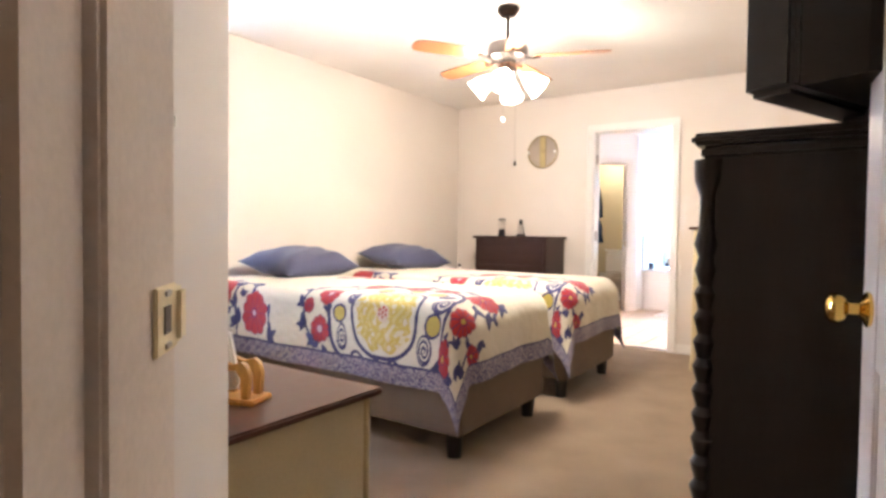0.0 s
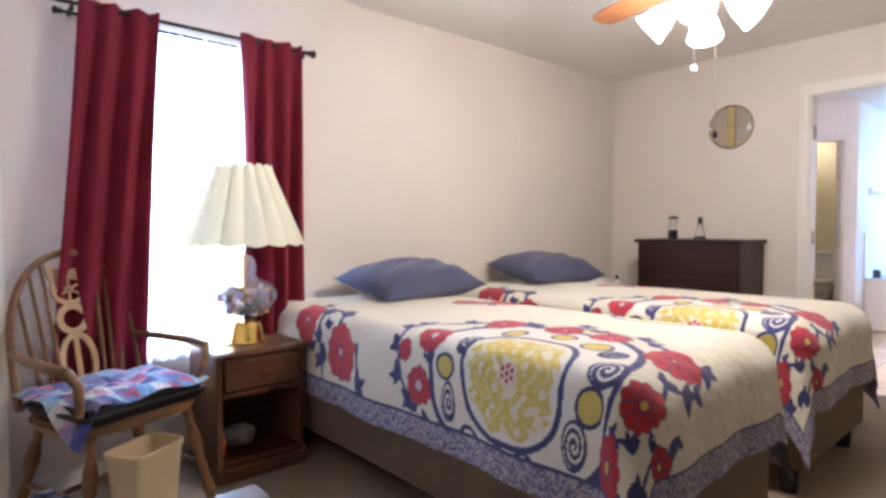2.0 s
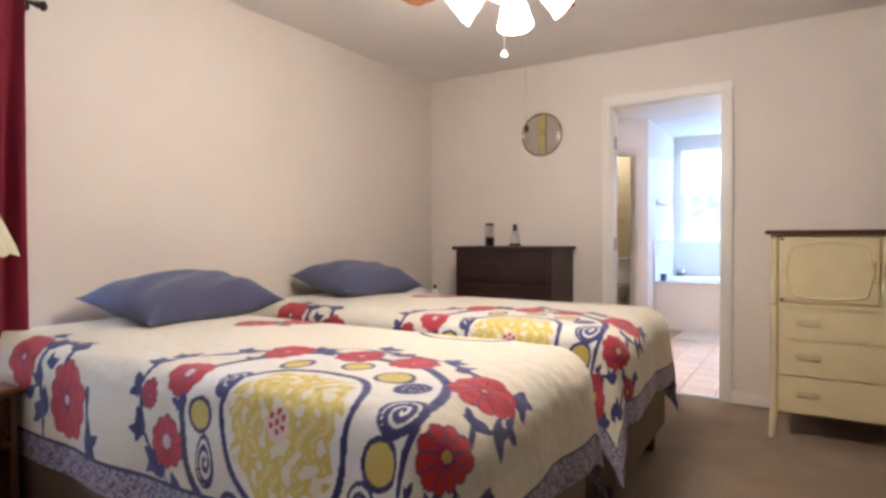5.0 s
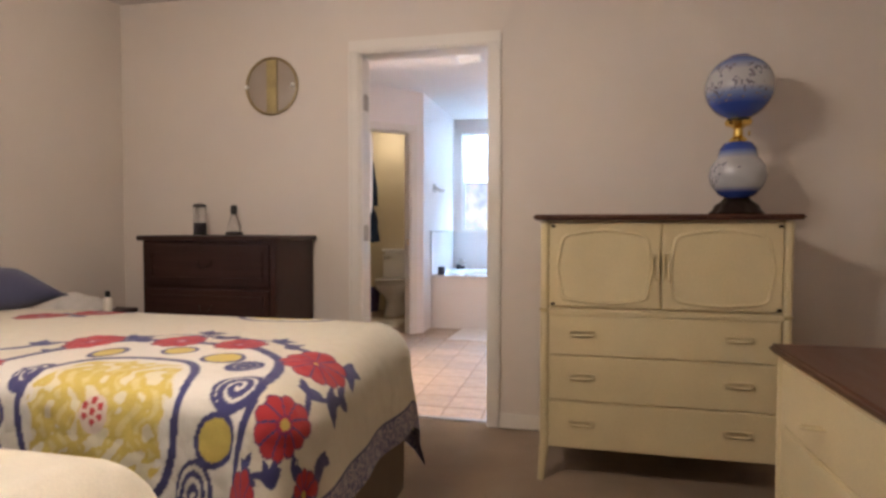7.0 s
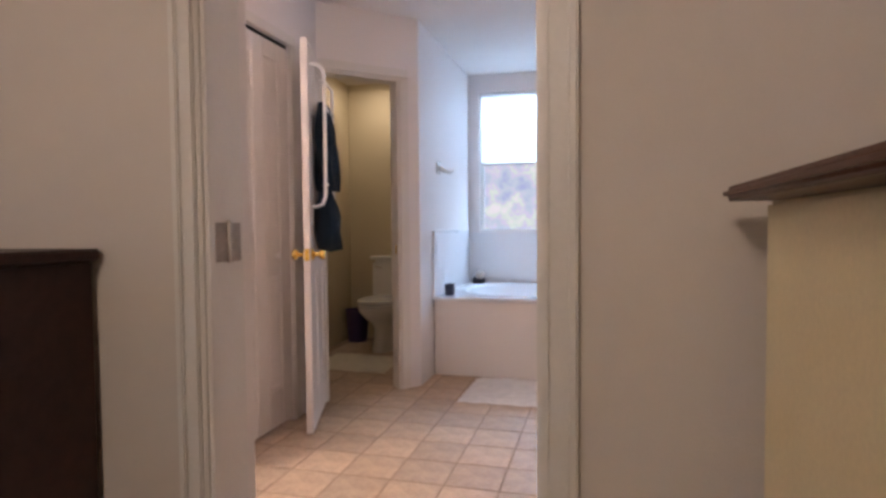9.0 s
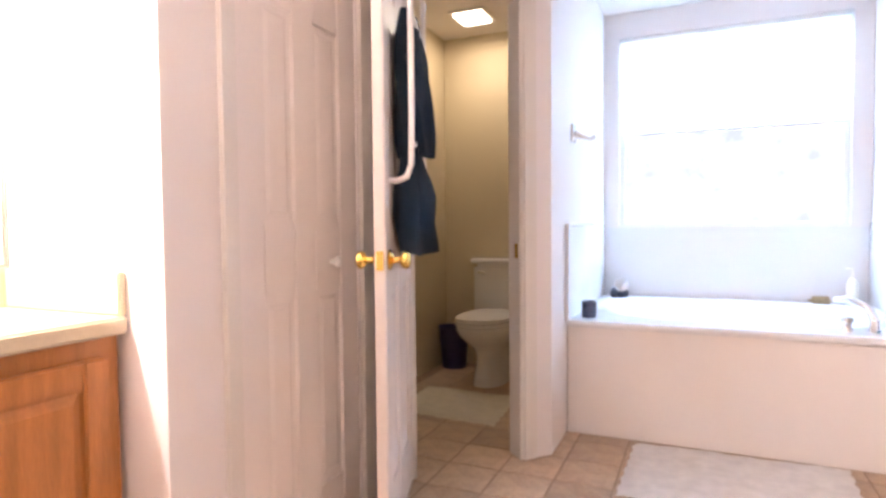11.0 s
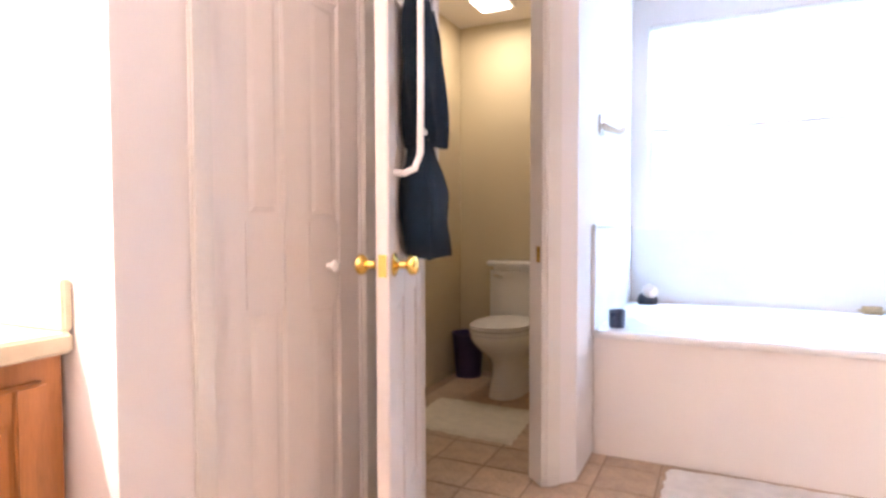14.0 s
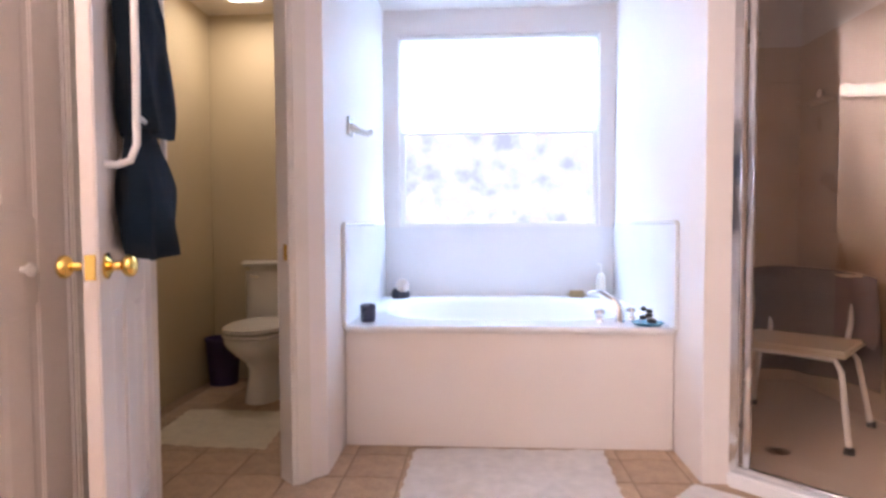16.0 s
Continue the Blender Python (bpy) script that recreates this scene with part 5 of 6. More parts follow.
ch = thing("cream_chest", "tall cream chest, two doors over three drawers, dark top", "chest", pose(-0.36, 5.08, 0))
CW, CD = 0.935, 0.50
part("body", bx(0.01, CW - 0.01, 0.014, CD, 0.145, 1.115, 0.006), CREAM, ch)
part("top", bx(-0.05, CW + 0.045, -0.035, CD + 0.01, 1.116, 1.138, 0.008, seg=3), TOPWOOD, ch, "dark walnut top")
for x in (0.0, CW):
    part("post", tube([(x, 0.02, 0.14), (x, 0.02, 0.72), (x, 0.02, 1.115)], 0.019, 14), CREAM, ch)
    part("collar", lathe([(0.019, 0.725), (0.025, 0.733), (0.019, 0.741)], 16, m=pose(x, 0.02, 0)), CREAMEDGE, ch)
    for y in (0.02, CD - 0.03):
        part("leg", tube([(x, y, 0.146), (x - math.copysign(0.012, CW / 2 - x), y - 0.004, 0.0)], [0.022, 0.014], 12), CREAM, ch)
part("rail", bx(0.012, CW - 0.012, -0.002, 0.0135, 0.718, 0.742, 0.004), CREAM, ch)
for s, (x0, x1) in enumerate(((0.022, 0.461), (0.468, 0.913))):
    d = part("door", bx(x0, x1, 0.0, 0.0135, 0.752, 1.10, 0.004), CREAM, ch)
    xi0, xi1 = x0 + 0.04, x1 - 0.04
    loop = [(xi0 - 0.010 + 0.02 * abs(2 * q - 1), 0.80 + 0.235 * q) for q in np.linspace(0, 1, 9)]
    loop += [(xi0 + 0.03 + (xi1 - xi0 - 0.06) * q, 1.052 + 0.020 * math.sin(math.pi * q)) for q in np.linspace(0, 1, 13)]
    loop += [(xi1 + 0.010 - 0.02 * abs(2 * q - 1), 1.035 - 0.235 * q) for q in np.linspace(0, 1, 9)]
    loop += [(xi1 - 0.03 - (xi1 - xi0 - 0.06) * q, 0.785 - 0.014 * math.sin(math.pi * q)) for q in np.linspace(0, 1, 13)]
    part("panel_bead", tube([(x, 0.0, z) for x, z in loop], 0.007, 8, closed=True), CREAM, d, "bowed bead round the panel")
    bow_handle(pose(x1 - 0.018 if s == 0 else x0 + 0.018, -0.001, 0.925), d, 0.105)
    for z in (0.762, 1.09):
        hx = x0 + 0.012 if s == 0 else x1 - 0.012
        part("hinge", bx(hx - 0.009, hx + 0.009, -0.003, 0.0, z - 0.006, z + 0.006, 0.001), BRONZE, d, "small dark hinge")
for z0, z1 in ((0.546, 0.7155), (0.352, 0.543), (0.150, 0.349)):
    d = part("drawer", bx(0.022, CW - 0.022, 0.0, 0.0135, z0, z1, 0.005), CREAM, ch)
    for x in (0.155, 0.76):
        bow_handle(pose(x, -0.001, (z0 + z1) / 2 + 0.012, 0, 90), d, 0.105)

bl = thing("blue_globe_lamp", "blue and white painted glass globe lamp with brass fittings, unlit", "lamp", pose(0.45, 5.36, 1.138))


def painted_glass(name, stops, low, high):
    """Glass shaded from blue to white by height, with small grey-blue blossoms where low < height < high."""
    m = bpy.data.materials.new(name)
    m.use_nodes = True
    nt = m.node_tree
    b = nt.nodes["Principled BSDF"]
    b.inputs["Roughness"].default_value, b.inputs["Coat Weight"].default_value = 0.18, 0.5
    tc, sep = nt.nodes.new("ShaderNodeTexCoord"), nt.nodes.new("ShaderNodeSeparateXYZ")
    link(nt, tc.outputs["Generated"], sep.inputs[0])
    ramp = nt.nodes.new("ShaderNodeValToRGB")
    e = ramp.color_ramp.elements
    e[0].position, e[0].color = 0.0, (*stops[0][1], 1)
    e[1].position, e[1].color = 1.0, (*stops[-1][1], 1)
    for p, c in stops[1:-1]:
        x = e.new(p)
        x.color = (*c, 1)
    link(nt, sep.outputs["Z"], ramp.inputs[0])
    vo = nt.nodes.new("ShaderNodeTexVoronoi")
    vo.inputs["Scale"].default_value = 62
    link(nt, tc.outputs["Object"], vo.inputs["Vector"])
    no = nt.nodes.new("ShaderNodeTexNoise")
    no.inputs["Scale"].default_value = 8
    link(nt, tc.outputs["Object"], no.inputs["Vector"])
    th = nt.nodes.new("ShaderNodeMath")
    th.operation, th.inputs[1].default_value = "GREATER_THAN", 0.50
    link(nt, no.outputs["Fac"], th.inputs[0])
    t2 = nt.nodes.new("ShaderNodeMath")
    t2.operation, t2.inputs[1].default_value = "LESS_THAN", 0.40
    link(nt, vo.outputs["Distance"], t2.inputs[0])
    mu = nt.nodes.new("ShaderNodeMath")
    mu.operation = "MULTIPLY"
    link(nt, th.outputs[0], mu.inputs[0])
    link(nt, t2.outputs[0], mu.inputs[1])
    for op, lim in (("GREATER_THAN", low), ("LESS_THAN", high)):
        g, m2 = nt.nodes.new("ShaderNodeMath"), nt.nodes.new("ShaderNodeMath")
        g.operation, g.inputs[1].default_value, m2.operation = op, lim, "MULTIPLY"
        link(nt, sep.outputs["Z"], g.inputs[0])
        link(nt, g.outputs[0], m2.inputs[0])
        link(nt, mu.outputs[0], m2.inputs[1])
        mu = m2
    cr = nt.nodes.new("ShaderNodeValToRGB")
    cr.color_ramp.elements[0].color, cr.color_ramp.elements[1].color = (0.40, 0.38, 0.38, 1), (0.035, 0.04, 0.10, 1)
    link(nt, vo.outputs["Distance"], cr.inputs[0])
    cr.color_ramp.elements[1].position = 0.4
    mx = nt.nodes.new("ShaderNodeMix")
    mx.data_type = "RGBA"
    link(nt, mu.outputs[0], mx.inputs[0])
    link(nt, ramp.outputs[0], mx.inputs[6])
    link(nt, cr.outputs[0], mx.inputs[7])
    link(nt, mx.outputs[2], b.inputs["Base Color"])
    return m


BLUE, SKYB, PALE = (0.025, 0.06, 0.30), (0.16, 0.22, 0.42), (0.42, 0.42, 0.45)
GLOBEGLASS = painted_glass("blue_white_globe_glass", ((0, BLUE), (0.20, BLUE), (0.36, SKYB), (0.46, PALE), (0.70, PALE), (0.84, SKYB), (1, BLUE)), 0.22, 0.80)
FONTGLASS = painted_glass("blue_white_bowl_glass", ((0, BLUE), (0.10, BLUE), (0.20, PALE), (0.70, PALE), (0.80, SKYB), (0.87, BLUE), (1, BLUE)), 0.20, 0.62)
part("foot", lathe([(0, 0), (0.105, 0), (0.108, 0.012), (0.095, 0.022), (0.085, 0.045), (0.062, 0.06), (0.05, 0.075), (0, 0.075)], 40, ripple=0.06, waves=8), BRONZE, bl, "dark cast metal foot")
part("font", lathe([(0.045, 0.075), (0.075, 0.09), (0.105, 0.13), (0.117, 0.17), (0.110, 0.215), (0.088, 0.245), (0.082, 0.25), (0.074, 0.29), (0.055, 0.315), (0, 0.318)], 48), FONTGLASS, bl, "painted glass bowl")
part("brass_collar", lathe([(0, 0.318), (0.034, 0.318), (0.036, 0.33), (0.02, 0.345), (0.018, 0.375), (0.03, 0.385), (0.05, 0.39), (0.056, 0.405), (0.048, 0.42), (0, 0.42)], 32), BRASS, bl, "brass burner and collar")
part("key", lathe([(0, 0), (0.012, 0.002), (0.012, 0.006), (0, 0.008)], 14, m=pose(0.035, -0.02, 0.352, 0, 90)), BRASS, bl)
part("globe", lathe([(0.045, 0.418)] + [(0.138 * math.sin(a), 0.553 - 0.138 * math.cos(a)) for a in np.linspace(0.36, math.pi - 0.33, 28)] + [(0.043, 0.688)], 56), GLOBEGLASS, bl, "round painted glass globe")

ld = thing("low_dresser", "low cream dresser with a dark walnut top", "dresser", pose(0.335, 3.205, 0) @ Matrix.Diagonal((1, 1, 1.07, 1)))
part("body", bx(0.014, 0.48, 0.0, 1.20, 0.13, 0.676, 0.006), CREAM, ld)
part("top", bx(-0.018, 0.50, -0.03, 1.238, 0.677, 0.70, 0.008, seg=3), TOPWOOD, ld, "dark walnut top")
for y in (0.0, 1.20):
    part("post", tube([(0.014, y, 0.13), (0.014, y, 0.676)], 0.017, 14), CREAM, ld)
    for x in (0.014, 0.45):
        part("leg", tube([(x, y, 0.131), (x, y + math.copysign(0.01, y - 0.5), 0)], [0.02, 0.014], 12), CREAM, ld)
for z0, z1 in ((0.145, 0.315), (0.322, 0.492), (0.499, 0.668)):
    for y0, y1 in ((0.022, 0.597), (0.603, 1.178)):
        d = part("drawer", bx(0.0, 0.0135, y0, y1, z0, z1, 0.005), CREAM, ld)
        bow_handle(pose(0, (y0 + y1) / 2 + (0.0 if y0 > 0.5 else 0.0), (z0 + z1) / 2, 90, 0, -90), d, 0.105)

# ---- ceiling fan and vents ----
FX, FY, FDROP = -1.13, 3.37, 0.09
fan = thing("ceiling_fan", "ceiling fan with wooden blades and four lit glass shades", "ceiling fan", pose(FX, FY, -FDROP))
part("canopy", lathe([(0, H + 0.09), (0.065, H + 0.09), (0.068, H + 0.07), (0.045, H + 0.035), (0.015, H + 0.03), (0, H + 0.03)], 32), BRONZE, fan)
part("downrod", tube([(0, 0, H + 0.03), (0, 0, 2.33)], 0.011), BRONZE, fan)
part("motor", lathe([(0, 2.335), (0.06, 2.332), (0.115, 2.315), (0.125, 2.28), (0.122, 2.235), (0.09, 2.215), (0.05, 2.205), (0, 2.205)], 40), DARKCHROME, fan, "polished dark metal motor housing")
part("switch_housing", lathe([(0, 2.205), (0.055, 2.204), (0.06, 2.16), (0.045, 2.12), (0.02, 2.10), (0, 2.10)], 32), DARKCHROME, fan)
for k in range(5):
    a = radians(20.0) + k * 2 * math.pi / 5
    arm = part("blade_arm", tube([(0.10, 0, 2.235), (0.15, 0, 2.225), (0.20, 0, 2.232)], [0.012, 0.009, 0.016], 10, m=pose(0, 0, 0, 0, 0, math.degrees(a)), flat=0.5), BRONZE, fan)
    own = bmesh.new()
    pts = [(0.17, -0.045), (0.25, -0.06), (0.50, -0.066), (0.585, -0.06), (0.61, -0.035), (0.615, 0), (0.61, 0.035), (0.585, 0.06), (0.50, 0.066), (0.25, 0.06), (0.17, 0.045)]
    prism(pts, -0.003, 0.003, bm=own)
    bmesh.ops.transform(own, matrix=pose(0, 0, 0, 0, 0, math.degrees(a)) @ pose(0, 0, 2.238) @ pose(0, 0, 0, 11), verts=own.verts)
    part("blade", own, BLADE, fan, "brown wooden blade")
for k in range(4):
    a = radians(20.0) + k * math.pi / 2
    tilt = pose(0, 0, 0, 0, 0, math.degrees(a)) @ pose(0.085, 0, 2.135) @ pose(0, 0, 0, 0, 130)
    part("light_arm", tube([(0.03, 0, 2.14), (0.06, 0, 2.155), (0.09, 0, 2.13)], 0.008, 10, m=pose(0, 0, 0, 0, 0, math.degrees(a))), NICKEL, fan)
    part("lamp_cap", lathe([(0, -0.01), (0.022, -0.008), (0.024, 0.02), (0.02, 0.03), (0, 0.03)], 20, m=tilt), NICKEL, fan)
    sh = part("glass_shade", lathe([(0.02, 0.02), (0.034, 0.04), (0.052, 0.08), (0.06, 0.12), (0.072, 0.15), (0.070, 0.151), (0.057, 0.121), (0.048, 0.08), (0.03, 0.045), (0.018, 0.022)], 28, m=tilt), FANGLASS, fan, "glowing frosted glass shade")
    sh.visible_shadow = False
    p = tilt @ Vector((0, 0, 0.10))
    bulb("fan_bulb", FX + p.x, FY + p.y, p.z - FDROP, 8.4, (1.0, 0.87, 0.70), 0.035)
part("pull_chain", tube([(-0.018, -0.017, 2.10), (-0.018, -0.017, 1.87)], 0.0016, 6), NICKEL, fan)
part("chain_ball", lathe([(0, 1.842), (0.010, 1.847), (0.0135, 1.857), (0.010, 1.867), (0, 1.872)], 16, m=pose(-0.018, -0.017, 0)), WHITEMET, fan, "white pull ball")
part("pull_chain", tube([(0.065, -0.02, 2.11), (0.07, -0.02, 1.59)], 0.0016, 6), NICKEL, fan)
part("chain_pull", lathe([(0, 1.568), (0.007, 1.572), (0.009, 1.585), (0.004, 1.598), (0, 1.60)], 14, m=pose(0.07, -0.02, 0)), BRONZE, fan)


def ceiling_vent(x0, x1, y0, y1, name, label, slats):
    v = thing(name, label, "vent")
    part("frame", bx(x0, x1, y0, y1, H - 0.008, H - 0.001, 0.002), WHITEMET, v)
    part("backing", bx(x0 + 0.02, x1 - 0.02, y0 + 0.02, y1 - 0.02, H - 0.0095, H - 0.0085), slats, v)
    nslat = max(3, round((y1 - y0) / 0.03))
    for k in range(nslat):
        y = y0 + 0.02 + (y1 - y0 - 0.04) * (k + 0.5) / nslat
        part("slat", bx(x0 + 0.018, x1 - 0.018, -0.007, 0.007, -0.001, 0.001, m=pose(0, y, H - 0.012, 35)), slats, v)
    return v


ceiling_vent(0.035, 0.335, 4.92, 5.23, "ceiling_vent", "taupe slatted air vent in the bedroom ceiling", VENTPAINT)
ceiling_vent(-1.19, -0.98, 7.16, 7.37, "ceiling_vent", "white slatted exhaust vent in the bath ceiling", WHITEMET)

# ---- bath: vanity ----
va = thing("vanity_cabinet", "honey oak vanity cabinet with a raised-panel door", "cabinet", pose(-2.83, 5.86, 0.012))
part("body", bx(0.0, 0.435, 0.0, 0.83, 0.09, 0.79, 0.003), OAK, va)
part("toe_kick", bx(0.0, 0.36, 0.0, 0.83, -0.011, 0.089), BLACK, va)
for y0, y1 in ((0.03, 0.42), (0.425, 0.79)):
    d = part("door", bx(0.436, 0.447, y0, y1, 0.13, 0.745, 0.003), OAK, va)
    part("stile", bx(0.4475, 0.458, y0, y0 + 0.058, 0.13, 0.745, 0.004), OAK, d)
    part("stile", bx(0.4475, 0.458, y1 - 0.058, y1, 0.13, 0.745, 0.004), OAK, d)
    part("rail", bx(0.4475, 0.4575, y0 + 0.0585, y1 - 0.0585, 0.13, 0.188, 0.004), OAK, d)
    part("rail", bx(0.4475, 0.4575, y0 + 0.0585, y1 - 0.0585, 0.687, 0.745, 0.004), OAK, d)
    own = bx(0.4475, 0.4575, y0 + 0.066, y1 - 0.066, 0.196, 0.679, 0.0)
    for w in own.verts:
        if w.co.x > 0.455:
            w.co.y += 0.022 if w.co.y < (y0 + y1) / 2 else -0.022
            w.co.z += 0.022 if w.co.z < 0.43 else -0.022
    part("raised_panel", own, OAK, d, smooth=False)
ctp = thing("countertop", "cream laminate countertop with a raised splash", "countertop", pose(-2.83, 5.845, 0.012))
part("slab", bx(0.0, 0.465, 0.0, 0.852, 0.791, 0.832, 0.006, seg=3), LAMIN, ctp)
part("backsplash", bx(0.001, 0.02, 0.0, 0.852, 0.833, 0.935, 0.004), LAMIN, ctp)
part("side_splash", bx(0.021, 0.458, 0.834, 0.854, 0.833, 0.935, 0.004), LAMIN, ctp)
part("basin_rim", tube([(0.25 + 0.15 * math.cos(a), 0.33 + 0.22 * math.sin(a), 0.834) for a in np.linspace(0, 2 * math.pi, 40, endpoint=False)], 0.012, 10, closed=True, flat=0.6), PORC, ctp, "white oval basin rim")
part("basin", lathe([(0.148, 0.0), (0.12, 0.002), (0, 0.0025)], 40, m=pose(0.25, 0.33, 0.8325) @ Matrix.Diagonal((1, 1.45, 1, 1))), PORC, ctp)
vm = thing("vanity_mirror", "large frameless mirror above the vanity", "mirror")
part("glass", bx(-2.829, -2.823, 5.90, 6.695, 0.952, 1.98, 0.001), MIRROR, vm)
part("edge_channel", bx(-2.8225, -2.819, 6.688, 6.697, 0.948, 1.98, 0.001), NICKEL, vm, "thin metal edge channel")
part("edge_channel", bx(-2.8225, -2.819, 5.90, 6.688, 0.948, 0.957, 0.001), NICKEL, vm)
lb = thing("vanity_light", "row of lit white globes above the vanity mirror", "light")
part("bar", bx(-2.83, -2.80, 5.86, 6.45, 2.07, 2.17, 0.004), CHROME, lb)
for y in (5.96, 6.09, 6.22, 6.35):
    g = part("globe", lathe([(0.03 * math.sin(a) * 1.6, -0.048 * math.cos(a)) for a in np.linspace(0, math.pi, 14)], 20, m=pose(-2.745, y, 2.12)), VANLAMP, lb, "glowing white globe")
    g.visible_shadow = False
so = thing("soap_bottle", "clear pump bottle of red soap on the countertop", "bottle", pose(-2.66, 6.40, 0.844))
part("bottle", lathe([(0, 0.001), (0.03, 0.001), (0.032, 0.01), (0.032, 0.10), (0.02, 0.125), (0.012, 0.13), (0, 0.13)], 24), IVORY, so)
part("soap", lathe([(0, 0.003), (0.0325, 0.003), (0.0325, 0.035), (0, 0.035)], 24), paint("red_soap", (0.6, 0.05, 0.04), 0.2), so, "red liquid soap")
part("pump", tube([(0, 0, 0.13), (0, 0, 0.165), (0.035, 0.0, 0.168)], 0.006, 8), WHITEMET, so)

# ---- bath: tub ----
tb = thing("bathtub", "white built-in bathtub with a tiled-in flat front", "bathtub")
TX0, TX1, TY0, TY1, TZ = -1.757, -0.248, 8.655, 9.857, 0.565
own = bmesh.new()
# rim with an oval basin
n = 64
outer, edge, mid, low = [], [], [], []
cx, cy = (TX0 + TX1) / 2, (TY0 + TY1) / 2 - 0.0
for k in range(n):
    a = 2 * math.pi * k / n
    c, s = math.cos(a), math.sin(a)
    q = max(abs(c) / ((TX1 - TX0) / 2), abs(s) / ((TY1 - TY0) / 2))
    outer.append(own.verts.new((cx + c / q, cy + s / q, TZ)))
    ex, ey = 0.64 * math.copysign(abs(c) ** 0.65, c), 0.475 * math.copysign(abs(s) ** 0.65, s)
    edge.append(own.verts.new((cx + ex, cy + ey, TZ + 0.012)))
    mid.append(own.verts.new((cx + ex * 0.95, cy + ey * 0.94, TZ - 0.02)))
    low.append(own.verts.new((cx + ex * 0.78, cy + ey * 0.72, TZ - 0.40)))
for a, b in ((outer, edge), (edge, mid), (mid, low)):
    for k in range(n):
        own.faces.new((a[k], a[(k + 1) % n], b[(k + 1) % n], b[k]))
own.faces.new(low)
part("basin", own, ACRYL, tb, angle=60)
part("rim_lip", bx(TX0, TX1, TY0 - 0.012, TY0 + 0.02, TZ - 0.028, TZ + 0.004, 0.008, seg=3), ACRYL, tb)
part("apron", bx(TX0, TX1, TY0 + 0.012, TY0 + 0.05, 0.0, TZ - 0.027, 0.003), BATHWALL, tb, "flat pale front panel")
sr = thing("tub_surround", "white moulded tub surround on three walls", "tub surround", kind="structure")
part("back_panel", bx(TX0, TX1, 9.852, 9.859, TZ + 0.001, 1.02, 0.002), ACRYL, sr)
for s, x in ((1, TX0 - 0.002), (-1, TX1 + 0.002)):
    part("side_panel", bx(min(x, x + s * 0.008), max(x, x + s * 0.008), 8.62, 9.851, TZ + 0.001, 1.045, 0.002), ACRYL, sr)
    part("edge_bead", tube([(x + s * 0.008, 8.63, TZ + 0.002), (x + s * 0.008, 8.63, 1.03), (x + s * 0.008, 8.645, 1.045), (x + s * 0.008, 9.40, 1.045)], 0.0085, 8), ACRYL, sr)
fc = thing("tub_faucet", "chrome tub spout with two round handles", "faucet", pose(-0.46, 8.80, TZ + 0.003))
part("spout", tube([(0, 0, 0), (0.0, 0, 0.06), (-0.02, 0.015, 0.10), (-0.08, 0.06, 0.135), (-0.13, 0.10, 0.125)], [0.026, 0.022, 0.02, 0.017, 0.012], 14), CHROME, fc)
for x, y in ((-0.10, -0.02), (0.07, 0.05)):
    part("handle", lathe([(0, 0), (0.024, 0), (0.02, 0.02), (0.014, 0.03), (0.026, 0.045), (0.024, 0.062), (0, 0.066)], 20, m=pose(x, y, 0)), CHROME, fc)
cp = thing("tumbler", "dark blue-grey ribbed tumbler on the tub rim", "tumbler", pose(-1.672, 8.79, TZ + 0.002))
part("cup", lathe([(0, 0.0), (0.034, 0), (0.037, 0.02), (0.038, 0.085), (0.034, 0.086), (0.032, 0.02), (0, 0.018)], 28, ripple=0.02, waves=14), paint("blue_grey_ceramic", (0.055, 0.065, 0.11), 0.3, vary=0.15, scale=20), cp)
dc = thing("shell_dish", "dark and silver shell-shaped dish on the tub corner", "dish", pose(-1.63, 9.67, TZ + 0.002, 0, 0, 25))
part("shell", lathe([(0, 0.0), (0.05, 0.0), (0.06, 0.03), (0.05, 0.06), (0.03, 0.075), (0, 0.08)], 24, ripple=0.06, waves=9), paint("blue_grey_ceramic_dark", (0.035, 0.04, 0.06), 0.3, vary=0.2, scale=20), dc)
part("lid", lathe([(0, 0), (0.046, 0.004), (0.044, 0.012), (0, 0.02)], 24, m=pose(0.0, -0.03, 0.085, 60)), CHROME, dc)
sd = thing("soap_dish", "blue dish with dark pebbles on the tub rim", "soap dish", pose(-0.345, 8.745, TZ + 0.002))
part("dish", lathe([(0, 0.0), (0.062, 0), (0.075, 0.012), (0.07, 0.014), (0.055, 0.006), (0, 0.005)], 28), paint("teal_glaze", (0.04, 0.20, 0.30), 0.25, vary=0.1), sd)
for k in range(5):
    part("pebble", lathe([(0.024 * math.sin(a) * (1 - 0.1 * k), 0.02 * (1 - math.cos(a)) * 0.6) for a in np.linspace(0, math.pi, 9)], 12, m=pose(0.02 * math.cos(2.4 * k), 0.02 * math.sin(2.4 * k), 0.008 + 0.014 * k)), BLACK, sd)
sg = part("sponge", bx(-0.57, -0.45, 9.68, 9.78, TZ + 0.003, TZ + 0.05, 0.02, seg=4), paint("tan_sponge", (0.5, 0.36, 0.2), 0.95, vary=0.2, scale=40, fine=150, bump=0.8))
tagged(sg, "tan bath sponge on the back rim of the tub", "sponge")
lo = thing("lotion_bottle", "tall white pump bottle on the back of the tub", "bottle", pose(-0.355, 9.74, TZ + 0.003))
part("bottle", lathe([(0, 0), (0.028, 0), (0.03, 0.12), (0.02, 0.15), (0.01, 0.16), (0, 0.16)], 20), IVORY, lo)
part("pump", tube([(0, 0, 0.16), (0, 0, 0.21), (-0.03, 0, 0.212)], 0.006, 8), WHITEMET, lo)
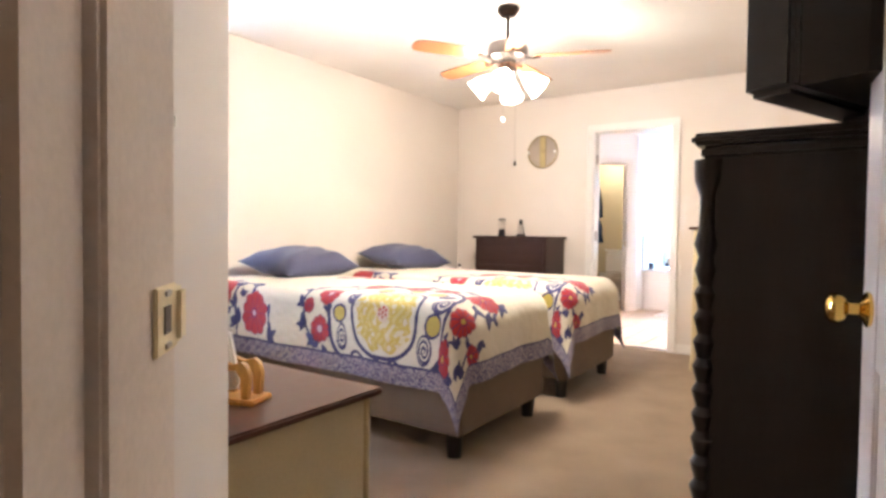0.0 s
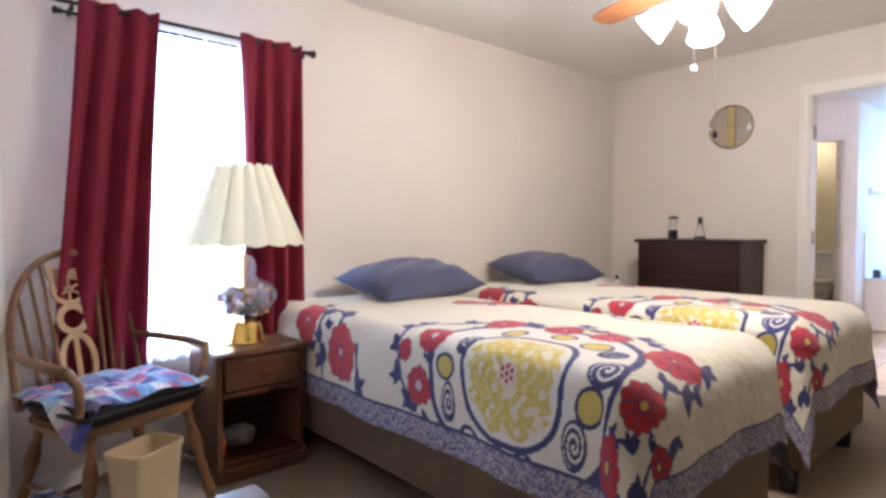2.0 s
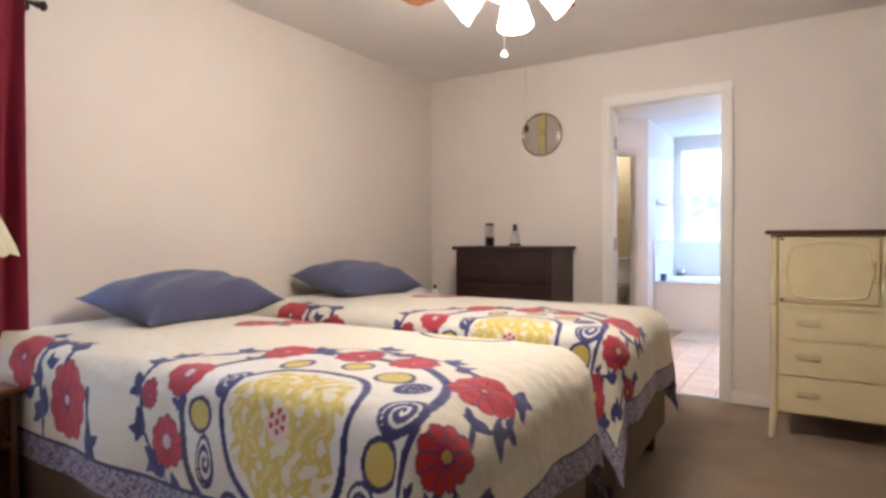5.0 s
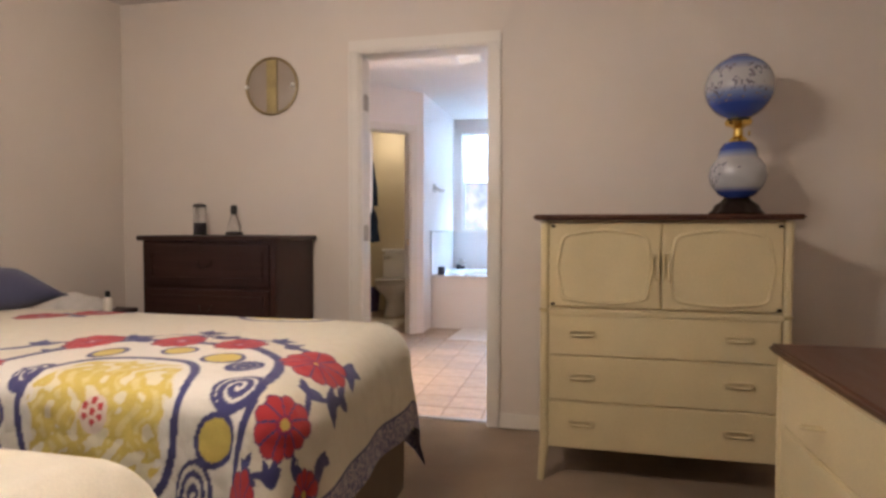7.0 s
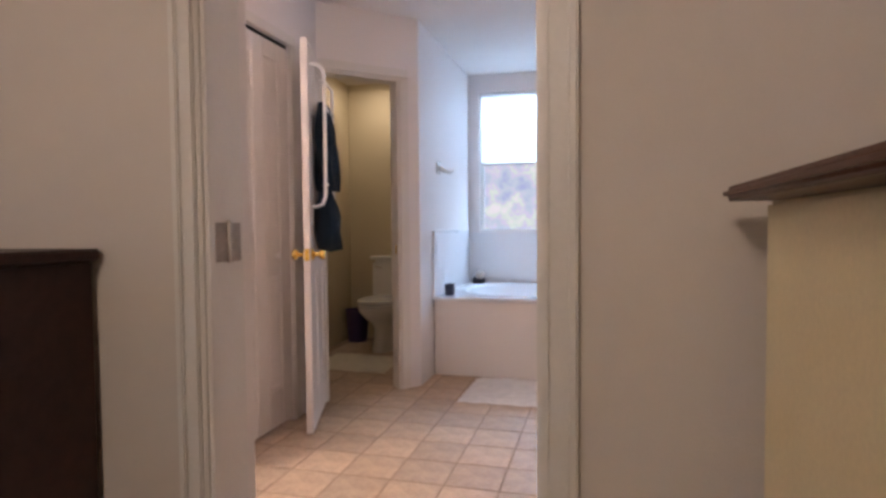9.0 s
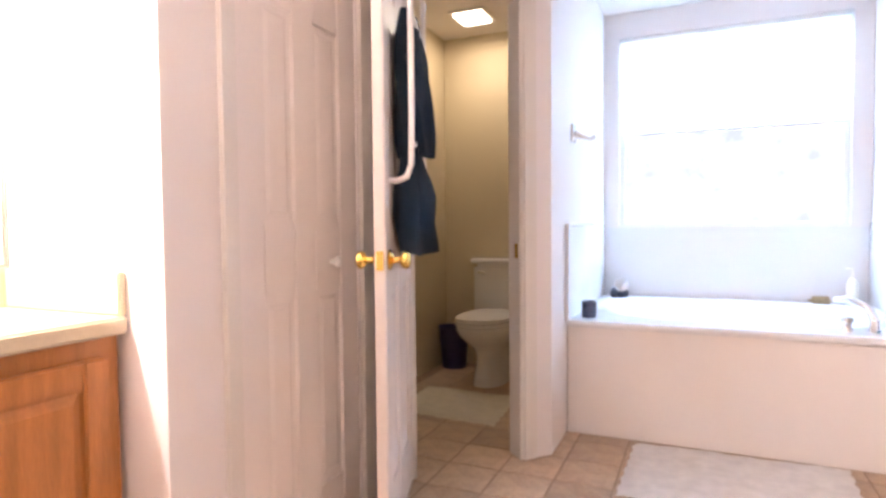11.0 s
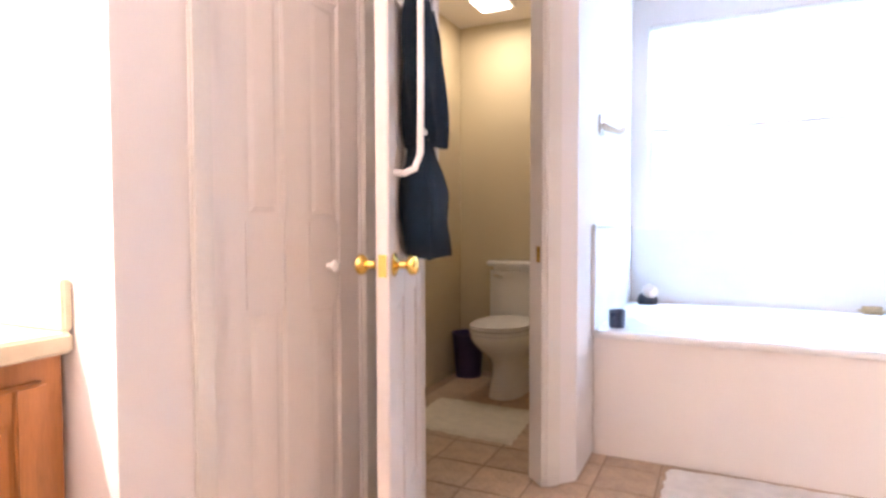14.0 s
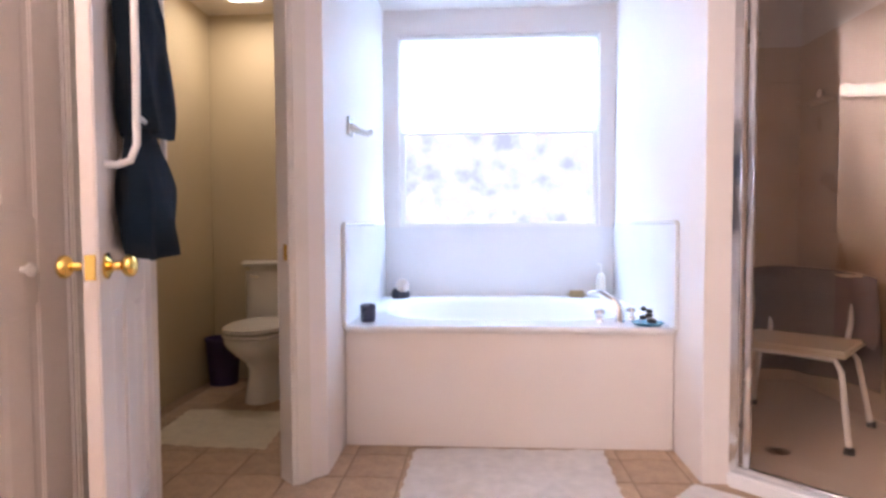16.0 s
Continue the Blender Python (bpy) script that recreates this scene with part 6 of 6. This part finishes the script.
hk = thing("towel_hook", "white porcelain double hook on the alcove wall", "hook", pose(-1.76, 8.80, 1.515))
part("plate", bx(0, 0.012, -0.045, 0.045, -0.045, 0.05, 0.006, seg=3), PORC, hk)
part("arm", tube([(0.01, 0.0, 0.0), (0.05, 0.02, -0.02), (0.085, 0.05, -0.03), (0.10, 0.07, -0.015)], [0.02, 0.014, 0.011, 0.013], 12), PORC, hk)

# window over the tub
w2 = thing("window_2", "white-framed bath window with a half-drawn pale shade", "window", kind="structure")
for x0, x1, z0, z1 in ((BX0, BX0 + 0.035, BZ0, BZ1), (BX1 - 0.035, BX1, BZ0, BZ1), (BX0 + 0.035, BX1 - 0.035, BZ1 - 0.035, BZ1), (BX0 + 0.035, BX1 - 0.035, BZ0, BZ0 + 0.03)):
    part("window_frame", bx(x0, x1, 9.91, 9.95, z0, z1, 0.004), WHITEMET, w2)
part("window_sill", bx(BX0, BX1, 9.85, 9.95, BZ0 - 0.001, BZ0 + 0.012, 0.004), WHITEMET, w2)
p2 = part("pane", bx(BX0 + 0.035, BX1 - 0.035, 9.928, 9.933, BZ0 + 0.03, BZ1 - 0.035), PANE, w2)
p2.visible_shadow = False
bs = thing("window_shade", "white cellular shade drawn over the window's upper half", "window shade")
part("head_rail", bx(BX0 + 0.01, BX1 - 0.01, 9.865, 9.90, BZ1 - 0.03, BZ1 - 0.002, 0.004), WHITEMET, bs)
part("fabric", sheet(2, 120, lambda u, v: Vector((BX0 + 0.015 + (BX1 - BX0 - 0.03) * u, 9.882 + 0.0025 * math.sin(v * 30 * 2 * math.pi), BZ1 - 0.03 - 0.60 * v))), WINSHADE, bs)
part("bottom_rail", bx(BX0 + 0.012, BX1 - 0.012, 9.872, 9.893, BZ1 - 0.65, BZ1 - 0.63, 0.004), WHITEMET, bs)

# ---- toilet room ----
to = thing("toilet", "white two-piece toilet with the lid down", "toilet", pose(-2.43, 9.845, 0) @ Matrix.Diagonal((1, 1.13, 1.04, 1)))
own = bmesh.new()
lv = []
for z, w, l0, l1 in ((0.0, 0.115, -0.10, -0.535), (0.03, 0.112, -0.10, -0.53), (0.12, 0.102, -0.10, -0.505), (0.19, 0.100, -0.12, -0.50), (0.235, 0.118, -0.13, -0.53), (0.28, 0.150, -0.15, -0.60), (0.33, 0.176, -0.17, -0.655), (0.365, 0.184, -0.18, -0.678), (0.39, 0.182, -0.19, -0.678)):
    lv.append([own.verts.new((w * math.copysign(abs(math.cos(a)) ** 0.85, math.cos(a)), (l0 + l1) / 2 + (l0 - l1) / 2 * math.copysign(abs(math.sin(a)) ** 0.9, math.sin(a)), z)) for a in np.linspace(0, 2 * math.pi, 36, endpoint=False)])
for a, b in zip(lv, lv[1:]):
    for k in range(36):
        own.faces.new((a[k], a[(k + 1) % 36], b[(k + 1) % 36], b[k]))
own.faces.new(lv[0][::-1])
own.faces.new(lv[-1])
part("bowl", own, PORC, to, angle=60)


def seat_plate(z0, z1, w, l0, l1):
    pts = [(w * math.copysign(abs(math.cos(a)) ** 0.85, math.cos(a)), (l0 + l1) / 2 + (l0 - l1) / 2 * math.copysign(abs(math.sin(a)) ** 0.9, math.sin(a))) for a in np.linspace(0, 2 * math.pi, 40, endpoint=False)]
    own = bmesh.new()
    prism(pts, z0, z1, bm=own)
    bmesh.ops.bevel(own, geom=[e for e in own.edges if abs(e.verts[0].co.z - e.verts[1].co.z) < 1e-5], offset=0.006, segments=2, affect="EDGES")
    return own


part("seat", seat_plate(0.395, 0.415, 0.188, -0.20, -0.69), PORC, to)
part("lid", seat_plate(0.422, 0.442, 0.186, -0.20, -0.685), PORC, to)
part("tank", bx(-0.21, 0.21, -0.185, -0.005, 0.39, 0.745, 0.025, seg=4), PORC, to)
part("tank_lid", bx(-0.225, 0.225, -0.20, 0.0, 0.746, 0.785, 0.012, seg=3), PORC, to)
part("flush_lever", tube([(-0.16, -0.186, 0.69), (-0.16, -0.205, 0.69), (-0.10, -0.21, 0.68)], 0.007, 8), CHROME, to)
pb = thing("purple_wastebasket", "dark purple plastic wastebasket beside the toilet", "wastebasket", pose(-2.815, 9.70, 0))
part("bin", lathe([(0, 0), (0.088, 0), (0.110, 0.29), (0.116, 0.292), (0.116, 0.305), (0.106, 0.305), (0.083, 0.01), (0, 0.01)], 32), PURPLE, pb)
ph = thing("brush_holder", "small dark brush holder behind the toilet", "brush holder", pose(-2.08, 9.62, 0))
part("holder", lathe([(0, 0), (0.05, 0), (0.045, 0.12), (0.03, 0.13), (0, 0.13)], 20), PURPLE, ph)
part("brush_stem", tube([(0, 0, 0.13), (0.0, 0.01, 0.30)], 0.008, 8), CHROME, ph)
cl2 = thing("ceiling_light", "square lit ceiling light in the toilet room", "ceiling light", pose(-2.56, 9.455, H))
part("frame", bx(-0.125, 0.125, -0.135, 0.135, -0.014, -0.001, 0.004), WHITEMET, cl2)
df = part("diffuser", bx(-0.098, 0.098, -0.108, 0.108, -0.026, -0.0145, 0.004), WCLAMP, cl2, "glowing square diffuser")
df.visible_shadow = False


def mat_rug(name, label, corners, material, seed):
    rnd = random.Random(seed)
    a, b, c, d = (Vector((x, y, 0)) for x, y in corners)

    def fn(u, v):
        p = a.lerp(b, u).lerp(d.lerp(c, u), v)
        e = min(u, 1 - u, v, 1 - v)
        return Vector((p.x + 0.004 * math.sin(40 * v), p.y + 0.004 * math.sin(37 * u), 0.002 + 0.012 * min(1, e * 25) + 0.002 * math.sin(9 * u + 5 * v)))
    own = sheet(60, 44, fn)
    for w in list(own.verts):
        w.co.z += rnd.uniform(-0.0012, 0.0012)
    ob = part(name, own, material, None, angle=80)
    return tagged(ob, label, "bath mat", "bath mats")


mat_rug("bath_mat", "white cotton bath mat lying before the tub", ((-1.44, 8.04), (-0.59, 8.07), (-0.567, 8.655), (-1.43, 8.635)), WHITEMAT, 1)
mat_rug("bath_mat", "white cotton bath mat lying before the shower", ((-0.46, 8.12), (0.06, 7.60), (0.30, 7.80), (-0.28, 8.325)), WHITEMAT, 2)
mat_rug("bath_mat", "ivory cotton mat lying before the toilet", ((-2.735, 8.63), (-2.125, 8.59), (-2.155, 9.125), (-2.77, 9.14)), CREAMMAT, 3)

# over-door rail and towels on the open toilet room door; local x along the leaf, +y towards the toilet
rk = thing("over_door_rail", "white tubular over-door towel rail", "towel rail", WD)
x0 = lw - 0.075
part("rail", tube([(x0, 0.018, 1.18), (x0, 0.045, 1.178), (x0, 0.075, 1.19), (x0, 0.09, 1.23), (x0, 0.092, 1.40), (x0, 0.092, 1.86), (x0, 0.08, 1.90), (x0, 0.05, 1.915), (x0, 0.018, 1.915)], 0.0095, 12), WHITEMET, rk)
part("rail", tube([(x0 - 0.36, 0.018, 1.18), (x0 - 0.36, 0.045, 1.178), (x0 - 0.36, 0.075, 1.19), (x0 - 0.36, 0.09, 1.23), (x0 - 0.36, 0.092, 1.86), (x0 - 0.36, 0.05, 1.915), (x0 - 0.36, 0.018, 1.915)], 0.0095, 12), WHITEMET, rk)
for z in (1.30, 1.70):
    part("crossbar", tube([(x0, 0.092, z), (x0 - 0.36, 0.092, z)], 0.007, 10), WHITEMET, rk)
part("hanger", bx(x0 - 0.03, x0 + 0.03, -0.024, 0.022, 2.012, 2.019, 0.001), WHITEMET, rk)


def hung(name, label, zt, zb, w0, w1, seed, out0=0.085, out1=0.155):
    """A towel hung over a bar and gathered: closed bulging folds, wider towards the hem."""
    rnd = random.Random(seed)
    ph = rnd.uniform(0, 6)

    def fn(u, v):
        a = 2 * math.pi * u
        grow = 0.45 + 0.55 * min(1, 2.2 * v) - 0.1 * max(0, v - 0.9)
        hw = (w0 + (w1 - w0) * v) / 2
        fx = hw * math.copysign(abs(math.cos(a)) ** 0.7, math.cos(a)) * (0.75 + 0.25 * min(1, 3 * v))
        fy = (out1 - out0) / 2 * math.sin(a) * grow * (1 + 0.25 * math.sin(3 * a + ph))
        fy += 0.012 * math.sin(5 * a + 3 * v + ph) * min(1, 4 * v) + 0.006 * math.sin(9 * a - 5 * v)
        fx *= (1 + 0.06 * math.sin(7 * v + ph)) * (1 - 0.38 * max(0, (v - 0.8) / 0.2) ** 2)
        return Vector((x0 - 0.16 + fx, (out0 + out1) / 2 + 0.012 + fy + 0.01 * v, zt + (zb - zt) * v + 0.010 * math.sin(2 * a + ph) * v))
    own = sheet(64, 40, fn)
    bmesh.ops.remove_doubles(own, verts=own.verts, dist=0.0008)
    ob = part(name, own, TOWEL, None, angle=80)
    ob.matrix_basis = WD
    return tagged(ob, label, "towel", "towels on the door")


hung("towel", "navy terry towel bunched over the upper rail", 1.735, 1.275, 0.27, 0.20, 4, 0.0, 0.105)
hung("towel", "navy terry towel hanging from the lower rail", 1.285, 0.945, 0.16, 0.27, 5, 0.004, 0.112)

# ---- shower ----
sm = Matrix(((0.7071, 0.7071, 0, -0.135), (-0.7071, 0.7071, 0, 8.335), (0, 0, 1, 0), (0, 0, 0, 1)))
shw = thing("shower_enclosure", "slanted glass shower door in a bright metal frame", "shower door", sm)
SL, SH = 0.92, 1.98
part("sill", bx(0, SL, -0.04, 0.06, 0.0, 0.06, 0.01, seg=3), ACRYL, shw, "white shower curb")
part("bottom_track", bx(0.03, SL, -0.014, 0.02, 0.06, 0.085, 0.004), CHROME, shw)
part("post", bx(0.0, 0.035, -0.018, 0.022, 0.06, SH, 0.005), CHROME, shw)
part("post", bx(0.052, 0.075, -0.012, 0.014, 0.086, SH - 0.03, 0.004), CHROME, shw)
part("post", bx(SL - 0.035, SL, -0.018, 0.022, 0.06, SH, 0.005), CHROME, shw)
part("top_track", bx(0.03, SL - 0.03, -0.016, 0.02, SH - 0.035, SH, 0.004), CHROME, shw)
gl = part("pane", bx(0.076, SL - 0.036, -0.002, 0.003, 0.086, SH - 0.036), SHOWERG, shw, "clear glass pane")
gl.visible_shadow = False
setting("trim_shower", bx(-0.075, 0.0, -0.012, 0.10, 0, H, 0.012, m=sm), TRIM, "white corner trim beside the shower", "trim")
SHWALL = paint("beige_shower_wall", (0.72, 0.58, 0.46), 0.3, vary=0.06, scale=3, fine=90, bump=0.05)
bm = bx(-0.112, 0.918, 9.845, 9.858, 0, 2.15)
bx(0.905, 0.918, 7.70, 9.844, 0, 2.15, bm=bm)
bx(-0.113, -0.104, 8.42, 9.844, 0, 2.15, bm=bm)
setting("wall_shower", bm, SHWALL, "beige moulded shower walls", "wall")
bm = bx(0.52, 0.92, 7.60, 7.70, 0, H)
setting("wall_shower_end", bm, BATHWALL, "white wall at the end of the shower", "wall")
setting("floor_shower", prism([(-0.10, 8.44), (0.56, 7.78), (0.90, 7.72), (0.90, 9.84), (-0.10, 9.84)], 0.0, 0.03), paint("pale_shower_pan", (0.56, 0.46, 0.38), 0.35, vary=0.06, scale=4), "pale shower pan", "shower floor")
dn = thing("drain", "round metal drain in the shower pan", "drain", pose(0.19, 8.62, 0.03))
part("grate", lathe([(0, 0.004), (0.045, 0.003), (0.05, 0.0), (0, 0.0)], 28), NICKEL, dn)
shd = thing("shower_fixture", "dark shower head on a short arm", "shower fixture", pose(-0.104, 8.56, 1.86))
part("arm", tube([(0, 0, 0.0), (0.06, 0, 0.015), (0.11, 0, -0.01)], 0.009, 10), CHROME, shd)
part("head", lathe([(0, 0), (0.012, 0), (0.018, 0.02), (0.036, 0.045), (0.036, 0.055), (0, 0.055)], 20, m=pose(0.10, 0, -0.005, 0, 140)), NICKEL, shd)
# shelf and chrome disc added to stand for reflections and a glint
pt = thing("shower_reflection_shelf", "small added shelf and bright disc in place of shower reflections", "shelf", pose(0.904, 9.60, 1.80))
part("shelf", bx(-0.09, 0, -0.14, 0.10, -0.06, -0.045, 0.004), SHWALL, pt)
part("glint_disc", lathe([(0, 0), (0.03, 0.002), (0.028, 0.02), (0, 0.03)], 20, m=pose(0, 0, 0, 0, -90)), CHROME, pt)

shc = thing("shower_chair", "white plastic shower chair with bent tube legs", "shower chair", pose(0.44, 8.95, 0.03, 0, 0, -42))
SEATP = paint("cream_plastic_seat", (0.70, 0.60, 0.46), 0.45, vary=0.04, scale=6)
part("seat", bx(-0.25, 0.25, -0.20, 0.20, 0.40, 0.435, 0.016, seg=4), SEATP, shc)
for sy in (-1, 1):
    part("leg_frame", tube([(-0.27, sy * 0.24, 0.0), (-0.22, sy * 0.17, 0.34), (-0.19, sy * 0.15, 0.385), (0, sy * 0.15, 0.392), (0.19, sy * 0.15, 0.385), (0.22, sy * 0.17, 0.34), (0.27, sy * 0.24, 0.0)], 0.0125, 12), WHITEMET, shc)
    for sx in (-1, 1):
        part("rubber_foot", lathe([(0, 0), (0.022, 0), (0.02, 0.025), (0.015, 0.03), (0, 0.03)], 16, m=pose(sx * 0.27, sy * 0.24, 0)), BLACK, shc)
for sx in (-1, 1):
    part("back_post", tube([(sx * 0.17, 0.16, 0.39), (sx * 0.18, 0.22, 0.50), (sx * 0.18, 0.25, 0.72)], 0.0125, 12), WHITEMET, shc)
part("backrest", bx(-0.23, 0.23, 0.235, 0.262, 0.60, 0.76, 0.012, seg=3), SEATP, shc)


def throw(u, v):
    x = -0.27 + 0.56 * u
    if v < 0.5:
        y, z = 0.215 - 0.03 * (0.5 - v), 0.79 - (0.5 - v) * 0.70
    else:
        y, z = 0.285 + 0.03 * (v - 0.5), 0.79 - (v - 0.5) * 1.15
    r = min(abs(v - 0.5) * 14, 1)
    return Vector((x + 0.01 * math.sin(9 * v), 0.25 + (y - 0.25) * r + 0.014 * math.sin(17 * u + 3 * v) * r, z - 0.03 * (2 * u - 1) ** 4 - 0.03 * u))


gt = part("bath_towel", sheet(48, 60, throw, 0.006), GREYTOWEL, None, angle=80)
gt.matrix_basis = shc.matrix_basis
tagged(gt, "grey terry towel draped over the shower chair", "towel")

# ---- outdoors beyond the windows ----
setting("ground", bx(-40, 40, -40, 60, -0.6, -0.5), paint("dry_grass_ground", (0.16, 0.15, 0.08), 0.95, vary=0.3, scale=0.5, fine=8), "dry grass outside", "ground")


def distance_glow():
    """Daylight on hazy shrubs and sky, out of focus, put into a glowing colour."""
    m = bpy.data.materials.new("glowing_hazy_distance")
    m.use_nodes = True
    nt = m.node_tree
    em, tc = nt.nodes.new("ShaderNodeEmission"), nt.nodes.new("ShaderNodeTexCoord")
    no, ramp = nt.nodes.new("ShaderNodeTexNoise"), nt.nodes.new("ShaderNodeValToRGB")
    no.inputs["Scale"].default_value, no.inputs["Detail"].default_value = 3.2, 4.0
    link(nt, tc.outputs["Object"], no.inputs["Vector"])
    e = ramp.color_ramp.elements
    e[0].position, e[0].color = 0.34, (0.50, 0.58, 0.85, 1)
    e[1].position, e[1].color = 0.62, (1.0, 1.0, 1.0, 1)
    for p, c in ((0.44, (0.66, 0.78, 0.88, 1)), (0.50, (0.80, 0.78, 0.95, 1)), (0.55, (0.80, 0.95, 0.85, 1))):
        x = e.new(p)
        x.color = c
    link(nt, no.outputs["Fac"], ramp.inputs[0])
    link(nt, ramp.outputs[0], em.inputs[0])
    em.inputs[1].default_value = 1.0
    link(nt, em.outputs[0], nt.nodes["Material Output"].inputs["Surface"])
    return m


setting("backdrop", bx(-9, 7, 14.0, 14.05, -0.5, 5.5), distance_glow(), "glowing panel painted as daylit hazy shrubs beyond the bath window", "backdrop")

# ---- floor tiles ----
TS = 0.235
tme = None
for i in range(-8, 9):
    for j in range(-12, 6):
        x, y = -1.69 + i * TS + TS / 2, 8.56 + j * TS + TS / 2
        if not (-3.02 < x < 0.62 and 5.80 < y < 9.84):
            continue
        if (x < -2.28 and y < 7.86) or (x > -1.86 and y > 8.70) or (x > -0.05 and y > 8.20) or (x < -2.95):
            continue
        if tme is None:
            own = bx(-TS / 2 + 0.004, TS / 2 - 0.004, -TS / 2 + 0.004, TS / 2 - 0.004, -0.004, 0.0, 0.0015, seg=1)
            t = part("tile", own, TILE, fl2, smooth=False)
            tme = t.data
        else:
            t = new("tile", tme)
            t.parent = fl2
        t.location = (x, y, 0.0005)
